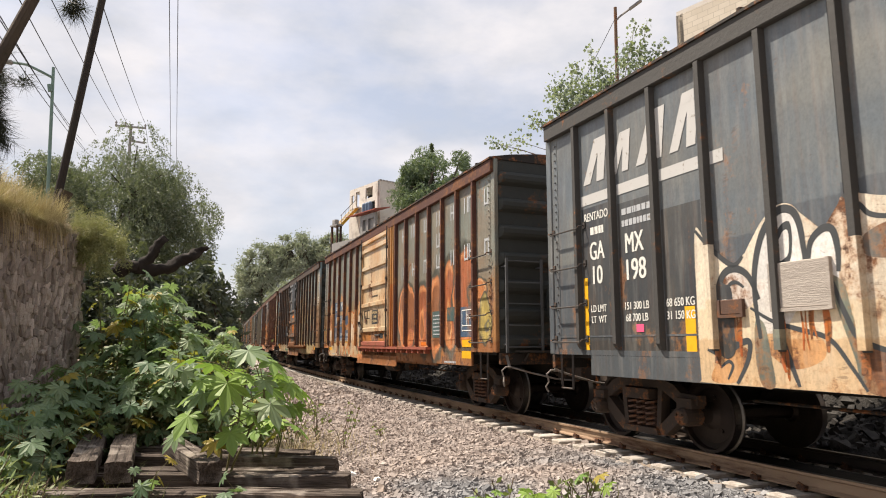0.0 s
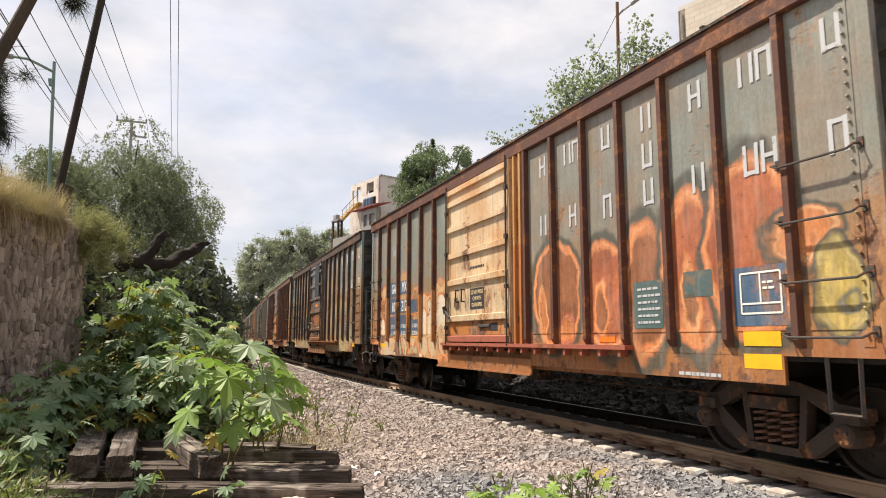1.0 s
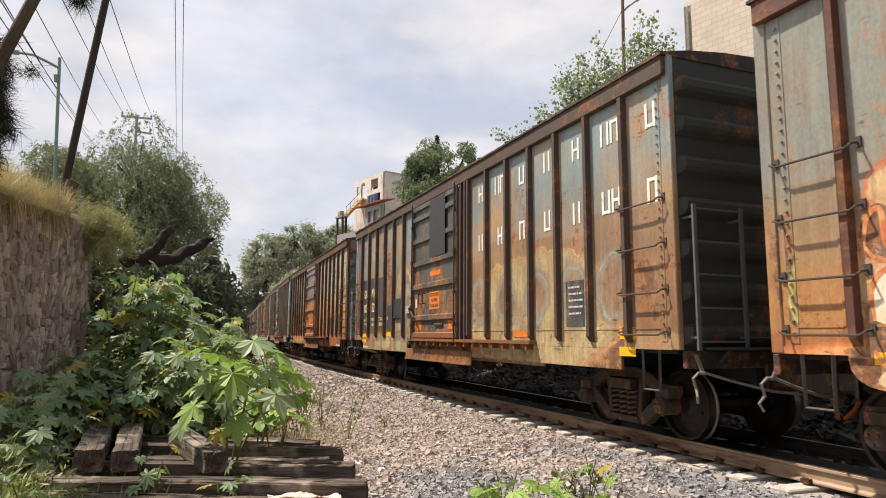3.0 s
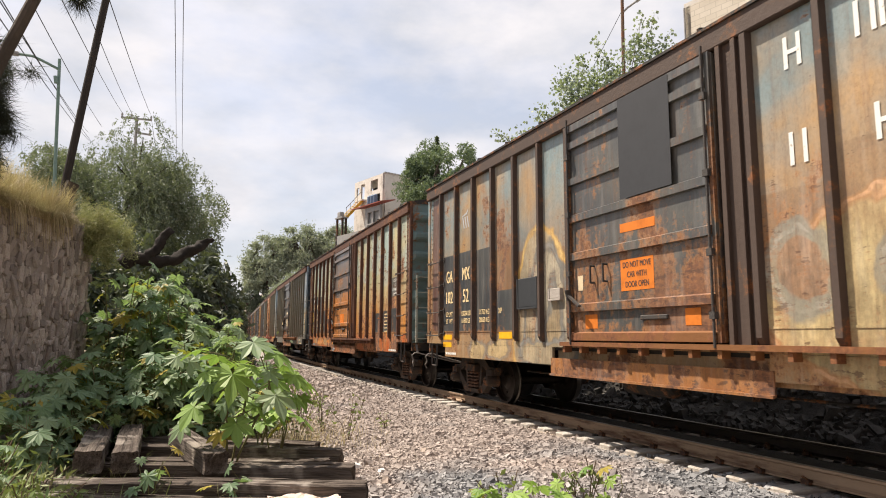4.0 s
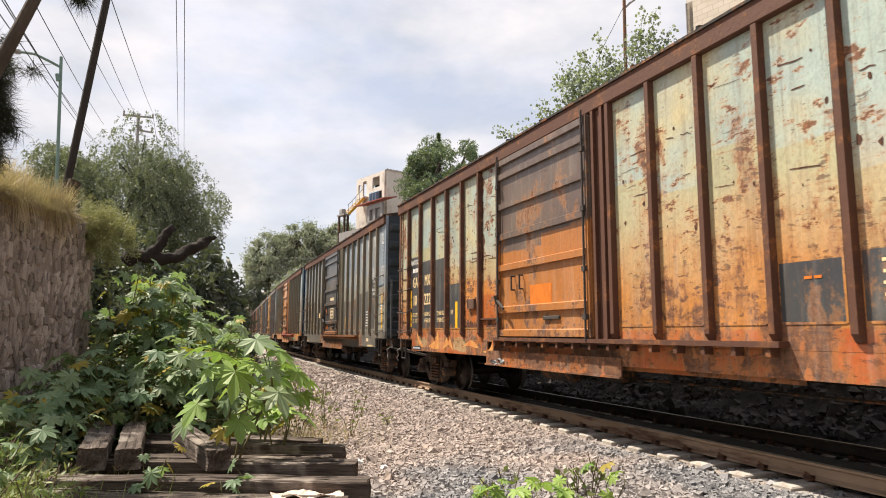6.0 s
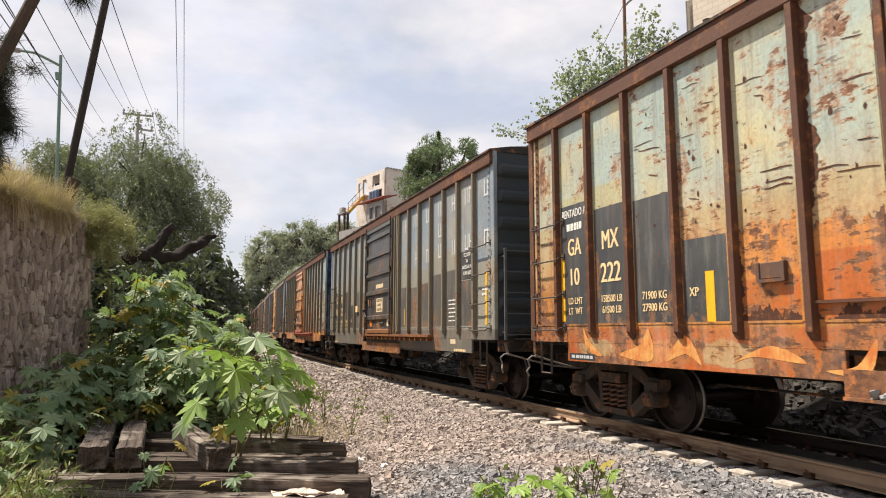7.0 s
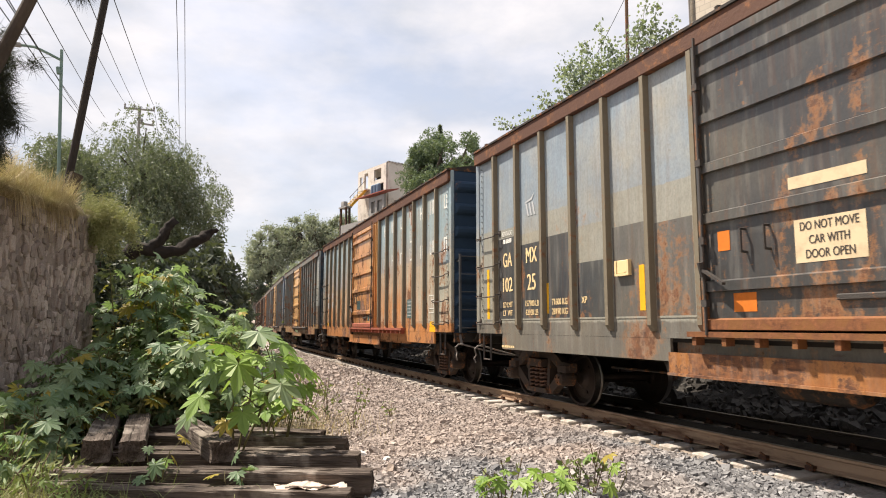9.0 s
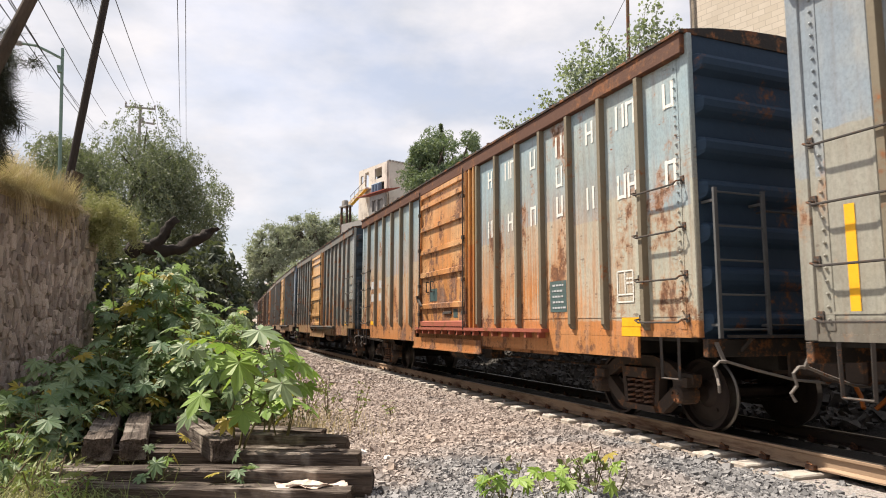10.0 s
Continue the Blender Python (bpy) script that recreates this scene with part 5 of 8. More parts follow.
    for pts, w in ((((14.80, 1.25), (14.68, 1.10), (14.52, 0.95)), 0.05), (((13.50, 1.40), (13.40, 1.22), (13.55, 1.02), (13.60, 0.95)), 0.05), (((12.92, 1.40), (12.84, 1.16), (12.70, 0.97)), 0.06), (((12.48, 0.94), (12.40, 1.15), (12.28, 1.24), (12.14, 1.26), (12.05, 1.10), (11.97, 1.02), (11.90, 1.15), (11.80, 1.27), (11.70, 1.22), (11.60, 1.06), (11.42, 0.95)), 0.085), (((11.50, 1.38), (11.46, 1.15), (11.36, 1.0), (11.15, 0.94)), 0.07), (((10.92, 1.38), (10.86, 1.1), (10.7, 0.96)), 0.06), (((10.3, 1.38), (10.22, 1.1), (10.05, 0.96)), 0.06)):
        sprayed_line(c, pts, w, 4, M_SPRAYRED)
    for v, z1 in ((14.05, 2.5), (13.16, 2.35), (12.27, 2.2), (11.38, 2.45), (10.49, 2.5)):
        painted_rib(c, v, 1.30, z1, M_ORANGEDOOR)
    sill_plate(c, 13.95)
    for v, w in ((13.45, 0.14), (11.4, 0.2)):
        bars(c, [(vy(v), 0.97, w, 0.075)], M_PATCHCREAM, SIDE - 0.0162, "sill_label")


def marks_c(c):
    owner(c, M_WHITE, (True, True), False)
    yellow(c, (NP[0] + 0.5, 1.40, 0.34, 0.16), (NP[0] + 0.5, 1.16, 0.34, 0.12))
    bars(c, [(vy(NP[4]), 1.40, 0.5, 0.13)], M_ORANGEPATCH, SIDE - 0.006, "reflector")
    patch(c, NP[2], 1.5, 2.2, M_OVERDARK, 0.5); lines(c, NP[2], 2.1, 5, M_GREYINK, 0.35, 0.03, 0.1, 8)
    door_patch(c, 7.7, 3.9, 1.0, 1.4, M_RUBBER, "rubber_sheet", 0.052)
    door_sign(c, 7.97, 2.18, 0.66, 0.42, M_ORANGEPATCH, M_INKDARK, WARN, 0.085, 0.13)
    door_patch(c, 7.94, 2.82, 0.7, 0.12, M_ORANGEPATCH); door_patch(c, 9.25, 2.15, 0.13, 0.22, M_PATCHCREAM); door_patch(c, 9.0, 1.58, 0.3, 0.2, M_ORANGEPATCH); door_patch(c, 7.0, 1.6, 0.25, 0.2, M_ORANGEPATCH)
    for i in (5, 4, 3):
        patch(c, FP[i], 1.47, 3.15 - 0.04 * (i == 3), M_OVERDARK)
    patch(c, FP[2], 1.47, 2.22, M_OVERDARK); patch(c, FP[6] - 0.02, 1.478, 4.58, M_MAROON, 0.56)
    reporting(c, ("102", "52"), M_CREAMINK, ("158200", "61800"), ("71750", "28050"), 2.66)
    yellow(c, (FP[5] + 0.10, 1.345, 0.48, 0.11), (FP[5] + 0.10, 1.18, 0.48, 0.11), (FP[2], 1.39, 0.52, 0.13))
    emblem(c, FP[4], 3.82, 0.19, M_GREYINK)
    plate(c, FP[1], 2.12, 0.62, 0.5, M_DARKPATCH, "dark placard board in a frame"); plate(c, FP[0], 2.05, 0.28, 0.16, M_BOARD, "small grey wooden card holder", "card_holder")
    lines(c, FP[5] - 0.1, 0.99, 1, M_WHITE, 0.6, 0.05)


def marks_d(c):
    for i in (1, 2, 3):
        patch(c, NP[i], 1.47, 2.18 - 0.04 * i, M_OVERDARK)
    patch(c, NP[1], 2.48, 3.02, M_OVERGREY)
    for i, t in enumerate(("EXCLUSIVO", "SAL", "INDUSTRIAL NO", "COMESTIBLE")):
        word(c, t, NP[1], 2.93 - 0.13 * i, 0.09, M_WHITE, 0.62)
    lines(c, NP[2], 2.0, 6, M_CREAMINK, 0.4, 0.03, 0.1, 4); lines(c, NP[3], 1.9, 1, M_ORANGEPATCH, 0.2, 0.03)
    yellow(c, (NP[1] - 0.33, 2.05, 0.08, 1.05))
    lines(c, 1.5, 0.97, 1, M_WHITE, 0.75, 0.05)
    for i, top in ((5, 3.32), (4, 3.14), (3, 3.10), (2, 2.45)):
        patch(c, FP[i], 1.47, top, M_OVERDARK)
    reporting(c, ("10", "222"), M_CREAMINK, ("158500", "61500"), ("71900", "27900"), 2.64)
    word(c, "RENTADO A", FP[5], 3.18, 0.14, M_WHITE, 0.66); lines(c, FP[5], 2.97, 1, M_WHITE, 0.42, 0.11)
    yellow(c, (FP[5] + 0.33, 2.04, 0.09, 1.05), (FP[2] - 0.05, 1.75, 0.13, 0.6))
    door_patch(c, 8.0, 2.0, 0.7, 0.35, M_ORANGEPATCH)
    for i, (v, z1) in enumerate(((FP[0] + 0.03, 2.40), (FP[1] + 0.02, 2.47))):
        ragged(c, v, 1.475, z1, M_ORANGERUST, 0.78, i)
        ragged(c, v, 1.476, 1.56, M_FLAKE, 0.77, i + 7).location.x = -0.001
    flaked(c, 10.45, -1, 2.5, 4.65, 0.11, M_FLAKE, 1); flaked(c, 9.67, 1, 2.4, 4.3, 0.07, M_FLAKE, 2); flaked(c, 10.53, 1, 1.5, 3.1, 0.05, M_FLAKE, 3); flaked(c, 11.34, -1, 1.5, 2.5, 0.06, M_FLAKE, 4)
    r = random.Random(77)
    for i, v in enumerate(list(FP[:4]) + list(NP)):
        for j in range(6 if i < 4 else 3):
            z, w = r.uniform(2.75 if i != 3 else 3.15, 4.35), r.uniform(0.10, 0.42)
            u = v + r.uniform(-0.36, 0.36 - w)
            tilt = r.uniform(-0.02, 0.05)
            sprayed_line(c, ((u, z), (u + w * 0.35, z + tilt * 0.6 + r.uniform(-0.015, 0.015)), (u + w * 0.7, z + tilt * 0.7), (u + w, z + tilt)), r.uniform(0.006, 0.018), -24, M_FLAKE, "crack")
        for j in range(9 if i < 4 else 4):
            z, u, q = r.uniform(2.6, 4.3), v + r.uniform(-0.33, 0.33), r.uniform(0.006, 0.024)
            sprayed_fill(c, [(u + q * r.uniform(0.5, 1.6) * math.cos(a), z + q * r.uniform(0.6, 2.6) * math.sin(a)) for a in (0, 1.05, 2.1, 3.1, 4.2, 5.2)], -23, M_FLAKE, "rust_spot")
    for pts in (((14.3, 1.42), (14.15, 1.22), (13.85, 1.02), (14.2, 1.1)), ((13.45, 1.05), (13.0, 1.2), (12.85, 1.40), (12.8, 1.0)), ((12.55, 1.0), (12.2, 1.1), (11.95, 0.98), (12.2, 1.32)), ((11.5, 1.02), (11.2, 1.1), (10.6, 1.06), (11.0, 1.22)), ((10.4, 1.0), (10.1, 1.06), (9.9, 1.3), (10.0, 0.98))):
        sprayed_fill(c, pts, 1, M_SPRAYGOLD)
    plate(c, FP[1] - 0.02, 1.98, 0.26, 0.17, M_SPRING, "small rusty card holder", "card_holder")
    rails = [(0.37, 2.0, 0.03, 0.72), (-0.37, 2.0, 0.03, 0.72), (0, 1.64, 0.74, 0.03)]
    for dy, z, w, h in rails:
        bm = bmesh.new()
        box(bm, SIDE - 0.05, SIDE - 0.004, vy(FP[0] + 0.03) + dy - w / 2, vy(FP[0] + 0.03) + dy + w / 2, z - h / 2, z + h / 2)
        part("placard_rail", bm, T_RUST, c)
    bm = bmesh.new()
    bmesh.ops.create_grid(bm, x_segments=14, y_segments=9, size=0.5)
    for q in bm.verts:
        a, b = q.co.x, q.co.y
        q.co = Vector((SIDE + 0.05 - 0.10 * noise.noise(Vector((a * 6, b * 6, 1))) - 0.08 * (b < 0), vy(9.72) + a * 0.55, 0.90 + b * 0.24 + 0.05 * noise.noise(Vector((a * 7, b * 5, 4)))))
    bmesh.ops.solidify(bm, geom=list(bm.faces), thickness=0.006)
    part("torn_tarp", bm, M_TARP, c, "crumpled pale grey sheet caught under the sill")
    sill_plate(c, 14.35)


def marks_e(c):
    owner(c, M_FAINTINK)
    # grey lower patches: dark surroundings mirrored in glossy panels, put into colour
    for i, top in ((6, 2.55), (5, 2.5), (4, 2.55), (3, 2.7), (2, 2.72), (1, 2.44)):
        patch(c, NP[i], 1.47, top, M_OVERGREY)
    patch(c, NP[1], 2.46, 3.06, M_OVERDARK)
    for i, t in enumerate(("EXCLUSIVO", "SAL", "INDUSTRIAL NO", "COMESTIBLE")):
        word(c, t, NP[1], 2.98 - 0.13 * i, 0.09, M_WHITE, 0.62)
    lines(c, NP[2], 2.05, 6, M_WHITE, 0.4, 0.03, 0.09, 4); lines(c, NP[0], 2.2, 2, M_WHITE, 0.25, 0.05)
    yellow(c, (NP[0] - 0.08, 2.02, 0.09, 1.06), (NP[4] - 0.3, 1.77, 0.06, 0.5), (NP[6], 1.75, 0.05, 0.45))
    bars(c, [(vy(2.1), 1.14, 0.3, 0.1)], M_PATCHCREAM, SIDE - 0.0145, "label_plate"); lines(c, 1.7, 0.96, 1, M_CREAMINK, 0.7, 0.05)
    door_sign(c, 7.95, 2.16, 0.72, 0.42, M_PATCHCREAM, M_INKDARK, WARN, 0.09, 0.135)
    door_patch(c, 7.95, 2.74, 0.8, 0.12, M_PATCHCREAM)
    door_patch(c, 9.2, 2.28, 0.17, 0.22, M_ORANGEPATCH); door_patch(c, 8.95, 1.6, 0.3, 0.2, M_ORANGEPATCH); door_patch(c, 7.0, 1.62, 0.22, 0.2, M_PATCHCREAM)
    # repaint behind the marks, with mirrored surroundings painted into the upper edge
    for i, top in ((5, 2.98), (4, 2.78), (3, 2.82), (2, 2.3), (1, 2.72), (0, 2.66)):
        patch(c, FP[i], 1.47, top, M_OVERGREY if i < 2 else M_OVERDARK)
    reporting(c, ("102", "25"), M_CREAMINK, ("157900", "62100"), ("71600", "28190"), 2.55)
    word(c, "RENTADO", FP[5], 3.06, 0.10, M_WHITE, 0.7); lines(c, FP[5], 2.92, 1, M_WHITE, 0.34, 0.08)
    emblem(c, FP[4], 3.42, 0.18, M_GREYINK)
    yellow(c, (FP[6] - 0.05, 1.95, 0.10, 1.0), (FP[3] + 0.36, 1.8, 0.06, 0.5), (FP[1] - 0.24, 1.85, 0.11, 0.6))
    plate(c, FP[1] + 0.12, 2.15, 0.22, 0.18, M_CREAMINK, "small cream card holder", "card_holder")
    lines(c, FP[5], 0.97, 1, M_CREAMINK, 0.5, 0.04)


def marks_f(c):
    owner(c, M_WHITE)
    frame_mark(c, NP[1], 1.87, 0.34, 0.42, M_WHITE)
    patch(c, NP[3], 1.55, 2.05, M_OVERTEAL, 0.5); lines(c, NP[3], 1.98, 5, M_GREYINK, 0.35, 0.03, 0.09, 6)
    yellow(c, (NP[1] - 0.1, 1.39, 0.40, 0.125), (NP[1] - 0.1, 1.26, 0.40, 0.12))
    door_patch(c, 8.6, 2.05, 0.5, 0.3, M_TEALPATCH); door_patch(c, 7.2, 1.6, 0.25, 0.2, M_TEALPATCH)
    for v, z in ((FP[5], 2.6), (FP[4], 2.6), (FP[5], 2.2), (FP[4], 2.2)):
        bars(c, [(vy(v), z, 0.34, 0.24)], M_GREYINK, SIDE - 0.006, "faded_mark")
    yellow(c, (FP[5], 1.4, 0.4, 0.12))


def marks_g(c):
    for v, z in ((FP[5], 2.6), (FP[4], 2.6), (FP[5], 2.2), (FP[4], 2.2)):
        bars(c, [(vy(v), z, 0.34, 0.24)], M_GREYINK, SIDE - 0.006, "faded_mark")
    yellow(c, (NP[1], 1.40, 0.4, 0.14), (FP[5], 1.4, 0.4, 0.12))
    patch(c, NP[3], 1.55, 2.05, M_OVERTEAL, 0.5)


M_ORANGESILL = car_paint("orange_sill_paint", (0.34, 0.13, 0.04), (0.34, 0.13, 0.04), (0.30, 0.12, 0.04), 0, 0, 0.8, seed=41.0, fading=0.3)
M_ORANGEPOST = car_paint("orange_post_paint", (0.52, 0.25, 0.07), (0.46, 0.17, 0.045), (0.46, 0.17, 0.045), 3.0, 0, 0.45, seed=43.0, fading=0.3)
T_RUST = rusty("trim_rust", (0.10, 0.046, 0.03), 0.28, 2.0)
T_MAROON = rusty("trim_maroon", (0.10, 0.045, 0.034), 0.35, 2.0)
T_GREY = rusty("trim_grey", (0.16, 0.16, 0.15), 0.35, 2.0)
T_BROWN = rusty("trim_brown", (0.075, 0.052, 0.042), 0.22, 2.0)
T_PALE = rusty("trim_pale", (0.40, 0.42, 0.36), 0.3, 3.0)
T_DARK = rusty("trim_dark", (0.065, 0.064, 0.062), 0.0, 2.0)
T_OCHRE = rusty("trim_ochre", (0.19, 0.165, 0.12), 0.1, 2.0)
T_RED = rusty("trim_red", (0.33, 0.10, 0.065), 0.25, 2.0)
T_ORANGE = rusty("trim_orange", (0.20, 0.085, 0.03), 0.7, 2.0)
ORANGE, SMOKE, ROSE = (0.70, 0.25, 0.09), (0.075, 0.08, 0.065), (0.40, 0.115, 0.05)
PEACH, TAN = (0.62, 0.26, 0.10), (0.50, 0.36, 0.19)


CREAM2, BRN2 = (0.66, 0.48, 0.25), (0.26, 0.105, 0.05)


def letters_run(seed, v0, v1, z0, z1, n, fills, inks):
    """A run of overlapping sprayed letters with lines round them."""
    r = random.Random(seed)
    out = []
    for i in range(n):
        c = r.choice(fills)
        out.append((v0 + (v1 - v0) * ((i * 7) % n + r.uniform(0.2, 0.8)) / n, r.uniform(z0, z1), r.uniform(0.18, 0.42), r.uniform(0.2, 0.55), c, r.choice(inks), r.uniform(0.025, 0.05), None, 0))
    return tuple(out)


SPECS = {
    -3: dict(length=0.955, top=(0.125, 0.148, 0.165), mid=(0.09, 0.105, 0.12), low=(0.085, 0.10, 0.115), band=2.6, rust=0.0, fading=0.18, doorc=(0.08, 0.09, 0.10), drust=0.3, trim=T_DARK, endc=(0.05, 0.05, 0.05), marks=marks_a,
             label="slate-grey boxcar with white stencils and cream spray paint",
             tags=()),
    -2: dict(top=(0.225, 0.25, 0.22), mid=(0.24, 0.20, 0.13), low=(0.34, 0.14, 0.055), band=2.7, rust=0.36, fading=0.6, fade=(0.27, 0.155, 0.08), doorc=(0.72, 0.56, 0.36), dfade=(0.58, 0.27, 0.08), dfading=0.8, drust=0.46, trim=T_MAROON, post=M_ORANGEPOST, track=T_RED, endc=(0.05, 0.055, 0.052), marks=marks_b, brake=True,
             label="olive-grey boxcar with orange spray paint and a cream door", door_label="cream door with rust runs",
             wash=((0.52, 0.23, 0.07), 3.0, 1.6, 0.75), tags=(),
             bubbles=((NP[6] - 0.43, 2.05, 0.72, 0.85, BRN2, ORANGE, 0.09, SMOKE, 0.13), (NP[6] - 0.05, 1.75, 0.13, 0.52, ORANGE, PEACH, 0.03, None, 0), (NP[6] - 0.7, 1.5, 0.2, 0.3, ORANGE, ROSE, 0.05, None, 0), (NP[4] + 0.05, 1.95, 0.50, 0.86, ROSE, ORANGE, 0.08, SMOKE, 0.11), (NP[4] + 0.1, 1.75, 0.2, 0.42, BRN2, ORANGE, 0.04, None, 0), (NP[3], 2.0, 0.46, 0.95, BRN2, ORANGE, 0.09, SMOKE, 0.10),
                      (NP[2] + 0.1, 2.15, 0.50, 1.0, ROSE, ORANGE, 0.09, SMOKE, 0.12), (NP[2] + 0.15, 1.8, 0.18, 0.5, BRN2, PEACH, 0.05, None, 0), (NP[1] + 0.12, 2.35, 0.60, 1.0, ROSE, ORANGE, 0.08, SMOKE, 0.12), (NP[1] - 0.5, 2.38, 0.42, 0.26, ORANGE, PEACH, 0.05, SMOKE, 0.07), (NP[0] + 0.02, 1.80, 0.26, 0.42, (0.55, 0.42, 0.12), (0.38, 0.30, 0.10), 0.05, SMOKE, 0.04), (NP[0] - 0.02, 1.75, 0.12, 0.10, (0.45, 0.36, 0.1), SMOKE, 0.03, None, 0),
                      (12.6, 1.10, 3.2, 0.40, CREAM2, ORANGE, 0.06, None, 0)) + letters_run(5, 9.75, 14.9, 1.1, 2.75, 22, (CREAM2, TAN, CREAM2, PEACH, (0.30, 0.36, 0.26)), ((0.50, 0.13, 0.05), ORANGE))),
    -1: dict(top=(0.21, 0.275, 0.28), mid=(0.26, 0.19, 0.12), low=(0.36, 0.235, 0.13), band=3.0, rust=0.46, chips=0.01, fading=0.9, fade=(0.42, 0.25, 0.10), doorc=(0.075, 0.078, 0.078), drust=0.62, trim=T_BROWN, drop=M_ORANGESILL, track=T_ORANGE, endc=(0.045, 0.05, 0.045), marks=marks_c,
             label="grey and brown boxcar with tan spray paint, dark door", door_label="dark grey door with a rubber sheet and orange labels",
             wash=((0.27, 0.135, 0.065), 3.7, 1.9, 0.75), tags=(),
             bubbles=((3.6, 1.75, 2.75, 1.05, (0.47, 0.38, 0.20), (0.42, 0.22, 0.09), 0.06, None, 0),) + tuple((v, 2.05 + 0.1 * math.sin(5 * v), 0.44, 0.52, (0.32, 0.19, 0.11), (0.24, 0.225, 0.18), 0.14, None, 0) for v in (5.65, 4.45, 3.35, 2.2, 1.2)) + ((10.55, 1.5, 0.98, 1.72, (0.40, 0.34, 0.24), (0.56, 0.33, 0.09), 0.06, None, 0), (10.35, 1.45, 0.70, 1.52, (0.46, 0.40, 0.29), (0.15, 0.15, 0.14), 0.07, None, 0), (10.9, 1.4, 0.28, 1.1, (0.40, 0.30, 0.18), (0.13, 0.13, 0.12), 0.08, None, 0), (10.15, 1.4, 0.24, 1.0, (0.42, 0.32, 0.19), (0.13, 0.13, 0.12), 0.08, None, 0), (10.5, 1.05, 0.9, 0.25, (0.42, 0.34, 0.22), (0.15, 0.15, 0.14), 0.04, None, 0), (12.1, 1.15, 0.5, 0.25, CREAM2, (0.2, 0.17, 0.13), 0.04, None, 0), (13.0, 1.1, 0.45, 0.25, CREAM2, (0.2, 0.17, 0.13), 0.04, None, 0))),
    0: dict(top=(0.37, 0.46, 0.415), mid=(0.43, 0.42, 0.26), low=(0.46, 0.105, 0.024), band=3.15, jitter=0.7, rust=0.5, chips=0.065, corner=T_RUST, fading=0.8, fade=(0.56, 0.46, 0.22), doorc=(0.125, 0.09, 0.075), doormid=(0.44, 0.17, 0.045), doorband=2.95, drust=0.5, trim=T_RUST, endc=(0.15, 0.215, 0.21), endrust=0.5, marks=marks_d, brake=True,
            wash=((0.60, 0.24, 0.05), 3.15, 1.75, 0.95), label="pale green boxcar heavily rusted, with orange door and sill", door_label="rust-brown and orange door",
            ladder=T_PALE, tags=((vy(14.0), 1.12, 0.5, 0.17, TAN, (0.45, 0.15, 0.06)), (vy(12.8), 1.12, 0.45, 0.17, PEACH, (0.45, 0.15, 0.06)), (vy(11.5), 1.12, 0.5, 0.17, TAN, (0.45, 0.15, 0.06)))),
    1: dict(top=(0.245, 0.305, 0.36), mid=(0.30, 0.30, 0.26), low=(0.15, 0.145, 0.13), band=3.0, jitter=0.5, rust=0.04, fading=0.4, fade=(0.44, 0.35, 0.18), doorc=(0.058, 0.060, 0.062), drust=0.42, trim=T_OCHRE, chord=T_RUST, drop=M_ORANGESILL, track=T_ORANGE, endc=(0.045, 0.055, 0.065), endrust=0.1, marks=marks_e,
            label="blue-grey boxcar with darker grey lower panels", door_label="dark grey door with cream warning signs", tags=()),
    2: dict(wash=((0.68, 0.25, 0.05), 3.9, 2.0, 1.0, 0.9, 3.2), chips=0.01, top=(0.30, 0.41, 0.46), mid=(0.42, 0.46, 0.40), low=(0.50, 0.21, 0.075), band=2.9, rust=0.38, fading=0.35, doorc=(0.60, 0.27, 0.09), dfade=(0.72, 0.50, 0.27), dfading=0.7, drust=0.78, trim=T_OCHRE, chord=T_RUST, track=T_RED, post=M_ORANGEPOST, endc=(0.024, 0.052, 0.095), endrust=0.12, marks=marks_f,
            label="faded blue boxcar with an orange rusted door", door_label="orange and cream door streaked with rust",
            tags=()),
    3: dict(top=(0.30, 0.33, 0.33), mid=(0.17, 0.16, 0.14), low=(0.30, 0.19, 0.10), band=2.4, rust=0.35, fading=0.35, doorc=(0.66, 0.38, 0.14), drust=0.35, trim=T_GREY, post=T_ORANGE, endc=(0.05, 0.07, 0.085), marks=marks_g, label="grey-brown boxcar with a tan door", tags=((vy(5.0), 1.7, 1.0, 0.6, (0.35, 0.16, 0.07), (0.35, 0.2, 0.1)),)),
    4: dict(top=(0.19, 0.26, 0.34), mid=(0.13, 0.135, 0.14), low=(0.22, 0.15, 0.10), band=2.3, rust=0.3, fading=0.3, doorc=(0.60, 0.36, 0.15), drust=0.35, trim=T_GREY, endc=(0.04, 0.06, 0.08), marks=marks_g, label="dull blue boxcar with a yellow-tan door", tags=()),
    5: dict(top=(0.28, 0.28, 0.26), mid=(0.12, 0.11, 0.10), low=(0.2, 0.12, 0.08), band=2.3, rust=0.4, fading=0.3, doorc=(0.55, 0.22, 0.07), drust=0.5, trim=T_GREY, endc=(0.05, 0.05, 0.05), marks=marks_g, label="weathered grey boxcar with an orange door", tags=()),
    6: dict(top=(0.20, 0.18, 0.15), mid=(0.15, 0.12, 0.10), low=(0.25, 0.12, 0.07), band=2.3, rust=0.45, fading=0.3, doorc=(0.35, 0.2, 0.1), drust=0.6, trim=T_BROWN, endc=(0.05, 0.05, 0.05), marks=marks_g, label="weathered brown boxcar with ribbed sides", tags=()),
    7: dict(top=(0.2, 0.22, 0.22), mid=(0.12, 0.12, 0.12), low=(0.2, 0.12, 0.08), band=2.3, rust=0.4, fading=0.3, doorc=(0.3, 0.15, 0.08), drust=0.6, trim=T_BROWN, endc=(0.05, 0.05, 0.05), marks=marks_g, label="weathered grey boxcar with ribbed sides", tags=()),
}
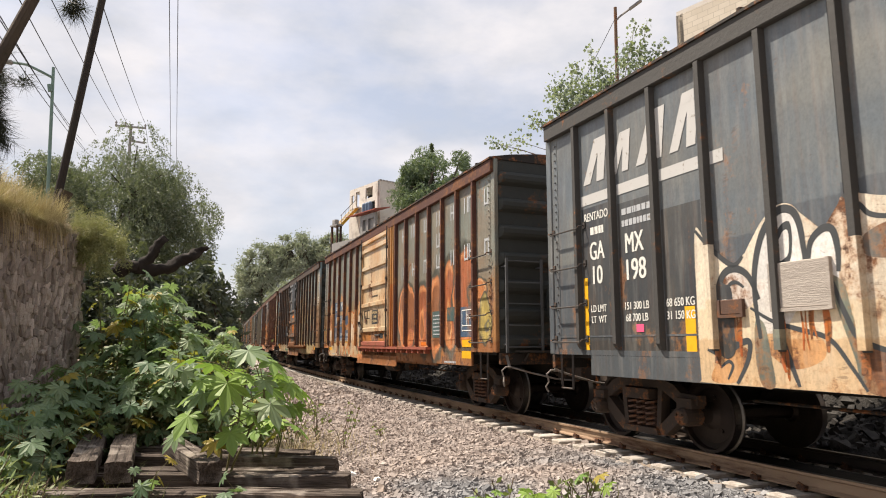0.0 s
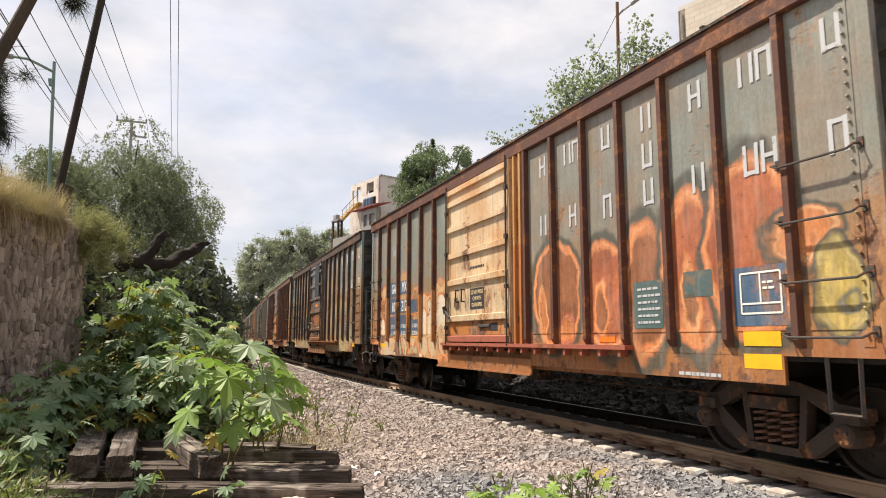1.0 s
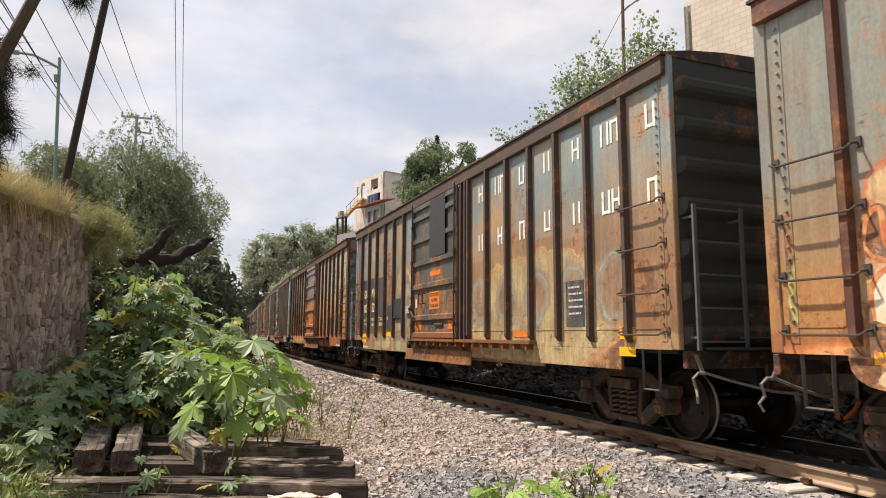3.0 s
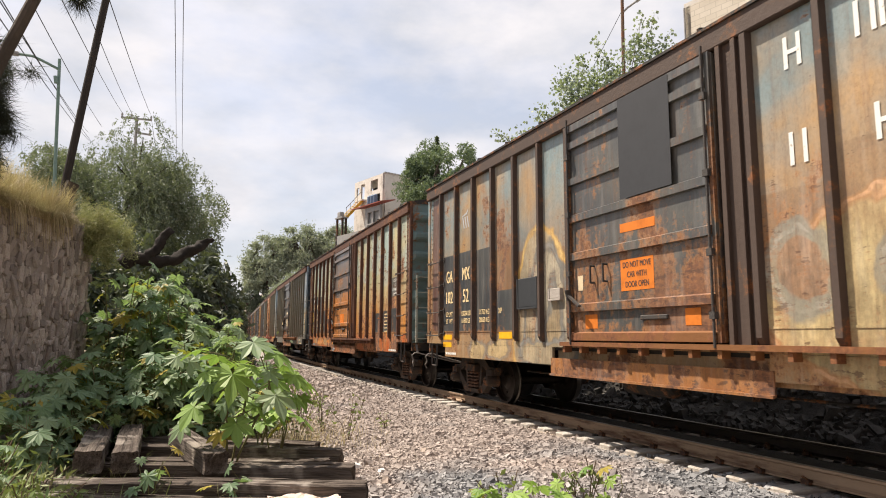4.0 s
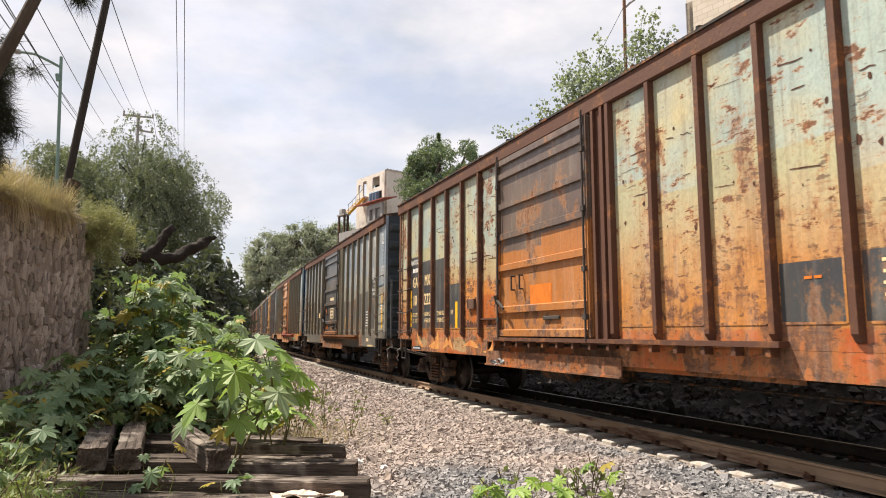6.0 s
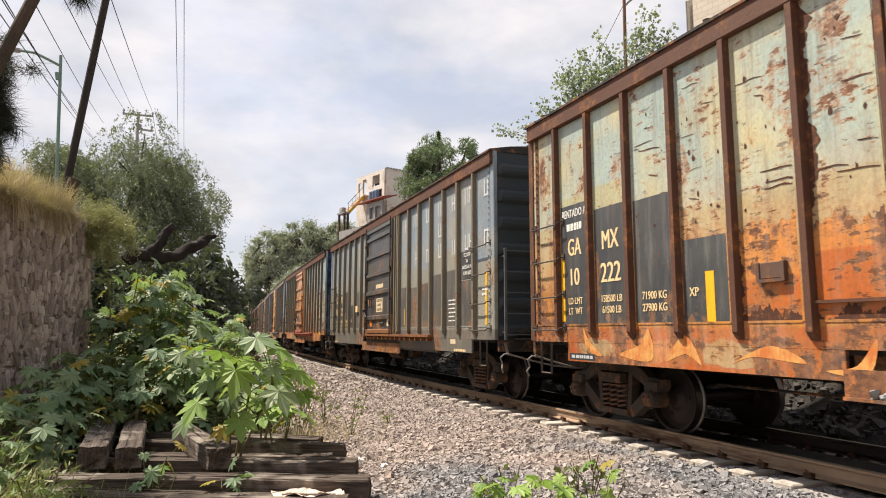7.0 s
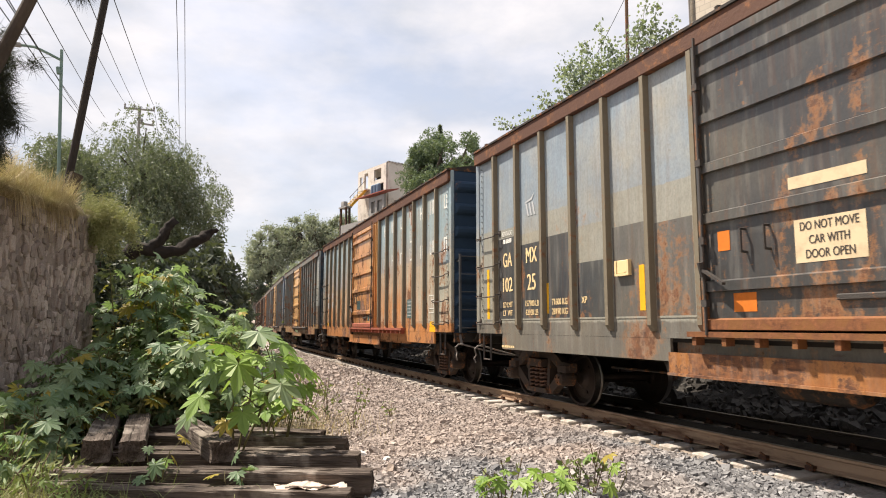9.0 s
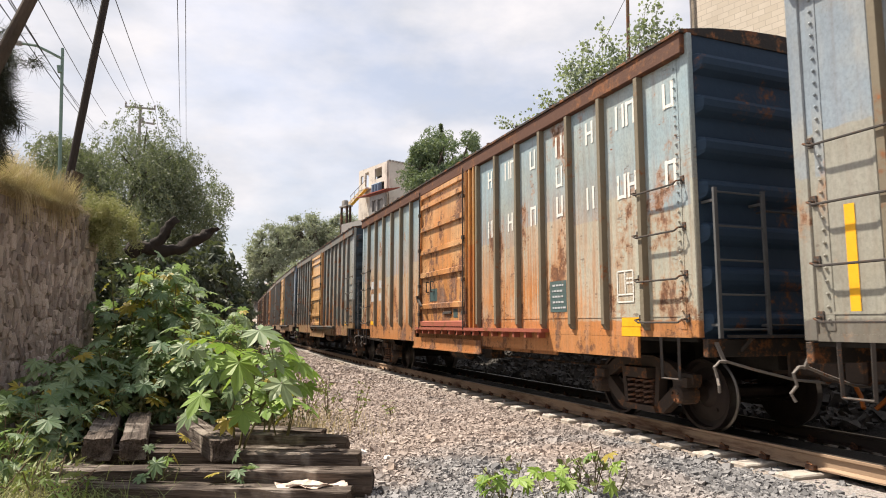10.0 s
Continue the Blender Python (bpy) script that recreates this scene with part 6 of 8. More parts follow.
for k, sp in SPECS.items():
    n = "car_paint_%s" % "abcdefghijkl"[k + 3]
    sp["paint"] = car_paint(n, sp["top"], sp["mid"], sp["low"], sp["band"], sp.get("jitter", 0.45), sp["rust"], sp.get("fade", (0.42, 0.35, 0.20)), sp["fading"], sp["tags"], k + 4.3, sp.get("bubbles", ()), sp.get("wash"), sp.get("chips", 0.0))
    sp["door"] = car_paint(n + "_door", sp["doorc"], sp.get("doormid", tuple(0.85 * q for q in sp["doorc"])), sp.get("doormid", sp["doorc"]), sp.get("doorband", 2.3), 0.3, sp["drust"], sp.get("dfade", (0.42, 0.36, 0.22)), sp.get("dfading", 0.12), seed=k + 9.1)
    # endc is the end's own paint, set darker for shade between cars
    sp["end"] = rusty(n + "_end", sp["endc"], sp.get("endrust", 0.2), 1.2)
    boxcar(k, sp)

# ---- ballast stones ----


def lump():
    v = np.array([(x, y, z) for x in (-1, 1) for y in (-1, 1) for z in (-1, 1)], float) * 0.72
    f = np.array([(0, 1, 3), (0, 3, 2), (4, 6, 7), (4, 7, 5), (0, 4, 5), (0, 5, 1), (2, 3, 7), (2, 7, 6), (0, 2, 6), (0, 6, 4), (1, 5, 7), (1, 7, 3)])
    return v, f


def stones(rng, places, size):
    """Angular stones at the places."""
    iv, fv = lump()
    n = len(places)
    v = iv[None] * rng.uniform(0.70, 1.15, (n, 8, 1))
    v += rng.normal(size=(n, 8, 3)) * 0.13
    v *= rng.uniform(0.75, 1.2, (n, 1, 3)) * (size * rng.lognormal(0, 0.35, n))[:, None, None] * 0.5
    a, b = rng.uniform(0, 6.283, n), rng.uniform(-1.2, 1.2, n)
    ca, sa, cb, sb = np.cos(a), np.sin(a), np.cos(b), np.sin(b)
    z = np.zeros(n)
    r1 = np.stack([ca, -sa, z, sa, ca, z, z, z, z + 1], 1).reshape(n, 3, 3)
    r2 = np.stack([z + 1, z, z, z, cb, -sb, z, sb, cb], 1).reshape(n, 3, 3)
    v = np.einsum("nij,njk,nvk->nvi", r1, r2, v) + np.asarray(places)[:, None]
    f = (fv[None] + 8 * np.arange(n)[:, None, None]).reshape(-1, 3)
    return v.reshape(-1, 3), f


def stone_mat():
    k = Nodes("crushed_stone")
    g = k.n("NewGeometry")
    v = k.coord("Object")
    s = k.n("SeparateXYZ")
    k.t.links.new(v, s.inputs[0])
    tan = k.mix(g.outputs["Random Per Island"], (0.25, 0.208, 0.186), (0.41, 0.352, 0.318))
    blue = k.mix(g.outputs["Random Per Island"], (0.12, 0.123, 0.13), (0.31, 0.31, 0.315))
    fresh = k.math("ADD", k.ramp(k.noise(v, 0.55, 3), 0.40, 0.60, -0.30, 0.25), k.ramp(s.outputs[1], 6.2, 8.6, 0.85, 0.12))
    col = k.mix(k.ramp(fresh, 0.25, 0.75), tan, blue)
    fine = k.noise(v, 60, 4, 0.7)
    col = k.mix(k.math("MULTIPLY", k.ramp(fine, 0.4, 0.75), 0.45), col, (0.10, 0.09, 0.085))
    k.bump(fine, 0.4, 0.006)
    return k.finish(col, 0.92, 0, 0.15)


rng = np.random.default_rng(11)
places, under_car = [], []
for y0, y1, o0, o1, count, size in ((4.2, 9.5, -5.4, -1.27, 40000, 0.042), (9.5, 17, -4.9, -1.27, 31000, 0.040), (17, 45, -4.2, -1.27, 12000, 0.066), (4.5, 26, -1.27, 2.6, 9500, 0.06)):
    for y, o, g in zip(rng.uniform(y0, y1, count), rng.uniform(o0, o1, count), rng.uniform(0, 1, count)):
        edge = (o - o0) / 1.3
        if o < -3 and edge < 1 and g > 0.25 + 0.75 * edge:
            continue
        x, yy, _ = along(y, o)
        if -1.34 < o < 1.34 and abs((y - 9.95 + 0.3) % 0.6 - 0.3) < 0.14:
            continue
        if abs(abs(o) - 0.7545) < 0.11:
            continue
        lift = (-0.16 if abs((y - 9.95 + 0.3) % 0.6 - 0.3) < 0.12 else -0.25 if o < -0.85 else -0.245) if abs(o) < 1.27 else max(ground_z(x, yy), -0.40) + (0.012 if o < -1.5 else -0.02)
        (under_car if o > -0.8 else places).append((x, yy, lift + 0.01 * g, size))
places, under_car = np.array(places), np.array(under_car)
# these stones carry oil and the shade under the cars in their colour
v, f = stones(rng, under_car[:, :3], under_car[:, 3])
tagged(put("oily_ballast", bulk("oily_ballast", v, f), surface("oil_shade_stone", (0.018, 0.016, 0.015), (0.06, 0.054, 0.05), 14, 0.85)), "oil-stained ballast between the rails, coloured for the train's shade", "gravel", kind="stuff")
v, f = stones(rng, places[:, :3], places[:, 3])
ballast = put("ballast", bulk("ballast", v, f), stone_mat())
tagged(ballast, "loose crushed stone ballast in blue-grey and tan", "gravel", kind="stuff")
big = [(2.25, 8.4, 0.11), (2.35, 7.5, 0.16), (3.0, 7.6, 0.10), (2.6, 7.35, 0.12), (3.35, 8.9, 0.13), (2.45, 8.0, 0.10)]
M_PALE = surface("white_rubble", (0.60, 0.58, 0.55), (0.75, 0.73, 0.70), 8, 0.9)
M_ROCK = surface("brown_rubble", (0.30, 0.24, 0.20), (0.42, 0.35, 0.30), 8, 0.9)
for i, (x, y, s) in enumerate(big):
    v, f = stones(rng, np.array([(0, 0, 0)]), np.array([s * 0.95]))
    r = put("rock", bulk("rock", v, f), M_PALE if i in (0, 2, 3, 5) else M_ROCK)
    r.location = (x, y, ground_z(x, y) + s * 0.3)
    tagged(r, "pale broken chunk of rubble on the ballast" if i in (0, 2, 3, 5) else "brown lump of rock on the ballast", "rock", "loose rocks by the sleepers")

# ---- old timber sleepers ----
k = Nodes("weathered_timber")
v = k.coord("Object", (0.5, 7, 7))
g1, g2 = k.noise(v, 2.2, 7, 0.7), k.noise(k.coord("Object", (0.8, 22, 22)), 2.0, 5, 0.6)
col = k.mix(k.ramp(g1, 0.3, 0.7), (0.028, 0.022, 0.018), (0.165, 0.135, 0.115))
col = k.mix(k.math("MULTIPLY", k.ramp(g2, 0.5, 0.7), 0.8), col, (0.018, 0.014, 0.012))
col = k.mix(k.ramp(k.noise(k.coord("Object"), 3, 5), 0.54, 0.74), col, (0.30, 0.265, 0.23))
k.bump(k.math("ADD", g1, g2), 0.9, 0.03)
M_TIMBER = k.finish(col, 0.92, 0, 0.15)


def timber(a, b, width, height, seed, label):
    """An old railway timber from a to b (the middle of its underside)."""
    a, b = Vector(a), Vector(b)
    n, length = 22, (b - a).length
    bm = bmesh.new()
    prof = [(-0.5, 0.04), (-0.47, 0), (0.47, 0), (0.5, 0.04), (0.5, 0.5), (0.5, 0.93), (0.45, 1), (0.15, 1), (0.1, 0.955), (0.05, 1), (-0.2, 1), (-0.24, 0.965), (-0.28, 1), (-0.45, 1), (-0.5, 0.93), (-0.5, 0.5)]
    rows = []
    for i in range(n + 1):
        x = length * i / n
        row = []
        for j, (p, q) in enumerate(prof):
            w = 0.022 * noise.noise(Vector((x * 1.3, j * 0.9, seed))) + 0.012 * noise.noise(Vector((x * 6, j * 3.1, seed)))
            e = 0.06 * noise.noise(Vector((j * 1.7, seed, 3))) if i in (0, n) else 0
            row.append(bm.verts.new((x + e, p * width + w, q * height + w * (q > 0.3))))
        rows.append(row)
    m = len(prof)
    for i in range(n):
        for j in range(m):
            bm.faces.new((rows[i][j], rows[i][(j + 1) % m], rows[i + 1][(j + 1) % m], rows[i + 1][j]))
    bm.faces.new(rows[0]); bm.faces.new(rows[-1][::-1])
    bmesh.ops.recalc_face_normals(bm, faces=list(bm.faces))
    ob = part("timber_sleeper", bm, M_TIMBER)
    d = b - a
    ob.matrix_world = Matrix.Translation(a) @ d.to_track_quat("X", "Z").to_matrix().to_4x4()
    return tagged(ob, label, "sleeper", "discarded timber sleepers")


U, NV = Vector((-0.92, 0.39, 0)), Vector((0.39, 0.92, 0))
for i, (x, y, z, L, w) in enumerate(((1.80, 6.42, -0.33, 3.2, 0.27), (1.88, 7.24, -0.31, 3.0, 0.27), (1.70, 7.74, -0.33, 2.7, 0.22), (1.98, 8.28, -0.31, 2.9, 0.24), (1.82, 8.98, -0.32, 2.6, 0.24), (1.35, 9.45, -0.33, 2.0, 0.22))):
    a = Vector((x, y, z)) + NV * 0.1
    turn = U + NV * (0.05 * math.sin(5 * i))
    timber(a, a + turn * L + Vector((0, 0, 0.01 * i)), w, 0.24, 3.1 * i + 1, "weathered dark timber sleeper lying in a row on the ground")
timber((1.50, 6.66, -0.44), (-1.20, 7.92, -0.40), 0.24, 0.24, 21.0, "split old timber sleeper half sunk into the ground")
timber((1.55, 6.25, -0.44), (-1.25, 7.46, -0.40), 0.27, 0.24, 25.0, "split old timber sleeper half sunk into the ground")
timber((-0.78, 7.85, -0.08), (-0.86, 10.1, -0.07), 0.27, 0.23, 31.0, "grey weathered timber sleeper laid across the row")
timber((-0.43, 7.75, -0.08), (-0.48, 10.0, -0.07), 0.26, 0.22, 35.0, "grey weathered timber sleeper laid across the row")
timber((0.46, 7.35, -0.075), (0.10, 9.3, -0.07), 0.24, 0.22, 39.0, "dark timber sleeper laid across the row, its end splitting")
M_SCRAP = plain("faded_sheet", (0.62, 0.50, 0.42), 0.8)
for i, (x, y, w) in enumerate(((1.15, 6.55, 0.25), (1.35, 6.45, 0.2))):
    bm = bmesh.new()
    bmesh.ops.create_grid(bm, x_segments=8, y_segments=6, size=w)
    for q in bm.verts:
        q.co.z = 0.05 * noise.noise(q.co * 7 + Vector((i, 0, 0)))
        q.co.y *= 0.5
    bmesh.ops.solidify(bm, geom=list(bm.faces), thickness=0.004)
    o = part("plastic_scrap", bm, M_SCRAP)
    o.location = (x, y, -0.19)
    tagged(o, "crumpled pale scrap of sheeting among old sleepers", "litter")

# ---- the stone wall ----
M_MORTAR = surface("wall_mortar", (0.20, 0.165, 0.14), (0.34, 0.285, 0.245), 5, 0.95, 0, 0.6, depth=0.03)
k = Nodes("rubble_stone")
v = k.coord("Object")
info, isle = k.n("ObjectInfo"), k.n("NewGeometry")
col = k.mix(k.math("FRACT", k.math("ADD", info.outputs["Random"], isle.outputs["Random Per Island"])), (0.20, 0.17, 0.155), (0.56, 0.48, 0.43))
g1, g2 = k.noise(v, 7, 6, 0.65), k.noise(v, 40, 4, 0.7)
col = k.mix(k.math("MULTIPLY", k.ramp(g1, 0.4, 0.7), 0.6), col, (0.30, 0.235, 0.20))
col = k.mix(k.math("MULTIPLY", k.ramp(g2, 0.5, 0.75), 0.5), col, (0.05, 0.042, 0.036))
k.bump(k.math("ADD", g1, k.math("MULTIPLY", g2, 0.4)), 0.8, 0.03)
M_STONE = k.finish(col, 0.95, 0, 0.1)
WD = (WALL_B - WALL_A).normalized()
WN = Vector((WD.y, -WD.x, 0))               # out of the wall, to the track
WLEN = (WALL_B - WALL_A).length
bm = bmesh.new()
q = [WALL_A + WD * WALL_S0, WALL_B, WALL_B - WN * 0.7, WALL_A + WD * WALL_S0 - WN * 0.7]
lo, hi = [bm.verts.new((p.x, p.y, -0.6)) for p in q], [bm.verts.new((p.x, p.y, WALL_TOP)) for p in q]
for i in range(4):
    j = (i + 1) % 4
    bm.faces.new((lo[i], lo[j], hi[j], hi[i]))
bm.faces.new(hi); bm.faces.new(lo[::-1])
wall = part("wall_stone", bm, M_MORTAR)
tagged(wall, "rough grey-brown rubble stone retaining wall", "wall", kind="structure")
rng = np.random.default_rng(5)
stone_meshes = []
for i in range(12):
    bm = bmesh.new()
    bmesh.ops.create_icosphere(bm, subdivisions=1, radius=0.5)
    for p in bm.verts:
        c = Vector([math.copysign(abs(t * 2) ** 0.5, t) * 0.5 for t in p.co])
        p.co = c * (1 + 0.5 * noise.noise(c * 3.0 + Vector((i * 5, 0, 0))) + 0.3 * noise.noise(c * 8 + Vector((0, i * 5, 0))))
    stone_meshes.append(done("stone", bm))
flat_v = [np.array([p.co[:] for p in me.vertices]) for me in stone_meshes]
flat_f = np.array([p.vertices[:] for p in stone_meshes[0].polygons])
rest_v, rest_f, count = [], [], 0
z = -0.3
while z < WALL_TOP - 0.05:
    h = rng.uniform(0.11, 0.19)
    s = WALL_S0 - rng.uniform(0, 0.1)
    while s < WLEN - 0.04:
        w = rng.uniform(0.035, 0.12)
        hh = h * rng.uniform(0.5, 2.1)
        p = WALL_A + WD * (s + w / 2) + WN * rng.uniform(-0.035, 0.012)
        m = Matrix.Translation((p.x, p.y, z + h / 2 + rng.normal() * 0.05)) @ Matrix.Rotation(math.atan2(WD.y, WD.x) + rng.normal() * 0.08, 4, "Z") @ Matrix.Rotation(rng.normal() * 0.30, 4, "Y") @ Matrix.Diagonal((w * 1.2, 0.085, hh * 1.1, 1))
        q = int(rng.integers(12))
        if s < WALL_S0 + 1.25:
            put("stone", stone_meshes[q], M_STONE, wall).matrix_basis = m
        else:
            a = np.array(m)
            rest_v.append(flat_v[q] @ a[:3, :3].T + a[:3, 3])
            rest_f.append(flat_f + count)
            count += len(flat_v[q])
        s += w
    z += h
far_stones = put("far_stones", bulk("far_stones", np.concatenate(rest_v), np.concatenate(rest_f)), M_STONE, wall, "small rubble stones packed in mortar")
far_stones["kind"] = "stuff"

# ---- plants ----


def leaf_cloud(rng, centres, size, droop=0.0, aspect=2.0):
    """A small pointed leaf at each centre."""
    n = len(centres)
    a = rng.normal(size=(n, 3)); a[:, 2] -= droop * 2.2
    a /= np.linalg.norm(a, axis=1)[:, None]
    b = np.cross(a, rng.normal(size=(n, 3))); b /= np.linalg.norm(b, axis=1)[:, None]
    s = size * rng.uniform(0.6, 1.4, (n, 1))
    c = np.asarray(centres)
    v = np.stack([c, c + a * s * 0.5 + b * s / aspect * 0.5, c + a * s, c + a * s * 0.5 - b * s / aspect * 0.5], 1).reshape(-1, 3)
    return v, np.arange(4 * n).reshape(n, 4)


def blades(rng, roots, height, lean=0.5, width=0.006, hang=None, reach=None):
    """Grass blades: three-step strips that bend over."""
    n = len(roots)
    h = height * rng.uniform(0.5, 1.3, n)
    an = rng.uniform(0, 6.283, n)
    out = np.stack([np.cos(an), np.sin(an), np.zeros(n)], 1)
    if hang is not None:
        out = out * 0.6 + np.asarray(hang)
    le = lean * rng.uniform(0.3, 1.6, n)
    side = np.stack([-np.sin(an), np.cos(an), np.zeros(n)], 1) * width
    rows = []
    for t in (0, 0.4, 0.75, 1.0):
        up = h * (t - 0.55 * le * t * t)
        c = np.asarray(roots) + out * (h * (le if reach is None else reach) * t)[:, None] * (t if reach is None else 1.0) + np.stack([up * 0, up * 0, up], 1)
        w = side * (1.0 - 0.9 * t)
        rows += [c - w, c + w]
    v = np.stack(rows, 1).reshape(-1, 3)
    base = 8 * np.arange(n)[:, None, None]
    f = (base + np.array([(0, 1, 3, 2), (2, 3, 5, 4), (4, 5, 7, 6)])[None]).reshape(-1, 4)
    return v, f


M_BARK = surface("dark_bark", (0.035, 0.028, 0.022), (0.085, 0.066, 0.05), 4, 0.95, 0, 0.8, (1, 1, 0.3))
M_LEAF_PEPPER = leaf_mat("pepper_tree_leaf", (0.085, 0.112, 0.078), (0.215, 0.24, 0.17), (0.155, 0.18, 0.13))
# darker trees and scrub: shade is put into this leaf colour
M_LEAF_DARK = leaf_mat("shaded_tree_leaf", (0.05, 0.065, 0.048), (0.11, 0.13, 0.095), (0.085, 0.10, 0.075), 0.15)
# far crowns: distance haze is put into this paler leaf colour
M_LEAF_FAR = leaf_mat("hazed_tree_leaf", (0.20, 0.235, 0.18), (0.29, 0.325, 0.235), (0.33, 0.335, 0.25))
M_LEAF_OLIVE = leaf_mat("olive_tree_leaf", (0.22, 0.23, 0.13), (0.34, 0.34, 0.20), (0.31, 0.30, 0.18))
M_LEAF_HILL = leaf_mat("feathery_tree_leaf", (0.085, 0.13, 0.08), (0.165, 0.22, 0.135), (0.13, 0.18, 0.11))
M_LEAF_VINE = leaf_mat("grey_green_leaf", (0.15, 0.20, 0.15), (0.34, 0.39, 0.32), (0.22, 0.27, 0.15), 0.35)
M_LEAF_CYP = leaf_mat("cypress_leaf", (0.03, 0.045, 0.025), (0.05, 0.07, 0.035), (0.04, 0.06, 0.03))
M_SHRUB = leaf_mat("yellow_green_shrub", (0.20, 0.215, 0.095), (0.37, 0.365, 0.18), (0.32, 0.31, 0.15))
M_STRAW = leaf_mat("dry_straw", (0.30, 0.225, 0.13), (0.64, 0.53, 0.36), (0.44, 0.34, 0.20), 0.25)
M_GRASS = leaf_mat("green_grass", (0.105, 0.155, 0.05), (0.20, 0.24, 0.095), (0.30, 0.27, 0.13))
# undergrowth leaf: the shade of plants above it is in the colour
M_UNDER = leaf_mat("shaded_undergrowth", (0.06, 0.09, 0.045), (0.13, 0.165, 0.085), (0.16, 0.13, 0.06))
M_CASTOR_HERB = leaf_mat("herb_leaf", (0.11, 0.18, 0.06), (0.19, 0.27, 0.10), (0.24, 0.27, 0.09))
M_STEM = surface("green_stem", (0.10, 0.11, 0.04), (0.17, 0.14, 0.07), 8, 0.7)
M_TWIG = surface("brown_twig", (0.09, 0.06, 0.04), (0.16, 0.11, 0.075), 8, 0.85)


def tree(base, height, spread, seed, leaf=0.3, count=9000, mat=None, weep=0.0, label="", clumps=26, lean=(0, 0), low=0.3, aspect=2.2, flat=0.75, inner=0.55):
    """A tapered trunk, forking limbs and a crown of leaves in uneven clumps; weep lets the twigs hang."""
    rng = np.random.default_rng(seed)
    t = new("tree")
    t.location = base
    tagged(t, label or "broad leafy green tree beside the railway", "tree")
    bm = bmesh.new()
    fork = Vector((lean[0] * 0.4, lean[1] * 0.4, height * 0.30))
    bar(bm, (0, 0, -0.8), fork, height * 0.055, height * 0.055, 9, 0.8)
    limbs = []
    for i in range(6):
        an = i * 1.05 + rng.uniform(-0.3, 0.3)
        e = Vector((lean[0] + spread * 0.5 * math.cos(an), lean[1] + spread * 0.5 * math.sin(an), height * rng.uniform(0.5, 0.68)))
        mid = fork.lerp(e, 0.5) + Vector((0, 0, height * 0.04))
        bar(bm, fork, mid, height * 0.03, height * 0.03, 7, 0.75); bar(bm, mid, e, height * 0.022, height * 0.022, 6, 0.6)
        limbs.append(e)
    cen = []
    for i in range(clumps):
        an, r = rng.uniform(0, 6.283), spread * math.sqrt(rng.uniform(0.03, 1))
        top = 0.93 * math.sqrt(max(1 - 0.72 * (r / spread) ** 2, 0.05))
        z = height * (low + (top - low) * rng.uniform(0.25, 1.0))
        c = Vector((lean[0] + r * math.cos(an), lean[1] + r * math.sin(an), z))
        cen.append(c)
        near = min(limbs, key=lambda e: (e - c).length)
        bar(bm, near, c, height * 0.012, height * 0.012, 5, 0.3)
    part("trunk", bm, M_BARK, t)
    per = count // clumps
    pts = []
    for c in cen:
        rad = spread * rng.uniform(0.16, 0.34) * (1.0 if weep else 0.85)
        if weep:
            ns = per // 12
            p = rng.normal(size=(ns, 3)); p /= np.linalg.norm(p, axis=1)[:, None]
            p *= rad * rng.uniform(0.3, 1.0, (ns, 1)) ** inner
            drop = weep * rng.uniform(0.3, 1.3, (ns, 1))
            steps = np.linspace(0, 1, 12)[None, :]
            q = np.repeat(p[:, None, :], 12, 1)
            q[:, :, 2] -= drop * steps
            q[:, :, 0] += p[:, 0:1] * 0.25 * steps
            q[:, :, 1] += p[:, 1:2] * 0.25 * steps
            p = q.reshape(-1, 3) + rng.normal(size=(ns * 12, 3)) * leaf * 0.25
        else:
            p = rng.normal(size=(per, 3)); p /= np.linalg.norm(p, axis=1)[:, None]
            p *= rad * np.abs(rng.normal(0.0, 0.75, (per, 1)))
            p[:, 2] *= flat
        pts.append(p + np.array(c))
    v, f = leaf_cloud(rng, np.concatenate(pts), leaf, 0.4 if weep else 0.1, 2.8 if weep else aspect)
    put("crown", bulk("crown", v, f), mat or M_LEAF_FAR, t)
    return t


PEP = "drooping grey-green pepper tree with a rounded crown"
tree((-2.65, 29.0, 2.2), 8.2, 3.8, 3, 0.105, 150000, M_LEAF_PEPPER, 0.42, PEP, 95, low=0.24, inner=0.5)
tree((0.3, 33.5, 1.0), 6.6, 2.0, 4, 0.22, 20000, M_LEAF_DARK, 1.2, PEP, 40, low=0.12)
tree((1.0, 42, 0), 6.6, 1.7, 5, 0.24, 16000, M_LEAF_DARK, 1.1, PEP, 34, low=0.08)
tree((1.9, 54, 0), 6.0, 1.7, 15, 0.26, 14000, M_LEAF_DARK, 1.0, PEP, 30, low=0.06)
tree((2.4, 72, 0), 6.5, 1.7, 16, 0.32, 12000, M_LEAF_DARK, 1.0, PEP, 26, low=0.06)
tree((-5.0, 33, 3.3), 4.9, 2.0, 23, 0.22, 16000, M_LEAF_PEPPER, 0.8, PEP, 26)
tree((-9, 36, 3.5), 5.0, 3.0, 24, 0.24, 14000, M_LEAF_PEPPER, 0.6, PEP, 24)
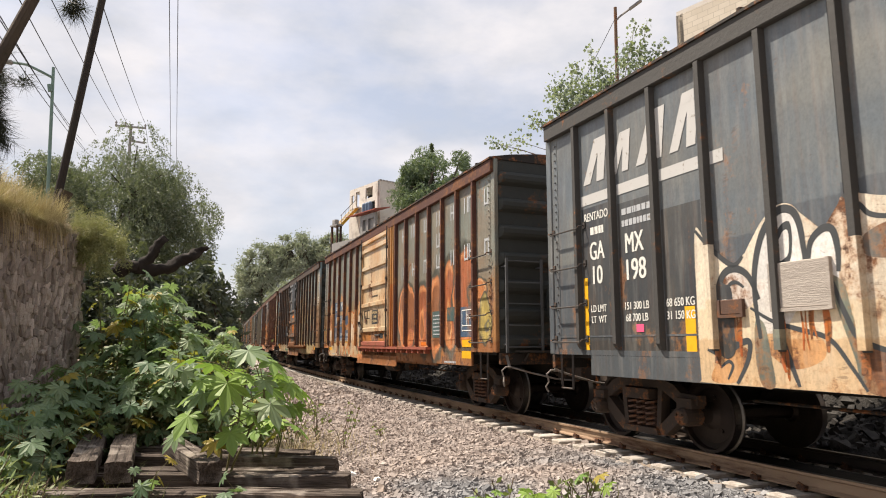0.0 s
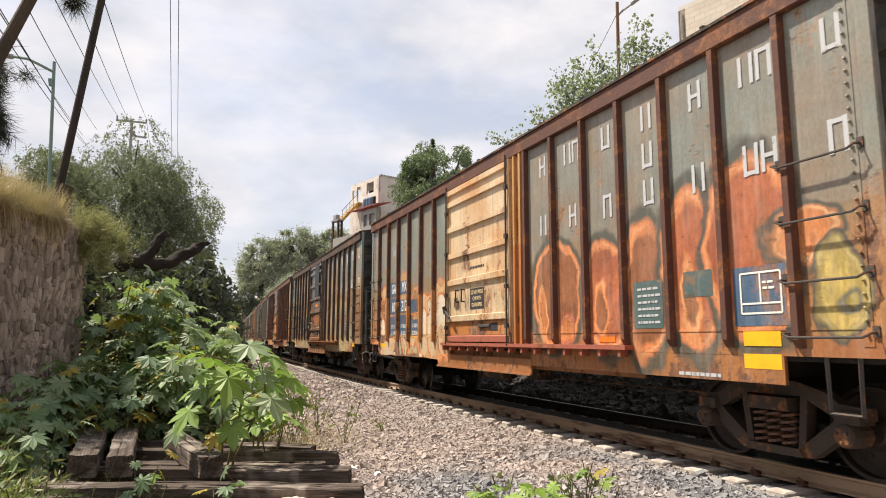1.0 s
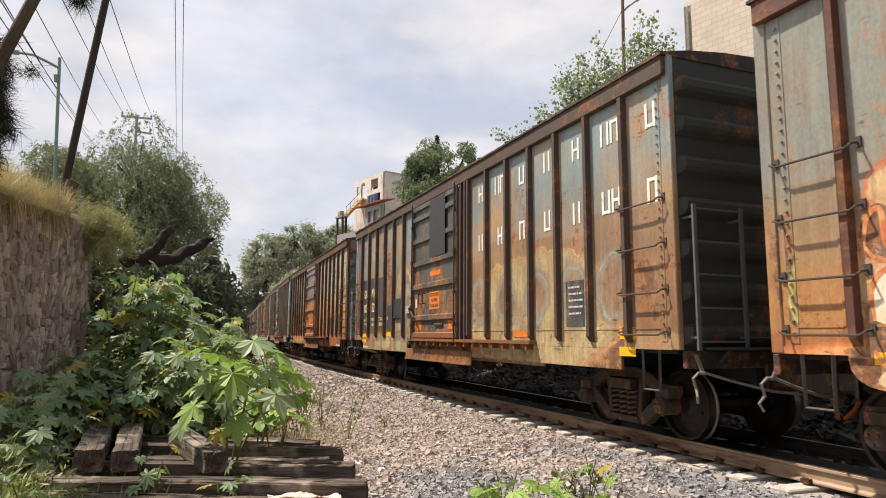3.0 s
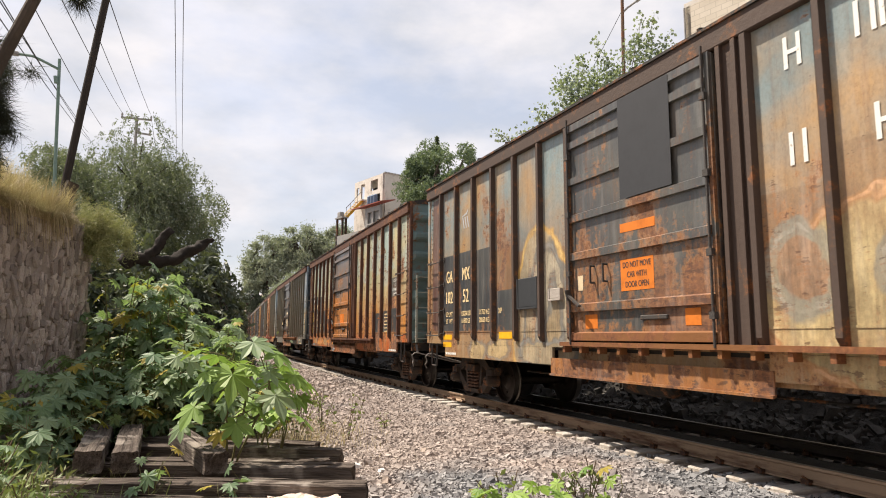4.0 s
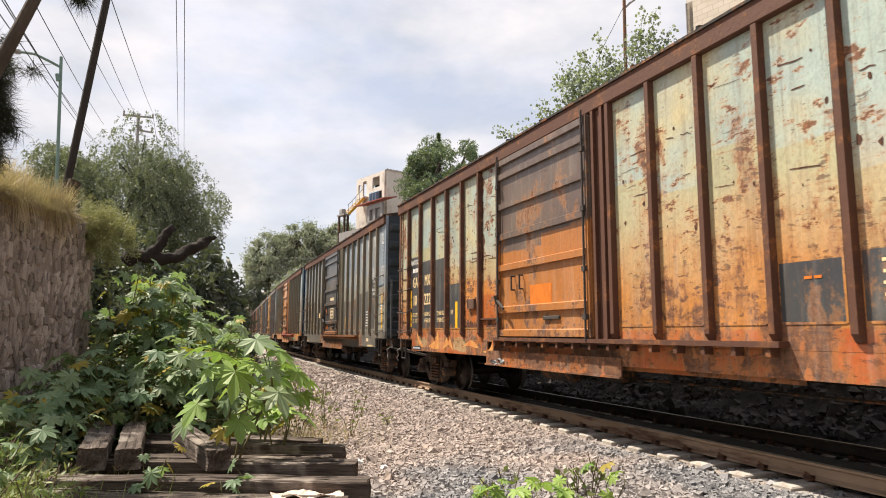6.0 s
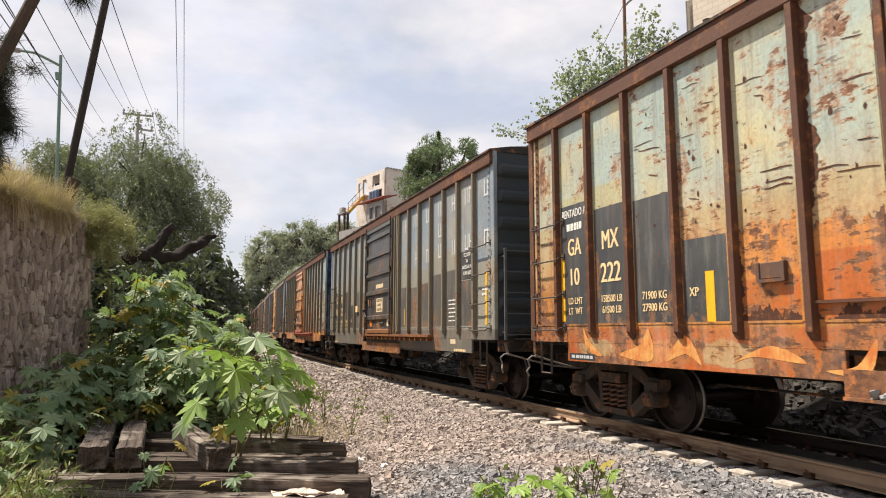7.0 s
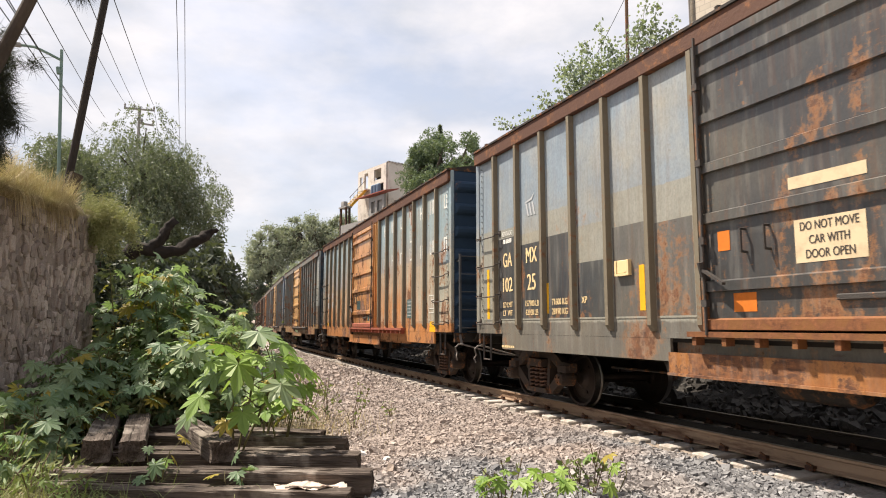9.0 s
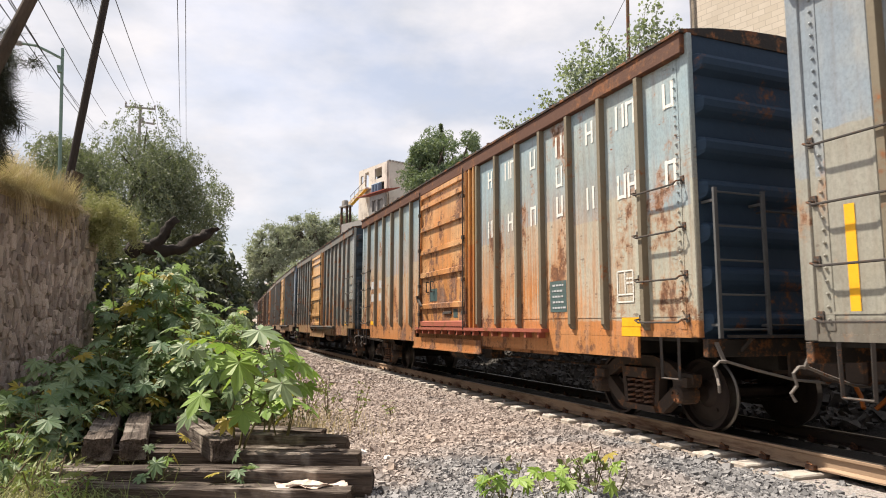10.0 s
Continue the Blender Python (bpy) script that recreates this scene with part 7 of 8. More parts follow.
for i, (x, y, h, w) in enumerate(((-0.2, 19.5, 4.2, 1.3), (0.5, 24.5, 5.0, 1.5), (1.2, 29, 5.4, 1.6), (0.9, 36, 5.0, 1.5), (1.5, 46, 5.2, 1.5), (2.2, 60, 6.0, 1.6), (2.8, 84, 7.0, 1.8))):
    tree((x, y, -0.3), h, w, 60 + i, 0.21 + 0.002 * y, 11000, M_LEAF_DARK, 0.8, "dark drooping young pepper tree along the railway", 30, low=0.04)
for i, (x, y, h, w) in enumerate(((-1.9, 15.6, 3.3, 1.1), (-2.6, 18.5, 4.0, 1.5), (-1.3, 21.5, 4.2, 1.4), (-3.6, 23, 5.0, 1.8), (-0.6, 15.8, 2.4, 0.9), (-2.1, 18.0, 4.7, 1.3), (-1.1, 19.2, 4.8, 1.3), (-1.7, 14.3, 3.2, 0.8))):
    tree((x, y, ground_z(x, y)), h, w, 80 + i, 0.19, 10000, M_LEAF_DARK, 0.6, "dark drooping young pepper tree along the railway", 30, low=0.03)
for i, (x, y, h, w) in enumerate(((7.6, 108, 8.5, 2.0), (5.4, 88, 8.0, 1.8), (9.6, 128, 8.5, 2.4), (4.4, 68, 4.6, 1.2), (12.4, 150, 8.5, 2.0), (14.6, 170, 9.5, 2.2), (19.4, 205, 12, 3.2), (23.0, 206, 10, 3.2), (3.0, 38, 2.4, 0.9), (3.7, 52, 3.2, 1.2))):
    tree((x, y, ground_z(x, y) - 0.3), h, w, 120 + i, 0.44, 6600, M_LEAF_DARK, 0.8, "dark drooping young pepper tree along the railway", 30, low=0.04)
BUSHY = "dense round-topped green tree on the hillside"
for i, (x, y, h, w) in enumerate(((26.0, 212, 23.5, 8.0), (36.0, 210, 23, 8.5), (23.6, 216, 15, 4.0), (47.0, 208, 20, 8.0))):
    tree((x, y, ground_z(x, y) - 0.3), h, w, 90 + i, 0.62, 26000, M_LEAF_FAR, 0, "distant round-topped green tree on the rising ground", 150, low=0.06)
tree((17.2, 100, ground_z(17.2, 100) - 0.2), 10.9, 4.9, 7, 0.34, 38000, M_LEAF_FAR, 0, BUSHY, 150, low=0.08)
tree((22.5, 98, ground_z(22.5, 98) - 0.2), 11.0, 4.6, 9, 0.34, 38000, M_LEAF_OLIVE, 0, BUSHY, 150, low=0.08)
tree((22.9, 56, 9.2), 13.3, 3.7, 8, 0.24, 46000, M_LEAF_HILL, 0.3, "feathery green tree beside a hillside house", 50, low=0.2)
# one dark cypress spire behind them
cyp = new("cypress_tree")
cyp.location = (24.5, 62, 10.7)
tagged(cyp, "dark slender cypress spire behind other trees", "tree")
bm = bmesh.new()
bar(bm, (0, 0, -0.6), (0, 0, 9.5), 0.3, 0.3, 8, 0.3)
part("trunk", bm, M_BARK, cyp)
rng = np.random.default_rng(77)
zz = rng.uniform(1, 11.6, 5000)
rr = 0.30 * np.sqrt(np.clip((11.7 - zz) / 8, 0, 1)) * rng.uniform(0.4, 1, 5000)
aa = rng.uniform(0, 6.283, 5000)
v, f = leaf_cloud(rng, np.stack([rr * np.cos(aa), rr * np.sin(aa), zz], 1), 0.28, -0.8, 3)
put("crown", bulk("crown", v, f), M_LEAF_CYP, cyp)

# dark soil and rock at the bank's foot; train shade put into the colour
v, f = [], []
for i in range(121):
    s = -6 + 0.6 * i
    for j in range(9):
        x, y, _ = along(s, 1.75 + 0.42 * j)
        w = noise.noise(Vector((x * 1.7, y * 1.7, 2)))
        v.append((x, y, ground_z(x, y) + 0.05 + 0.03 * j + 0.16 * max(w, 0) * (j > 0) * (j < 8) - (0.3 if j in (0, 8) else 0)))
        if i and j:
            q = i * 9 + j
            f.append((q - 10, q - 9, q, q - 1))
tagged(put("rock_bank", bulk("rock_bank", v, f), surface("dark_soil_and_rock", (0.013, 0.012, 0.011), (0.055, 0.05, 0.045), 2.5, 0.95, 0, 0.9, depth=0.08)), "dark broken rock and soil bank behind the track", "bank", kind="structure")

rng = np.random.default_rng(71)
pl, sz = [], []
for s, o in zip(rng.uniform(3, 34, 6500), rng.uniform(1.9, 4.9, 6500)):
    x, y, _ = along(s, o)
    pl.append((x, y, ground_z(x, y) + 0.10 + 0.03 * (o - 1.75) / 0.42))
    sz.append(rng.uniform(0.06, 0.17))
# the rubble's colour also holds the darkness behind the passing train
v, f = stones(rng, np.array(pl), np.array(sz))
tagged(put("bank_rubble", bulk("bank_rubble", v, f), surface("shaded_rubble", (0.02, 0.019, 0.018), (0.095, 0.088, 0.08), 5, 0.95)), "rubble on the bank behind the track, coloured for train shade", "rubble", kind="stuff")

# shrubs along the bank behind the train
for i, (s, o, h) in enumerate(((12, 4.2, 1.1), (15, 4.4, 1.0), (19, 4.3, 1.3), (23.5, 4.6, 1.2), (28, 4.4, 1.4), (33, 4.6, 1.3), (9, 4.5, 1.0))):
    x, y, _ = along(s, o)
    rng = np.random.default_rng(200 + i)
    n = 2200
    p = rng.normal(size=(n, 3)) * np.array((0.55, 1.0, 0.35)) + np.array((0, 0, h * 0.4))
    p[:, 2] = np.abs(p[:, 2])
    v, f = leaf_cloud(rng, p, 0.10, 0.0, 2)
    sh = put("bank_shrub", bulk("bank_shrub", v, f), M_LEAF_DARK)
    sh.location = (x, y, ground_z(x, y))
    tagged(sh, "low dark green scrub on the bank behind the track", "shrub", "scrub on the bank")

# the pale-leaved creeper tree on the bank above the cars
creeper = new("creeper_tree")
creeper.location = (11.9, 16.2, 4.5)
tagged(creeper, "sparse climbing tree with small rounded grey-green leaves", "tree")
rng = np.random.default_rng(31)
bm = bmesh.new()
pts = []
bar(bm, (0, 0, -0.6), (0, 0, 3.0), 0.22, 0.22, 7, 0.7)
# sprays: tip, spread, leaves
for tip, wide, n in (((-0.25, 0.05, 4.7), 0.42, 900), ((0.15, -0.25, 4.4), 0.40, 700), ((-0.65, 0.35, 4.5), 0.36, 600), ((-0.95, 0.55, 5.0), 0.20, 170), ((-1.0, 0.6, 4.1), 0.24, 220), ((-1.65, 1.0, 3.95), 0.17, 110), ((-0.5, 0.24, 5.75), 0.11, 50),
                     ((-0.08, -0.07, 6.2), 0.10, 46), ((0.12, -0.2, 5.6), 0.16, 120), ((0.31, -0.36, 5.1), 0.22, 180), ((0.73, -0.7, 5.8), 0.17, 150), ((0.87, -0.8, 6.35), 0.12, 80), ((1.18, -1.07, 6.1), 0.16, 150), ((1.26, -1.14, 6.8), 0.10, 60),
                     ((1.0, -0.93, 6.9), 0.08, 34), ((1.6, -1.45, 6.18), 0.09, 44), ((1.1, -1.0, 5.4), 0.24, 260), ((1.5, -1.3, 5.5), 0.24, 220), ((-2.75, 1.58, 3.18), 0.10, 40), ((-2.98, 1.7, 3.3), 0.05, 14), ((-2.2, 1.3, 3.3), 0.2, 80)):
    a, b = Vector((0.25 * tip[0], 0.25 * tip[1], 2.3)), Vector(tip)
    m = a.lerp(b, 0.55) + Vector((rng.normal() * 0.1, rng.normal() * 0.1, 0.05))
    bar(bm, a, m, 0.035, 0.035, 5, 0.7); bar(bm, m, b, 0.02, 0.02, 5, 0.4)
    for q in range(n):
        t = abs(rng.normal()) * 0.22
        pts.append(b.lerp(m, t) + Vector(rng.normal(size=3)) * wide)
part("trunk", bm, M_TWIG, creeper)
v, f = leaf_cloud(rng, np.array(pts), 0.105, 0.25, 1.2)
put("crown", bulk("crown", v, f), M_LEAF_VINE, creeper)

# dry grass and a shrub on top of the wall
rng = np.random.default_rng(41)
roots = []
for i in range(14000):
    s, b = rng.uniform(WALL_S0, WLEN - 0.62), abs(rng.normal()) * 0.7
    b *= 0.6 + 0.6 * noise.noise(Vector((s * 1.8, 0, 4)))
    p = WALL_A + WD * s - WN * (b - 0.08)
    if (p.x + 1.8) ** 2 + (p.y - 12.0) ** 2 < 0.2:
        continue
    roots.append((p.x, p.y, WALL_TOP - 0.12 + 0.75 * smooth(0.0, 1.2, b)))
tufts = [q for q in roots if noise.noise(Vector((q[0] * 3.1, q[1] * 3.1, 2))) > 0.08]
v, f = blades(rng, roots, 0.34, 1.2, 0.006, WN * 0.25)
v3, f3 = blades(rng, tufts[::2], 0.62, 0.55, 0.005, WN * 0.25)
v, f = np.concatenate([v, v3]), np.concatenate([f, f3 + len(v)])
v2, f2 = blades(rng, [(q[0] + WN.x * 0.12, q[1] + WN.y * 0.12, q[2] + 0.05) for q in roots[::4] if q[2] < WALL_TOP + 0.12 and noise.noise(Vector((q[1] * 2.3, 1, 7))) > -0.05], 0.36, 3.0, 0.005, WN * 0.9, 0.34)
g = put("dry_grass", bulk("dry_grass", np.concatenate([v, v2]), np.concatenate([f, f2 + len(v)])), M_STRAW)
tagged(g, "straw-coloured dry grass hanging over the wall's top", "dry grass", kind="stuff")
p = WALL_B - WD * 0.1 + WN * 0.1
rng = np.random.default_rng(42)
n = 24000
hearts = rng.normal(size=(17, 3)) * np.array((0.21, 0.22, 0.27))
which = rng.integers(17, size=n)
shoot = rng.normal(size=(17, 9, 3)) * np.array((0.10, 0.10, 0.12)) + np.array((0.02, 0, 0.02))
q = hearts[which] + shoot[which, rng.integers(9, size=n)] * rng.uniform(0, 1.6, (n, 1)) + rng.normal(size=(n, 3)) * 0.035
q[:, 2] -= 0.20 * rng.uniform(0, 1, n)
v, f = leaf_cloud(rng, q, 0.07, 0.15, 8)
sh = new("wall_shrub")
put("foliage", bulk("foliage", v, f), M_SHRUB, sh)
bm = bmesh.new()
rod(bm, [(-0.25, 0, -0.3), (-0.05, 0.02, -0.1), (0.05, 0, 0.25)], 0.018)
part("stem", bm, M_TWIG, sh)
sh.location = (p.x + 0.02, p.y - 0.05, WALL_TOP - 0.02)
tagged(sh, "feathery yellow-green shrub growing from the wall's end", "shrub")
# the bank where the wall ends
bm = bmesh.new()
n = 26
rows = []
for i in range(n + 1):
    t = i / n
    base = WALL_B + Vector((-0.10 * t * 16, t * 16, 0)) - WN * 0.15
    row = []
    for j in range(8):
        h = j / 7
        q = base - WN * (1.5 * h * h) + Vector((0, 0, -0.6 + (WALL_TOP + 0.4) * h * (1 - 0.35 * t)))
        q += Vector((noise.noise(q * 0.9), noise.noise(q * 0.9 + Vector((9, 0, 0))), 0)) * 0.25
        row.append(bm.verts.new(q))
    rows.append(row)
for a, b in zip(rows, rows[1:]):
    for j in range(7):
        bm.faces.new((a[j], b[j], b[j + 1], a[j + 1]))
bankside = part("earth_bank", bm, surface("bank_earth", (0.10, 0.075, 0.055), (0.20, 0.155, 0.115), 2.5, 0.95, 0, 0.8, depth=0.06))
tagged(bankside, "steep bank of bare brown earth beyond the wall", "bank", kind="structure")


def castor_leaf(lobes, seed):
    """A star-shaped leaf of pointed lobes, domed and drooping."""
    r = random.Random(seed)
    bm = bmesh.new()
    c = bm.verts.new((0, 0, 0))
    out = []
    for i in range(lobes):
        a = -2.5 + 5.0 * i / (lobes - 1)
        L = (1.0 - 0.38 * abs(a) / 2.5) * r.uniform(0.9, 1.08)
        st = 5.0 / (lobes - 1) / 2
        pts = [(a - st, 0.56 * L), (a - st * 0.92, 0.67 * L), (a - st * 0.70, 0.79 * L), (a - st * 0.56, 0.87 * L), (a - st * 0.36, 0.93 * L), (a - st * 0.22, 1.01 * L), (a, L * 1.13), (a + st * 0.22, 1.0 * L), (a + st * 0.38, 0.94 * L), (a + st * 0.54, 0.86 * L), (a + st * 0.72, 0.80 * L), (a + st * 0.92, 0.67 * L)]
        out += pts
    out.append((2.5 + 0.3, 0.25))
    v = []
    for a, q in out:
        v.append(bm.verts.new((q * math.cos(a) + 0.0, q * math.sin(a), -0.28 * q * q + 0.06 * math.sin(3 * a + seed) * q)))
    for a, b in zip(v, v[1:]):
        bm.faces.new((c, a, b))
    return done("leaf", bm)


CASTOR = [castor_leaf(8, 1), castor_leaf(9, 2), castor_leaf(7, 3)]


def castor_mat(name, a, b, c):
    k = Nodes(name)
    info = k.n("ObjectInfo")
    v = k.coord("Object")
    col = k.mix(info.outputs["Random"], a, b)
    col = k.mix(k.math("MULTIPLY", k.ramp(k.noise(v, 3, 4), 0.45, 0.7), 0.5), col, c)
    s = k.n("SeparateXYZ")
    k.t.links.new(v, s.inputs[0])
    ang = k.math("ARCTAN2", s.outputs[1], s.outputs[0])
    vein = k.math("ABSOLUTE", k.math("SINE", k.math("MULTIPLY", k.math("ADD", ang, 2.5), 4.4)))
    col = k.mix(k.ramp(vein, 0.0, 0.10, 0.35, 0.0), col, (0.30, 0.36, 0.16))
    k.finish(col, 0.5, 0, 0.3)
    tr = k.n("BsdfTranslucent")
    k.t.links.new(k.mix(0.5, col, (0.22, 0.34, 0.03)), tr.inputs[0])
    mx = k.n("MixShader")
    mx.inputs[0].default_value = 0.4
    k.t.links.new(k.bsdf.outputs[0], mx.inputs[1]); k.t.links.new(tr.outputs[0], mx.inputs[2])
    k.t.links.new(mx.outputs[0], k.out.inputs[0])
    return k.m


M_CASTOR = castor_mat("castor_leaf", (0.11, 0.19, 0.10), (0.28, 0.36, 0.20), (0.20, 0.29, 0.21))
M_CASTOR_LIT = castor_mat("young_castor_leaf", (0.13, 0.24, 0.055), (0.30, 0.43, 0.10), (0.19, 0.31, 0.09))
M_CASTOR_OLD = castor_mat("yellowing_castor_leaf", (0.30, 0.24, 0.04), (0.40, 0.30, 0.06), (0.25, 0.22, 0.05))


def castor(x, y, height, leaves, seed, size=0.24, mat=None, spread=0.6, low=True, label="dark green castor bean plant with large star-shaped leaves"):
    r = random.Random(seed)
    z0 = ground_z(x, y)
    plant = new("castor_plant")
    plant.location = (x, y, z0)
    tagged(plant, label, "plant", "castor bean plants")
    bm = bmesh.new()
    stems, thick = [], 0.006 + 0.03 * min(height / 1.6, 1.0)
    for i in range(3):
        a = r.uniform(0, 6.28)
        tip = Vector((math.cos(a) * spread * 0.45, math.sin(a) * spread * 0.45, height * r.uniform(0.75, 0.97)))
        mid = tip * 0.5 + Vector((r.uniform(-0.08, 0.08), r.uniform(-0.08, 0.08), 0.05))
        bar(bm, (0, 0, -0.1), mid, thick, thick, 6, 0.75); bar(bm, mid, tip, thick * 0.74, thick * 0.74, 6, 0.5)
        stems.append((mid, tip))
    spots = []
    for i in range(leaves):
        mid, tip = stems[i % 3]
        t = r.uniform(-0.55 if low else -0.1, 1.0)
        p = mid.lerp(tip, t) if t > 0 else mid * (1 + t)
        a = r.uniform(0, 6.28)
        reach = r.uniform(0.12, 0.38) * (spread / 0.6)
        e = p + Vector((math.cos(a) * reach, math.sin(a) * reach, r.uniform(0.02, 0.16)))
        bar(bm, p, e, thick * 0.32, thick * 0.32, 5, 0.7)
        spots.append((e, a))
    part("stem", bm, M_STEM, plant)
    for e, a in spots:
        q = r.random()
        ob = put("leaf", CASTOR[r.randrange(3)], M_CASTOR_OLD if q < 0.10 else (mat or M_CASTOR), plant)
        s = size * r.uniform(0.6, 1.25)
        ob.matrix_basis = Matrix.Translation(e) @ Matrix.Rotation(a + r.uniform(-0.4, 0.4), 4, "Z") @ Matrix.Rotation(r.uniform(0.05, 0.95), 4, "Y") @ Matrix.Rotation(r.uniform(-0.5, 0.5), 4, "X") @ Matrix.Diagonal((s, s, s, 1))


for i, (x, y, h, n) in enumerate(((-1.64, 9.5, 1.15, 14), (-1.35, 10.0, 1.3, 16), (-1.25, 10.9, 1.55, 20), (-0.95, 12.2, 2.75, 34), (-0.55, 12.6, 2.9, 38), (-0.25, 12.2, 2.75, 34), (0.1, 11.9, 2.35, 30), (0.3, 11.1, 1.95, 26), (0.72, 11.4, 1.9, 26),
                                (-1.55, 9.7, 1.25, 20), (-0.85, 10.6, 1.4, 22), (-0.5, 10.7, 1.6, 24), (-0.1, 10.6, 1.6, 24), (0.3, 10.3, 1.45, 22), (-1.75, 9.0, 1.0, 18), (0.95, 10.6, 1.1, 18), (1.25, 11.4, 1.2, 18), (-0.1, 13.6, 2.9, 30), (0.4, 13.2, 2.5, 26), (0.9, 13.2, 2.0, 22))):
    castor(x, y, h * (1.04 if y > 11.8 else 1.0), int(n * 2.3), 300 + i, 0.18, None, 0.62)
for i, (x, y, h, n) in enumerate(((-1.55, 8.4, 0.8, 18), (-1.25, 8.7, 0.95, 20), (-1.8, 8.0, 0.75, 16), (-0.6, 9.9, 1.15, 24), (-1.0, 9.6, 1.1, 24))):
    castor(x, y, h * 0.85, n, 340 + i, 0.15, None, 0.6)
YOUNG = "bright green young castor bean plant growing among sleepers"


def young_castor(base, stems, leaves, seed, mat):
    """A young plant with few large leaves on long stalks; leaves: stem, place of the leaf's heart, size, heading and tilt in degrees."""
    r = random.Random(seed)
    plant = new("castor_plant")
    plant.location = (base[0], base[1], ground_z(base[0], base[1]))
    tagged(plant, YOUNG, "plant", "castor bean plants")
    origin = Vector(plant.location)
    bm = bmesh.new()
    tips = []
    for tip in stems:
        tip = Vector(tip) - origin
        mid = tip * 0.5 + Vector((r.uniform(-0.05, 0.05), r.uniform(-0.05, 0.05), 0.08))
        rod(bm, [(0, 0, -0.1), mid * 0.5 + Vector((0, 0, 0.03)), mid, tip], 0.013, 6)
        tips.append((mid, tip))
    for i, (x, y, z, size, turn, tilt) in enumerate(leaves):
        mid, tip = tips[i % len(tips)]
        e = Vector((x, y, z)) - origin
        t = min(max((e.z - 0.25 - mid.z) / max(tip.z - mid.z, 0.1), 0.0), 1.0)
        p = mid.lerp(tip, t)
        rod(bm, [p, p.lerp(e, 0.5) + Vector((0, 0, 0.05)), e], 0.006, 5)
        ob = put("leaf", CASTOR[r.randrange(3)], M_CASTOR_OLD if i % 17 == 16 else M_CASTOR if i % 3 == 2 else mat, plant)
        ob.matrix_basis = Matrix.Translation(e) @ Matrix.Rotation(radians(turn), 4, "Z") @ Matrix.Rotation(radians(tilt * (0.9 if i == 0 else 0.62)), 4, "Y") @ Matrix.Rotation(r.uniform(-0.35, 0.35), 4, "X") @ Matrix.Diagonal((size * 1.02, size * 1.02, size * 1.02, 1))
    part("stem", bm, M_STEM, plant)


young_castor((0.62, 8.0), ((0.55, 7.85, 0.95), (0.85, 7.9, 1.1), (1.05, 7.9, 0.75)), (
    (0.60, 7.62, 0.93, 0.33, -95, 48), (0.24, 7.75, 1.20, 0.22, 150, 25), (0.82, 7.72, 1.28, 0.27, -60, 35), (1.08, 7.70, 1.15, 0.27, -30, 48), (1.30, 7.72, 0.90, 0.25, -35, 60), (1.08, 7.66, 0.68, 0.28, -70, 62), (0.22, 7.72, 0.58, 0.26, -130, 55),
    (0.66, 7.60, 0.40, 0.24, -90, 66), (0.36, 7.70, 0.82, 0.22, -140, 50), (0.78, 7.62, 1.02, 0.20, -80, 30), (0.45, 7.9, 1.12, 0.22, 100, 20), (0.95, 8.05, 1.25, 0.22, 60, 25), (1.2, 8.0, 1.0, 0.22, 20, 40), (0.30, 8.0, 0.80, 0.22, 170, 35),
    (0.55, 7.70, 0.62, 0.2, -110, 60), (0.90, 7.85, 0.55, 0.2, -50, 55), (0.50, 7.62, 0.30, 0.17, -100, 70), (0.12, 7.8, 0.38, 0.2, -150, 60), (1.35, 7.9, 0.62, 0.18, -20, 62), (0.7, 8.1, 1.05, 0.2, 90, 30), (1.0, 7.6, 0.95, 0.17, -60, 58), (0.32, 7.6, 0.95, 0.17, -120, 45)), 401, M_CASTOR_LIT)
castor(1.25, 8.7, 1.05, 9, 402, 0.24, M_CASTOR_LIT, 0.55, False, YOUNG)
castor(1.05, 9.0, 1.25, 11, 403, 0.27, M_CASTOR_LIT, 0.6, False, YOUNG)
castor(-0.15, 7.2, 0.55, 7, 404, 0.12, M_CASTOR, 0.3)
castor(0.55, 6.9, 0.30, 6, 405, 0.12, M_CASTOR, 0.25)


def weed(x, y, height, seed, leaves=60, size=0.05, mat=None, label="thin straggly weed with small leaves by the track", wide=0.3, slim=1.7):
    r = np.random.default_rng(seed)
    w = new("weed")
    w.location = (x, y, ground_z(x, y))
    tagged(w, label, "plant", "weeds by the track")
    pts = []
    for i in range(5):
        tip = Vector((r.normal() * wide * 0.5, r.normal() * wide * 0.5, height * r.uniform(0.55, 1.0)))
        mid = tip * 0.5 + Vector((r.normal() * 0.03, r.normal() * 0.03, 0.04))
        bm = bmesh.new()
        rod(bm, [(0, 0, -0.04), mid, tip], 0.0055, 5)
        part("stem", bm, M_TWIG, w)
        for j in range(leaves // 5):
            t = r.uniform(0.15, 1)
            pts.append(np.array(mid.lerp(tip, t) if j % 2 else tip * (t * 0.8 + 0.1)) + r.normal(size=3) * wide * 0.12)
    v, f = leaf_cloud(r, np.array(pts), size, 0.1, slim)
    put("foliage", bulk("foliage", v, f), mat or M_GRASS, w)


for i, (x, y, h, n, s) in enumerate(((1.75, 11.8, 1.1, 90, 0.09), (2.2, 12.2, 1.0, 70, 0.08), (2.45, 11.6, 0.85, 50, 0.07), (2.7, 10.7, 0.75, 40, 0.07), (1.4, 10.9, 0.75, 80, 0.09), (1.9, 10.9, 0.9, 60, 0.08), (3.6, 11.5, 0.3, 40, 0.06), (1.0, 9.9, 0.6, 70, 0.08))):
    weed(x, y, h, 500 + i, n, s)
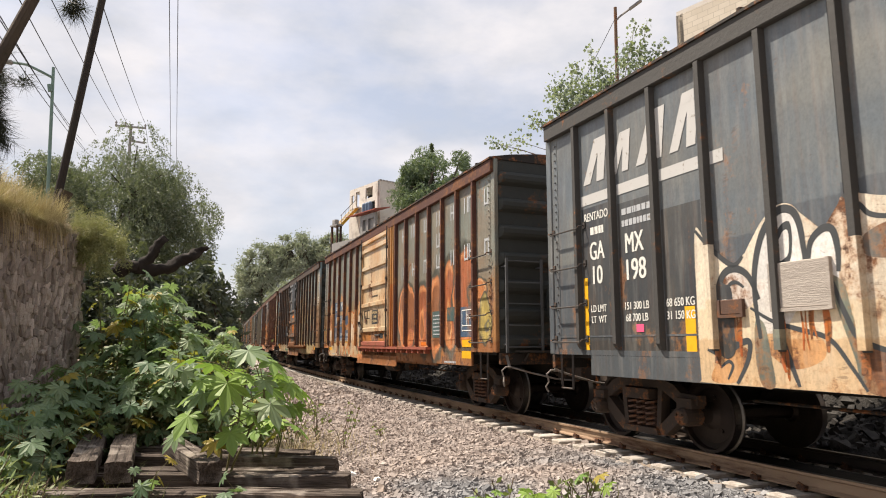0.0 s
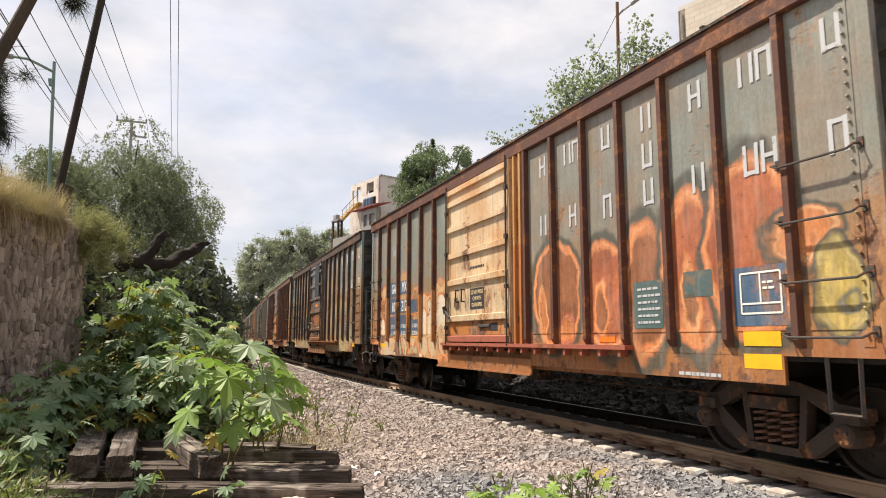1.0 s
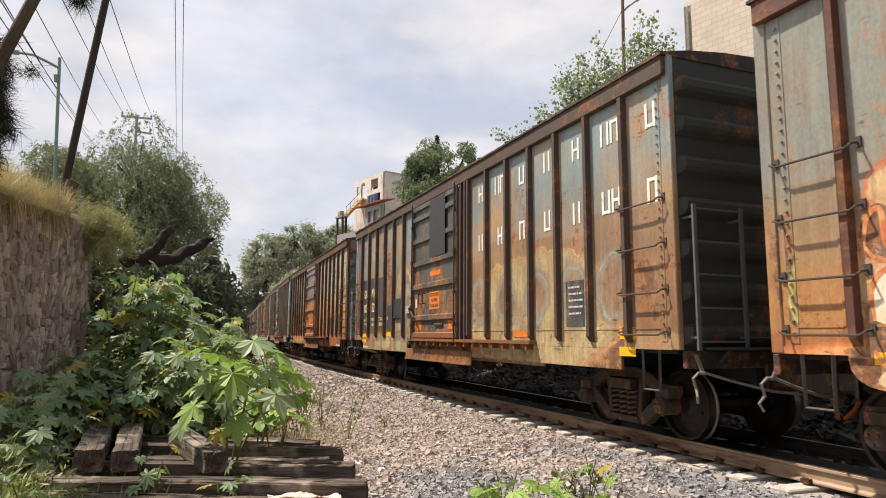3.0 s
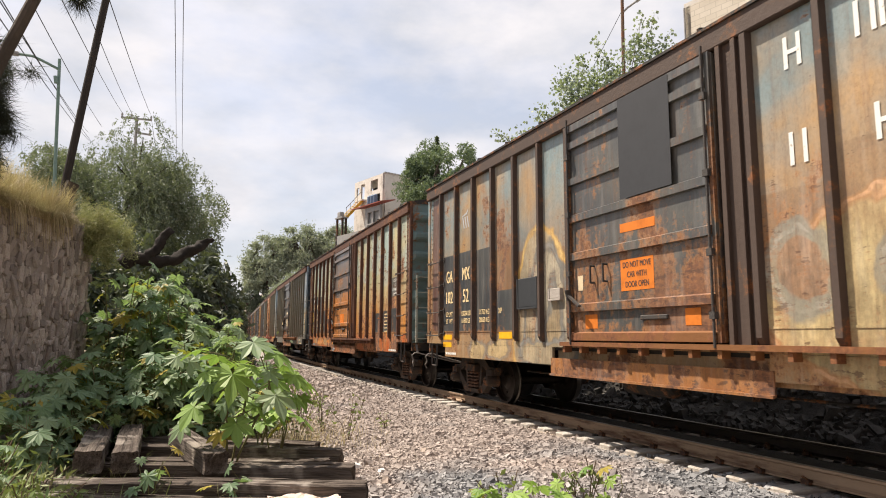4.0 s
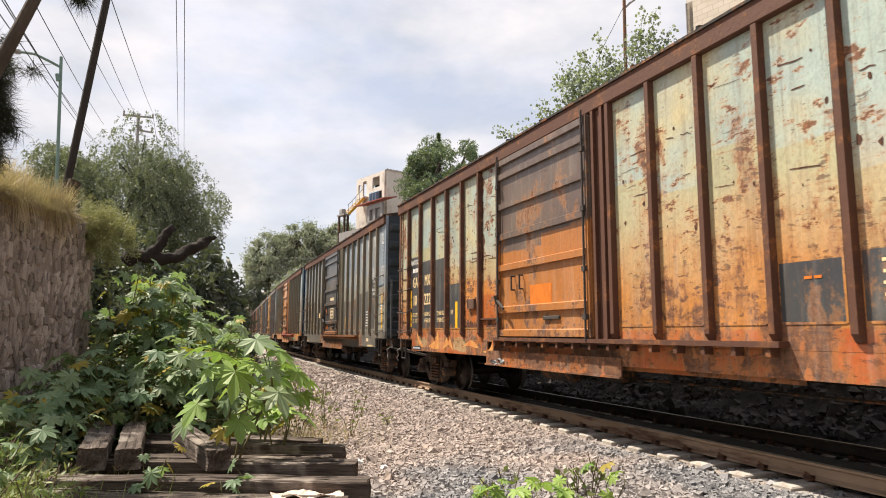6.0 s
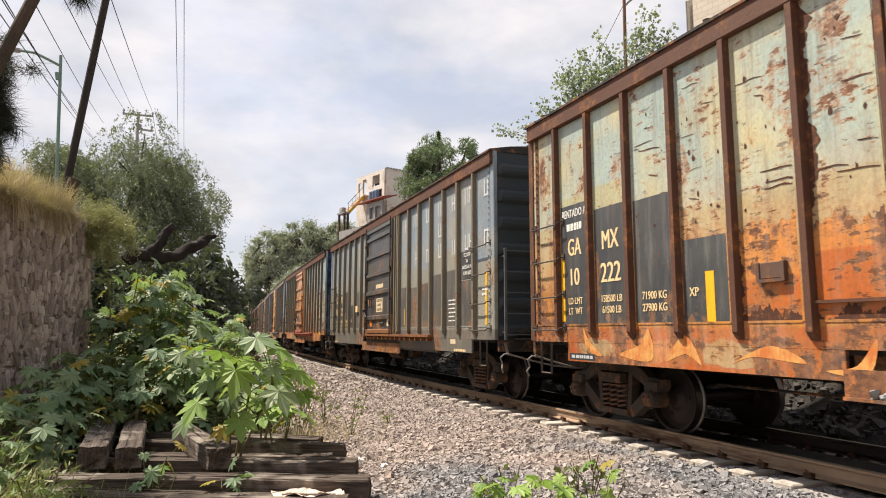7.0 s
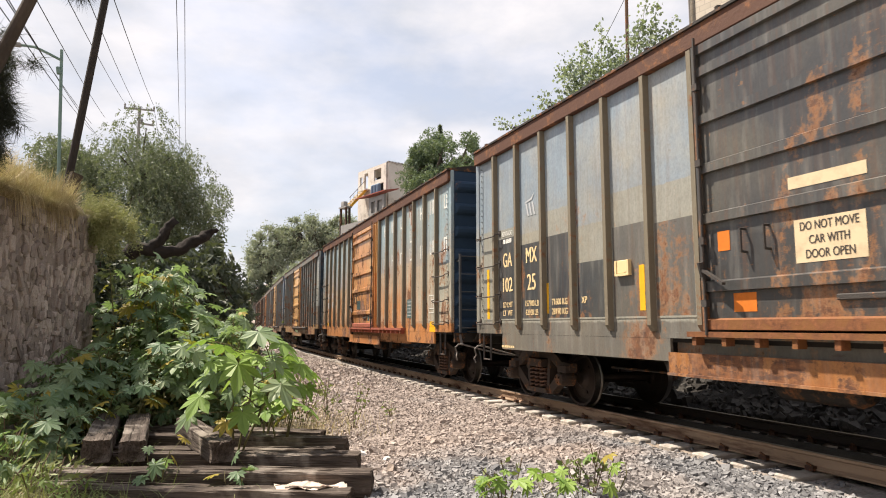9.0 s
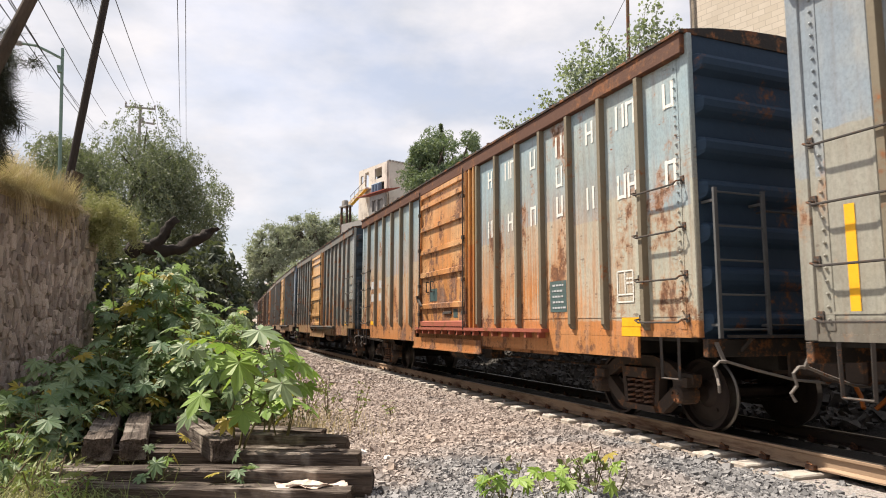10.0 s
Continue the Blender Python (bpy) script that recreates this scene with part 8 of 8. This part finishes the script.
for i, (x, y, h, n, s) in enumerate(((2.75, 5.45, 0.30, 6, 0.14), (3.2, 5.3, 0.26, 6, 0.15), (3.5, 5.25, 0.24, 5, 0.14), (2.65, 5.75, 0.26, 4, 0.09), (3.95, 5.45, 0.38, 4, 0.11))):
    castor(x, y, h, n, 540 + i, s, M_CASTOR_LIT, 0.3, False, "small castor bean seedling rooted in the ballast")
for i, (x, y, h) in enumerate(((3.72, 5.45, 0.55), (2.85, 5.6, 0.50), (3.85, 5.85, 0.34))):
    weed(x, y, h, 530 + i, 40, 0.07, M_GRASS, "small straggly weed rooted in the ballast", 0.2)
for i, (x, y, h) in enumerate(((-1.25, 7.6, 0.5), (-1.6, 7.9, 0.6), (-1.15, 7.0, 0.45), (-1.7, 8.5, 0.7), (-1.35, 8.4, 0.6), (-0.95, 6.6, 0.35), (-1.05, 7.3, 0.4), (-1.5, 7.2, 0.5))):
    weed(x, y, h, 560 + i, 80, 0.11, M_CASTOR_HERB if i % 2 else M_GRASS, "leafy green weed in rough grass below the wall", 0.4, 4.5)
rng = np.random.default_rng(61)
roots = [(x, y, -0.36) for x, y in zip(rng.normal(-1.35, 0.55, 3600), rng.uniform(5.2, 8.9, 3600))]
v, f = blades(rng, roots, 0.40, 0.9, 0.006)
tagged(put("grass", bulk("grass", v, f), M_GRASS), "rough green and straw grass below the wall", "grass", kind="stuff")
rng = np.random.default_rng(62)
roots = [(x, y, -0.34) for x, y in zip(rng.normal(1.6, 0.7, 1500), rng.normal(11.2, 0.9, 1500))]
v, f = blades(rng, roots, 0.3, 0.6, 0.004)
tagged(put("dry_undergrowth", bulk("dry_undergrowth", v, f), M_STRAW), "thin dry undergrowth between plants and ballast", "dry grass", kind="stuff")
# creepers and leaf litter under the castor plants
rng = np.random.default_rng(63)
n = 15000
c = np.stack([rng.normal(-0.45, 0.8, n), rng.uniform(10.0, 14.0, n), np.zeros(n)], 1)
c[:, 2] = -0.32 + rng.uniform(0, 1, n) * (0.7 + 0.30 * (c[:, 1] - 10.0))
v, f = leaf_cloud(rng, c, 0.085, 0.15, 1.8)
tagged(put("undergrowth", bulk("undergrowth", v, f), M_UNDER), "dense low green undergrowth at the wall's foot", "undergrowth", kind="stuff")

# ---- unseen walls added behind the standpoint to block sky light, left open where the line runs through ----
for x0, x1 in ((-45.0, 4.3), (10.4, 45.0)):
    bm = bmesh.new()
    n = 24
    for q in range(n):
        a, b = x0 + (x1 - x0) * q / n, x0 + (x1 - x0) * (q + 1) / n
        box(bm, a, b, -10.0 - 0.4 * (q % 3), -9.0 + 0.15 * ((q * 5) % 4), -0.8, 12.0 + 0.2 * ((q * 7) % 3))
    tagged(part("sky_block_wall", bm, M_MORTAR), "unseen high wall added behind the standpoint to block sky light", "wall", kind="structure")

# ---- poles, wires, broken limb ----
M_POLE = surface("tarred_pole", (0.018, 0.015, 0.013), (0.045, 0.036, 0.03), 5, 0.9, 0, 0.4, (1, 1, 0.15))
M_GREENPOST = plain("green_paint", (0.15, 0.225, 0.19), 0.5)
M_GREYPOLE = surface("grey_concrete_pole", (0.22, 0.21, 0.20), (0.30, 0.29, 0.28), 4, 0.9)
M_WIRE = plain("cable_sheath", (0.03, 0.03, 0.03), 0.7)

pole = new("leaning_pole")
tagged(pole, "dark tarred timber pole leaning over the wall", "pole")
bm = bmesh.new()
bar(bm, (-2.43, 14.86, 3.0), (-1.74, 14.89, 9.1), 0.155, 0.155, 10, 0.95)
part("shaft", bm, M_POLE, pole)
bm = bmesh.new()
bar(bm, (-2.02, 12.05, 2.95), (-1.72, 12.0, 3.84), 0.24, 0.24, 9, 0.85)
stump = part("tree_stump", bm, M_BARK)
tagged(stump, "dark sawn-off stump at the top of the wall", "stump")

lamp = new("street_lamp")
tagged(lamp, "green painted steel street lamp with one curved arm", "street lamp")
bm = bmesh.new()
bar(bm, (-3.95, 24.68, 3.0), (-4.25, 24.64, 10.75), 0.125, 0.125, 10, 0.8)
part("post", bm, M_GREENPOST, lamp)
bm = bmesh.new()
rod(bm, [(-4.25, 24.64, 10.38), (-4.6, 24.57, 10.52), (-5.0, 24.49, 10.66), (-5.4, 24.42, 10.64)], 0.045)
part("arm", bm, M_GREENPOST, lamp)
bm = bmesh.new()
box(bm, -5.9, -5.38, 24.3, 24.5, 10.56, 10.70)
part("lamp_head", bevelled(bm, 0.04), M_GREYPOLE, lamp)
bm = bmesh.new()
bar(bm, (-4.27, 24.58, 9.86), (-4.31, 24.58, 10.1), 0.15, 0.15, 6)
part("sensor_box", bm, M_GREENPOST, lamp)

up = new("utility_pole")
tagged(up, "concrete utility pole with two crossarms and insulators", "utility pole")
bm = bmesh.new()
bar(bm, (-3.95, 57.3, 2.0), (-4.0, 57.1, 19.2), 0.36, 0.36, 10, 0.6)
part("shaft", bm, M_GREYPOLE, up)
for z0, z1, x0, x1 in ((18.88, 18.97, -5.15, -2.86), (17.74, 17.70, -3.9, -2.86)):
    bm = bmesh.new()
    bar(bm, (x0, 56.85, z0), (x1, 56.95, z1), 0.13, 0.13)
    arm = part("crossarm", bm, M_GREYPOLE, up)
    for x in (x0 + 0.07, (x0 + x1) / 2 - 0.38, x1 - 0.07):
        bm = bmesh.new()
        lathe(bm, [(0.05, 0.03), (0.12, 0.09), (0.2, 0.05), (0.28, 0.10), (0.42, 0.04), (0.46, 0.001)], "x", 8)
        for q in bm.verts:
            q.co = Vector((q.co.y + x, 56.9 + q.co.z, z0 + q.co.x))
        part("insulator", bm, M_GREYPOLE, arm)


def cable(name, a, b, sag, r, label):
    a, b = Vector(a), Vector(b)
    bm = bmesh.new()
    pts = []
    for i in range(13):
        t = i / 12
        pts.append(a.lerp(b, t) - Vector((0, 0, sag * 4 * t * (1 - t))))
    rod(bm, pts, r, 5)
    return tagged(part(name, bm, M_WIRE), label, "cable", "overhead cables")


WIRE = "thin black overhead cable strung between poles"
for a, b in (((-5.08, 56.77, 19.25), (-3.16, 13.64, 9.28)), ((-4.38, 56.83, 19.31), (-2.70, 13.74, 9.46)), ((-2.99, 56.92, 19.44), (-2.19, 13.83, 9.66)), ((-6.44, 56.63, 17.84), (-3.66, 13.51, 9.06)),
             ((-7.23, 56.54, 16.55), (-3.77, 11.39, 7.67)), ((-7.35, 56.52, 17.22), (-3.59, 11.45, 7.75)), ((-7.02, 56.57, 16.44), (-3.53, 11.47, 7.78))):
    a, b = Vector(a), Vector(b)
    cable("overhead_cable", a, b + (b - a) * 0.12, 0.25, 0.014, WIRE)
for a, b in (((-1.25, 90.0, 23.87), (-0.83, 19.98, 14.91)), ((-0.57, 90.0, 23.95), (-0.54, 19.99, 15.01))):
    a, b = Vector(a), Vector(b)
    cable("overhead_cable", a, b + (b - a) * 0.2, 0.0, 0.018, WIRE)
cable("overhead_cable", (-2.95, 57.0, 19.3), (-2.3, 75.0, 17.5), 0.3, 0.016, WIRE)

bm = bmesh.new()


def limb_piece(bm, pts, radii, sides=16):
    """A crooked tapering limb through the points."""
    fine = [Vector(a).lerp(Vector(b), t) for a, b in zip(pts, pts[1:]) for t in (0.0, 0.33, 0.67)] + [Vector(pts[-1])]
    radii = [a + (b - a) * t for a, b in zip(radii, radii[1:]) for t in (0.0, 0.33, 0.67)] + [radii[-1]]
    pts = fine
    rod(bm, pts, 1.0, sides)
    bm.verts.ensure_lookup_table()
    ring = list(bm.verts)[-len(pts) * sides:]
    for n, p in enumerate(pts):
        for q in ring[n * sides:(n + 1) * sides]:
            q.co = Vector(p) + (q.co - Vector(p)) * radii[n]


limb_piece(bm, [(-1.25, 16.95, 3.0), (-1.11, 16.86, 3.2), (-0.84, 16.88, 3.16), (-0.49, 16.9, 3.12), (-0.2, 16.9, 3.17), (0.01, 16.89, 3.28), (0.25, 16.87, 3.42), (0.45, 16.85, 3.55), (0.60, 16.83, 3.66), (0.74, 16.82, 3.70)], [0.17, 0.18, 0.17, 0.15, 0.14, 0.13, 0.12, 0.11, 0.09, 0.05])
limb_piece(bm, [(-0.80, 16.85, 3.12), (-0.65, 16.84, 3.28), (-0.54, 16.82, 3.45), (-0.45, 16.8, 3.6), (-0.40, 16.8, 3.72), (-0.25, 16.78, 3.85)], [0.14, 0.14, 0.12, 0.11, 0.12, 0.09])
for q in bm.verts:
    q.co += Vector([0.07 * noise.noise(q.co * 4 + Vector((i * 7, 0, 0))) + 0.05 * noise.noise(q.co * 11 + Vector((0, i * 7, 0))) for i in range(3)])
for q in bm.faces:
    q.smooth = True
limb = part("broken_limb", bm, surface("charred_bark", (0.012, 0.010, 0.009), (0.04, 0.032, 0.027), 5, 0.95, 0, 0.9, (1, 1, 1)))
tagged(limb, "thick dark sawn tree limb jutting from the bank", "tree limb")

pine = new("pine_tree")
tagged(pine, "dark pine with a leaning trunk and long needles", "tree")
bm = bmesh.new()
bar(bm, (-2.35, 8.0, 3.0), (-1.50, 8.16, 5.75), 0.15, 0.15, 9, 0.8)
part("trunk", bm, M_BARK, pine)
rng = np.random.default_rng(88)
c, n = [], 0
for i in range(120):
    t = rng.uniform(0, 1)
    p = np.array((-2.02, 8.35, 2.95)) + np.array((0.09 * rng.normal() - 0.10, 0.2 * rng.normal(), 0.2 + 1.4 * t))
    d = np.array((0.3 * rng.uniform(0.1, 1.0), rng.normal() * 0.3, -0.35 + rng.normal() * 0.3))
    c.append((p, d))
for i in range(3):
    c.append((np.array((-1.22, 7.91, 5.12)) + rng.normal(size=3) * 0.05, np.array((0.12, 0, -0.6))))
verts, faces = [], []
for p, d in c:
    for j in range(110):
        a = d * 0.6 + rng.normal(size=3) * 0.33
        a = a / np.linalg.norm(a) * rng.uniform(0.12, 0.27)
        q = p + rng.normal(size=3) * 0.04
        s = np.cross(a, rng.normal(size=3)); s = s / np.linalg.norm(s) * 0.0034
        verts += [q - s, q + s, q + a]
        faces.append((len(verts) - 3, len(verts) - 2, len(verts) - 1))
put("needles", bulk("needles", verts, faces), leaf_mat("pine_needle", (0.015, 0.018, 0.012), (0.03, 0.034, 0.02), (0.02, 0.022, 0.015), 0.05), pine)

# ---- the house on the hill ----
M_CONCRETE = surface("bare_concrete", (0.52, 0.475, 0.42), (0.64, 0.60, 0.54), 1.2, 0.95, 0, 0.3, stain=(0.33, 0.29, 0.25))
M_DARKROOM = plain("unlit_room", (0.03, 0.028, 0.026), 0.9)
M_REDROOF = rusty("red_sheet_roof", (0.30, 0.08, 0.06), 0.3, 2)
M_SHEET = plain("blue_plastic", (0.10, 0.15, 0.22), 0.5)
M_YELLOWPAINT = plain("yellow_paint", (0.65, 0.38, 0.05), 0.6)
M_PALEPAINT = plain("pale_paint", (0.60, 0.56, 0.50), 0.7)

house = new("house")
house.matrix_world = pose(19.75, 65.9, 10.0, 0, 0, -74.7)
tagged(house, "unfinished pale concrete house with open window holes", "house")


def wall_with_holes(name, w, h, t, holes, material, parent):
    """An upright wall along x from 0 to w, with holes (x0, x1, z0, z1) right through it."""
    bm = bmesh.new()
    xs = sorted({0, w, *[q for a in holes for q in a[:2]]})
    zs = sorted({0, h, *[q for a in holes for q in a[2:]]})
    for x0, x1 in zip(xs, xs[1:]):
        for z0, z1 in zip(zs, zs[1:]):
            cx, cz = (x0 + x1) / 2, (z0 + z1) / 2
            if not any(a < cx < b and c < cz < d for a, b, c, d in holes):
                box(bm, x0, x1, 0, t, z0, z1)
    bmesh.ops.remove_doubles(bm, verts=list(bm.verts), dist=0.001)
    return part(name, bm, material, parent)


front = wall_with_holes("wall", 6.0, 8.9, 0.2, [(0.4, 1.0, 7.3, 8.2), (1.4, 2.2, 6.55, 8.45), (3.5, 5.0, 7.3, 8.5), (3.6, 5.5, 5.7, 6.8)], M_CONCRETE, house)
front.location = (-6.0, 0, 0)
side = wall_with_holes("wall", 10.0, 8.9, 0.2, [], M_CONCRETE, house)
side.matrix_basis = pose(0.2, 0.2, 0, 0, 0, 90)
bm = bmesh.new()
box(bm, -6.0, -0.001, 0.2, 10.2, 8.6, 8.75)
part("roof", bm, M_CONCRETE, house)
bm = bmesh.new()
for i in range(25):
    box(bm, -0.08, 0.32, 0.1 + 0.40 * i, 0.38 + 0.40 * i, 8.9, 9.03)
part("roof_edge", bm, M_GREYPOLE, house)
# inner wall coloured near black to stand for the unlit rooms
bm = bmesh.new()
box(bm, -5.95, -0.01, 2.4, 2.5, 0, 8.58)
part("inner_wall", bm, M_DARKROOM, house)
bm = bmesh.new()
box(bm, -3.4, 2.6, -1.9, -0.02, 5.15, 5.25)
for q in bm.verts:
    q.co.z += 0.22 * q.co.y + 0.35
part("porch_roof", bm, M_REDROOF, house)
annex = wall_with_holes("annex", 3.0, 4.9, 0.2, [(0.5, 1.3, 3.2, 4.4), (1.6, 2.7, 3.2, 4.4)], M_GREYPOLE, house)
annex.location = (-1.0, -1.5, 0)
bm = bmesh.new()
box(bm, -0.9, 1.9, -1.25, -1.15, 0.0, 4.85)
part("annex_window", bm, M_GREYPOLE, house)
for x in (-2.1, -1.5, -0.9):
    bm = bmesh.new()
    lathe(bm, [(0, 0.001), (0, 0.26), (1.0, 0.26), (1.15, 0.14), (1.15, 0.001)], "x", 12)
    for q in bm.verts:
        q.co = Vector((q.co.y + x, q.co.z - 0.35, q.co.x + 5.55))
    part("water_tank", bm, M_SHEET, house)
N_STEP = 9
for i in range(N_STEP):
    bm = bmesh.new()
    box(bm, -4.7, -3.7, -2.25 + 0.21 * i, -2.02 + 0.21 * i, 4.45 + 0.235 * i, 4.53 + 0.235 * i)
    part("stair_tread", bm, M_PALEPAINT, house)
    bm = bmesh.new()
    box(bm, -4.68, -3.72, -2.05 + 0.21 * i, -2.0 + 0.21 * i, 4.30 + 0.235 * i, 4.45 + 0.235 * i)
    part("stair_riser", bm, M_YELLOWPAINT, house)
for x in (-3.68, -4.76):
    bm = bmesh.new()
    bar(bm, (x, -2.35, 4.2), (x, -0.3, 6.45), 0.06, 0.30)
    part("stair_stringer", bm, M_YELLOWPAINT, house)
bm = bmesh.new()
box(bm, -4.9, -3.3, -0.6, -0.02, 6.40, 6.52)
part("landing", bm, M_CONCRETE, house)
bm = bmesh.new()
rod(bm, [(-3.66, -2.4, 5.3), (-3.66, -0.5, 7.4)], 0.03)
for i in range(5):
    rod(bm, [(-3.66, -2.3 + 0.45 * i, 4.4 + 0.5 * i), (-3.66, -2.3 + 0.45 * i, 5.4 + 0.5 * i)], 0.02)
part("stair_rail", bm, M_STEEL, house)
bm = bmesh.new()
box(bm, -5.0, -3.4, -3.0, -2.2, 4.15, 4.3)
part("terrace", bm, M_GREYPOLE, house)
for x, y in ((-4.8, -2.8), (-3.6, -2.8), (-3.6, -2.4)):
    bm = bmesh.new()
    box(bm, x - 0.1, x + 0.1, y - 0.1, y + 0.1, -3.0, 4.15)
    part("terrace_post", bm, M_STEEL, house)
bm = bmesh.new()
box(bm, -4.6, -3.9, -2.95, -2.45, 4.3, 4.9)
part("cistern", bevelled(bm, 0.14, 2), M_GREYPOLE, house)
bm = bmesh.new()
box(bm, -4.4, 3.0, -3.0, -2.8, -5.0, 2.2)
part("retaining_wall", bm, M_GREYPOLE, house)

# ---- beige block building and lamp post above the bank ----
k = Nodes("beige_blockwork")
v = k.coord("Object")
br = k.n("TexBrick", Scale=1.0)
br.inputs["Color1"].default_value, br.inputs["Color2"].default_value, br.inputs["Mortar"].default_value = (0.55, 0.49, 0.40, 1), (0.62, 0.56, 0.47, 1), (0.45, 0.40, 0.33, 1)
br.inputs["Brick Width"].default_value, br.inputs["Row Height"].default_value, br.inputs["Mortar Size"].default_value = 0.4, 0.2, 0.012
rot = k.n("Mapping")
rot.inputs["Rotation"].default_value = (radians(90), 0, 0)
k.t.links.new(v, rot.inputs["Vector"]); k.t.links.new(rot.outputs[0], br.inputs["Vector"])
col = k.mix(k.math("MULTIPLY", k.ramp(k.noise(v, 1.5, 6), 0.4, 0.7), 0.35), br.outputs["Color"], (0.42, 0.37, 0.30))
k.bump(br.outputs["Fac"], -0.3, 0.01)
M_BLOCK = k.finish(col, 0.95, 0, 0.1)
flat = new("block_building")
flat.matrix_world = pose(16.3, 17.1, 3.5, 0, 0, -75)
tagged(flat, "plain beige blockwork building above the bank", "building")
wall_with_holes("wall", 9.0, 9.65, 0.25, [], M_BLOCK, flat)
w = wall_with_holes("wall", 8.0, 9.65, 0.25, [], M_BLOCK, flat)
w.matrix_basis = pose(0.25, 0, 0, 0, 0, 90)
bm = bmesh.new()
box(bm, 0, 9, 0, 8, 9.65, 9.8)
part("roof", bm, M_CONCRETE, flat)
bm = bmesh.new()
rod(bm, [(0.05, -0.08, 0), (0.05, -0.08, 9.6)], 0.03)
part("drainpipe", bm, M_GREYPOLE, flat)
post = new("street_lamp")
tagged(post, "rust-brown street lamp post with a small angled head", "street lamp")
bm = bmesh.new()
bar(bm, (13.62, 17.3, 5.0), (13.68, 17.23, 13.0), 0.15, 0.15, 9, 0.75)
part("post", bm, rusty("lamp_post_rust", (0.14, 0.09, 0.06), 0.6, 3), post)
bm = bmesh.new()
rod(bm, [(13.68, 17.22, 12.5), (13.81, 17.13, 12.66), (14.1, 16.89, 12.9)], 0.035)
part("arm", bm, M_GREYPOLE, post)
bm = bmesh.new()
bar(bm, (14.05, 16.93, 12.86), (14.36, 16.68, 13.12), 0.2, 0.1, 6)
part("lamp_head", bm, M_GREYPOLE, post)
cable("overhead_cable", (13.6, 17.2, 12.5), (12.85, 17.9, 10.6), 0.0, 0.01, "slack thin cable hanging from a lamp post")
bm = bmesh.new()
bar(bm, (12.0, 17.6, 6.0), (12.05, 17.6, 10.35), 0.05, 0.05, 6, 0.5)
tagged(part("bare_post", bm, M_GREYPOLE), "thin bare metal post among creeper branches", "post")


motions()
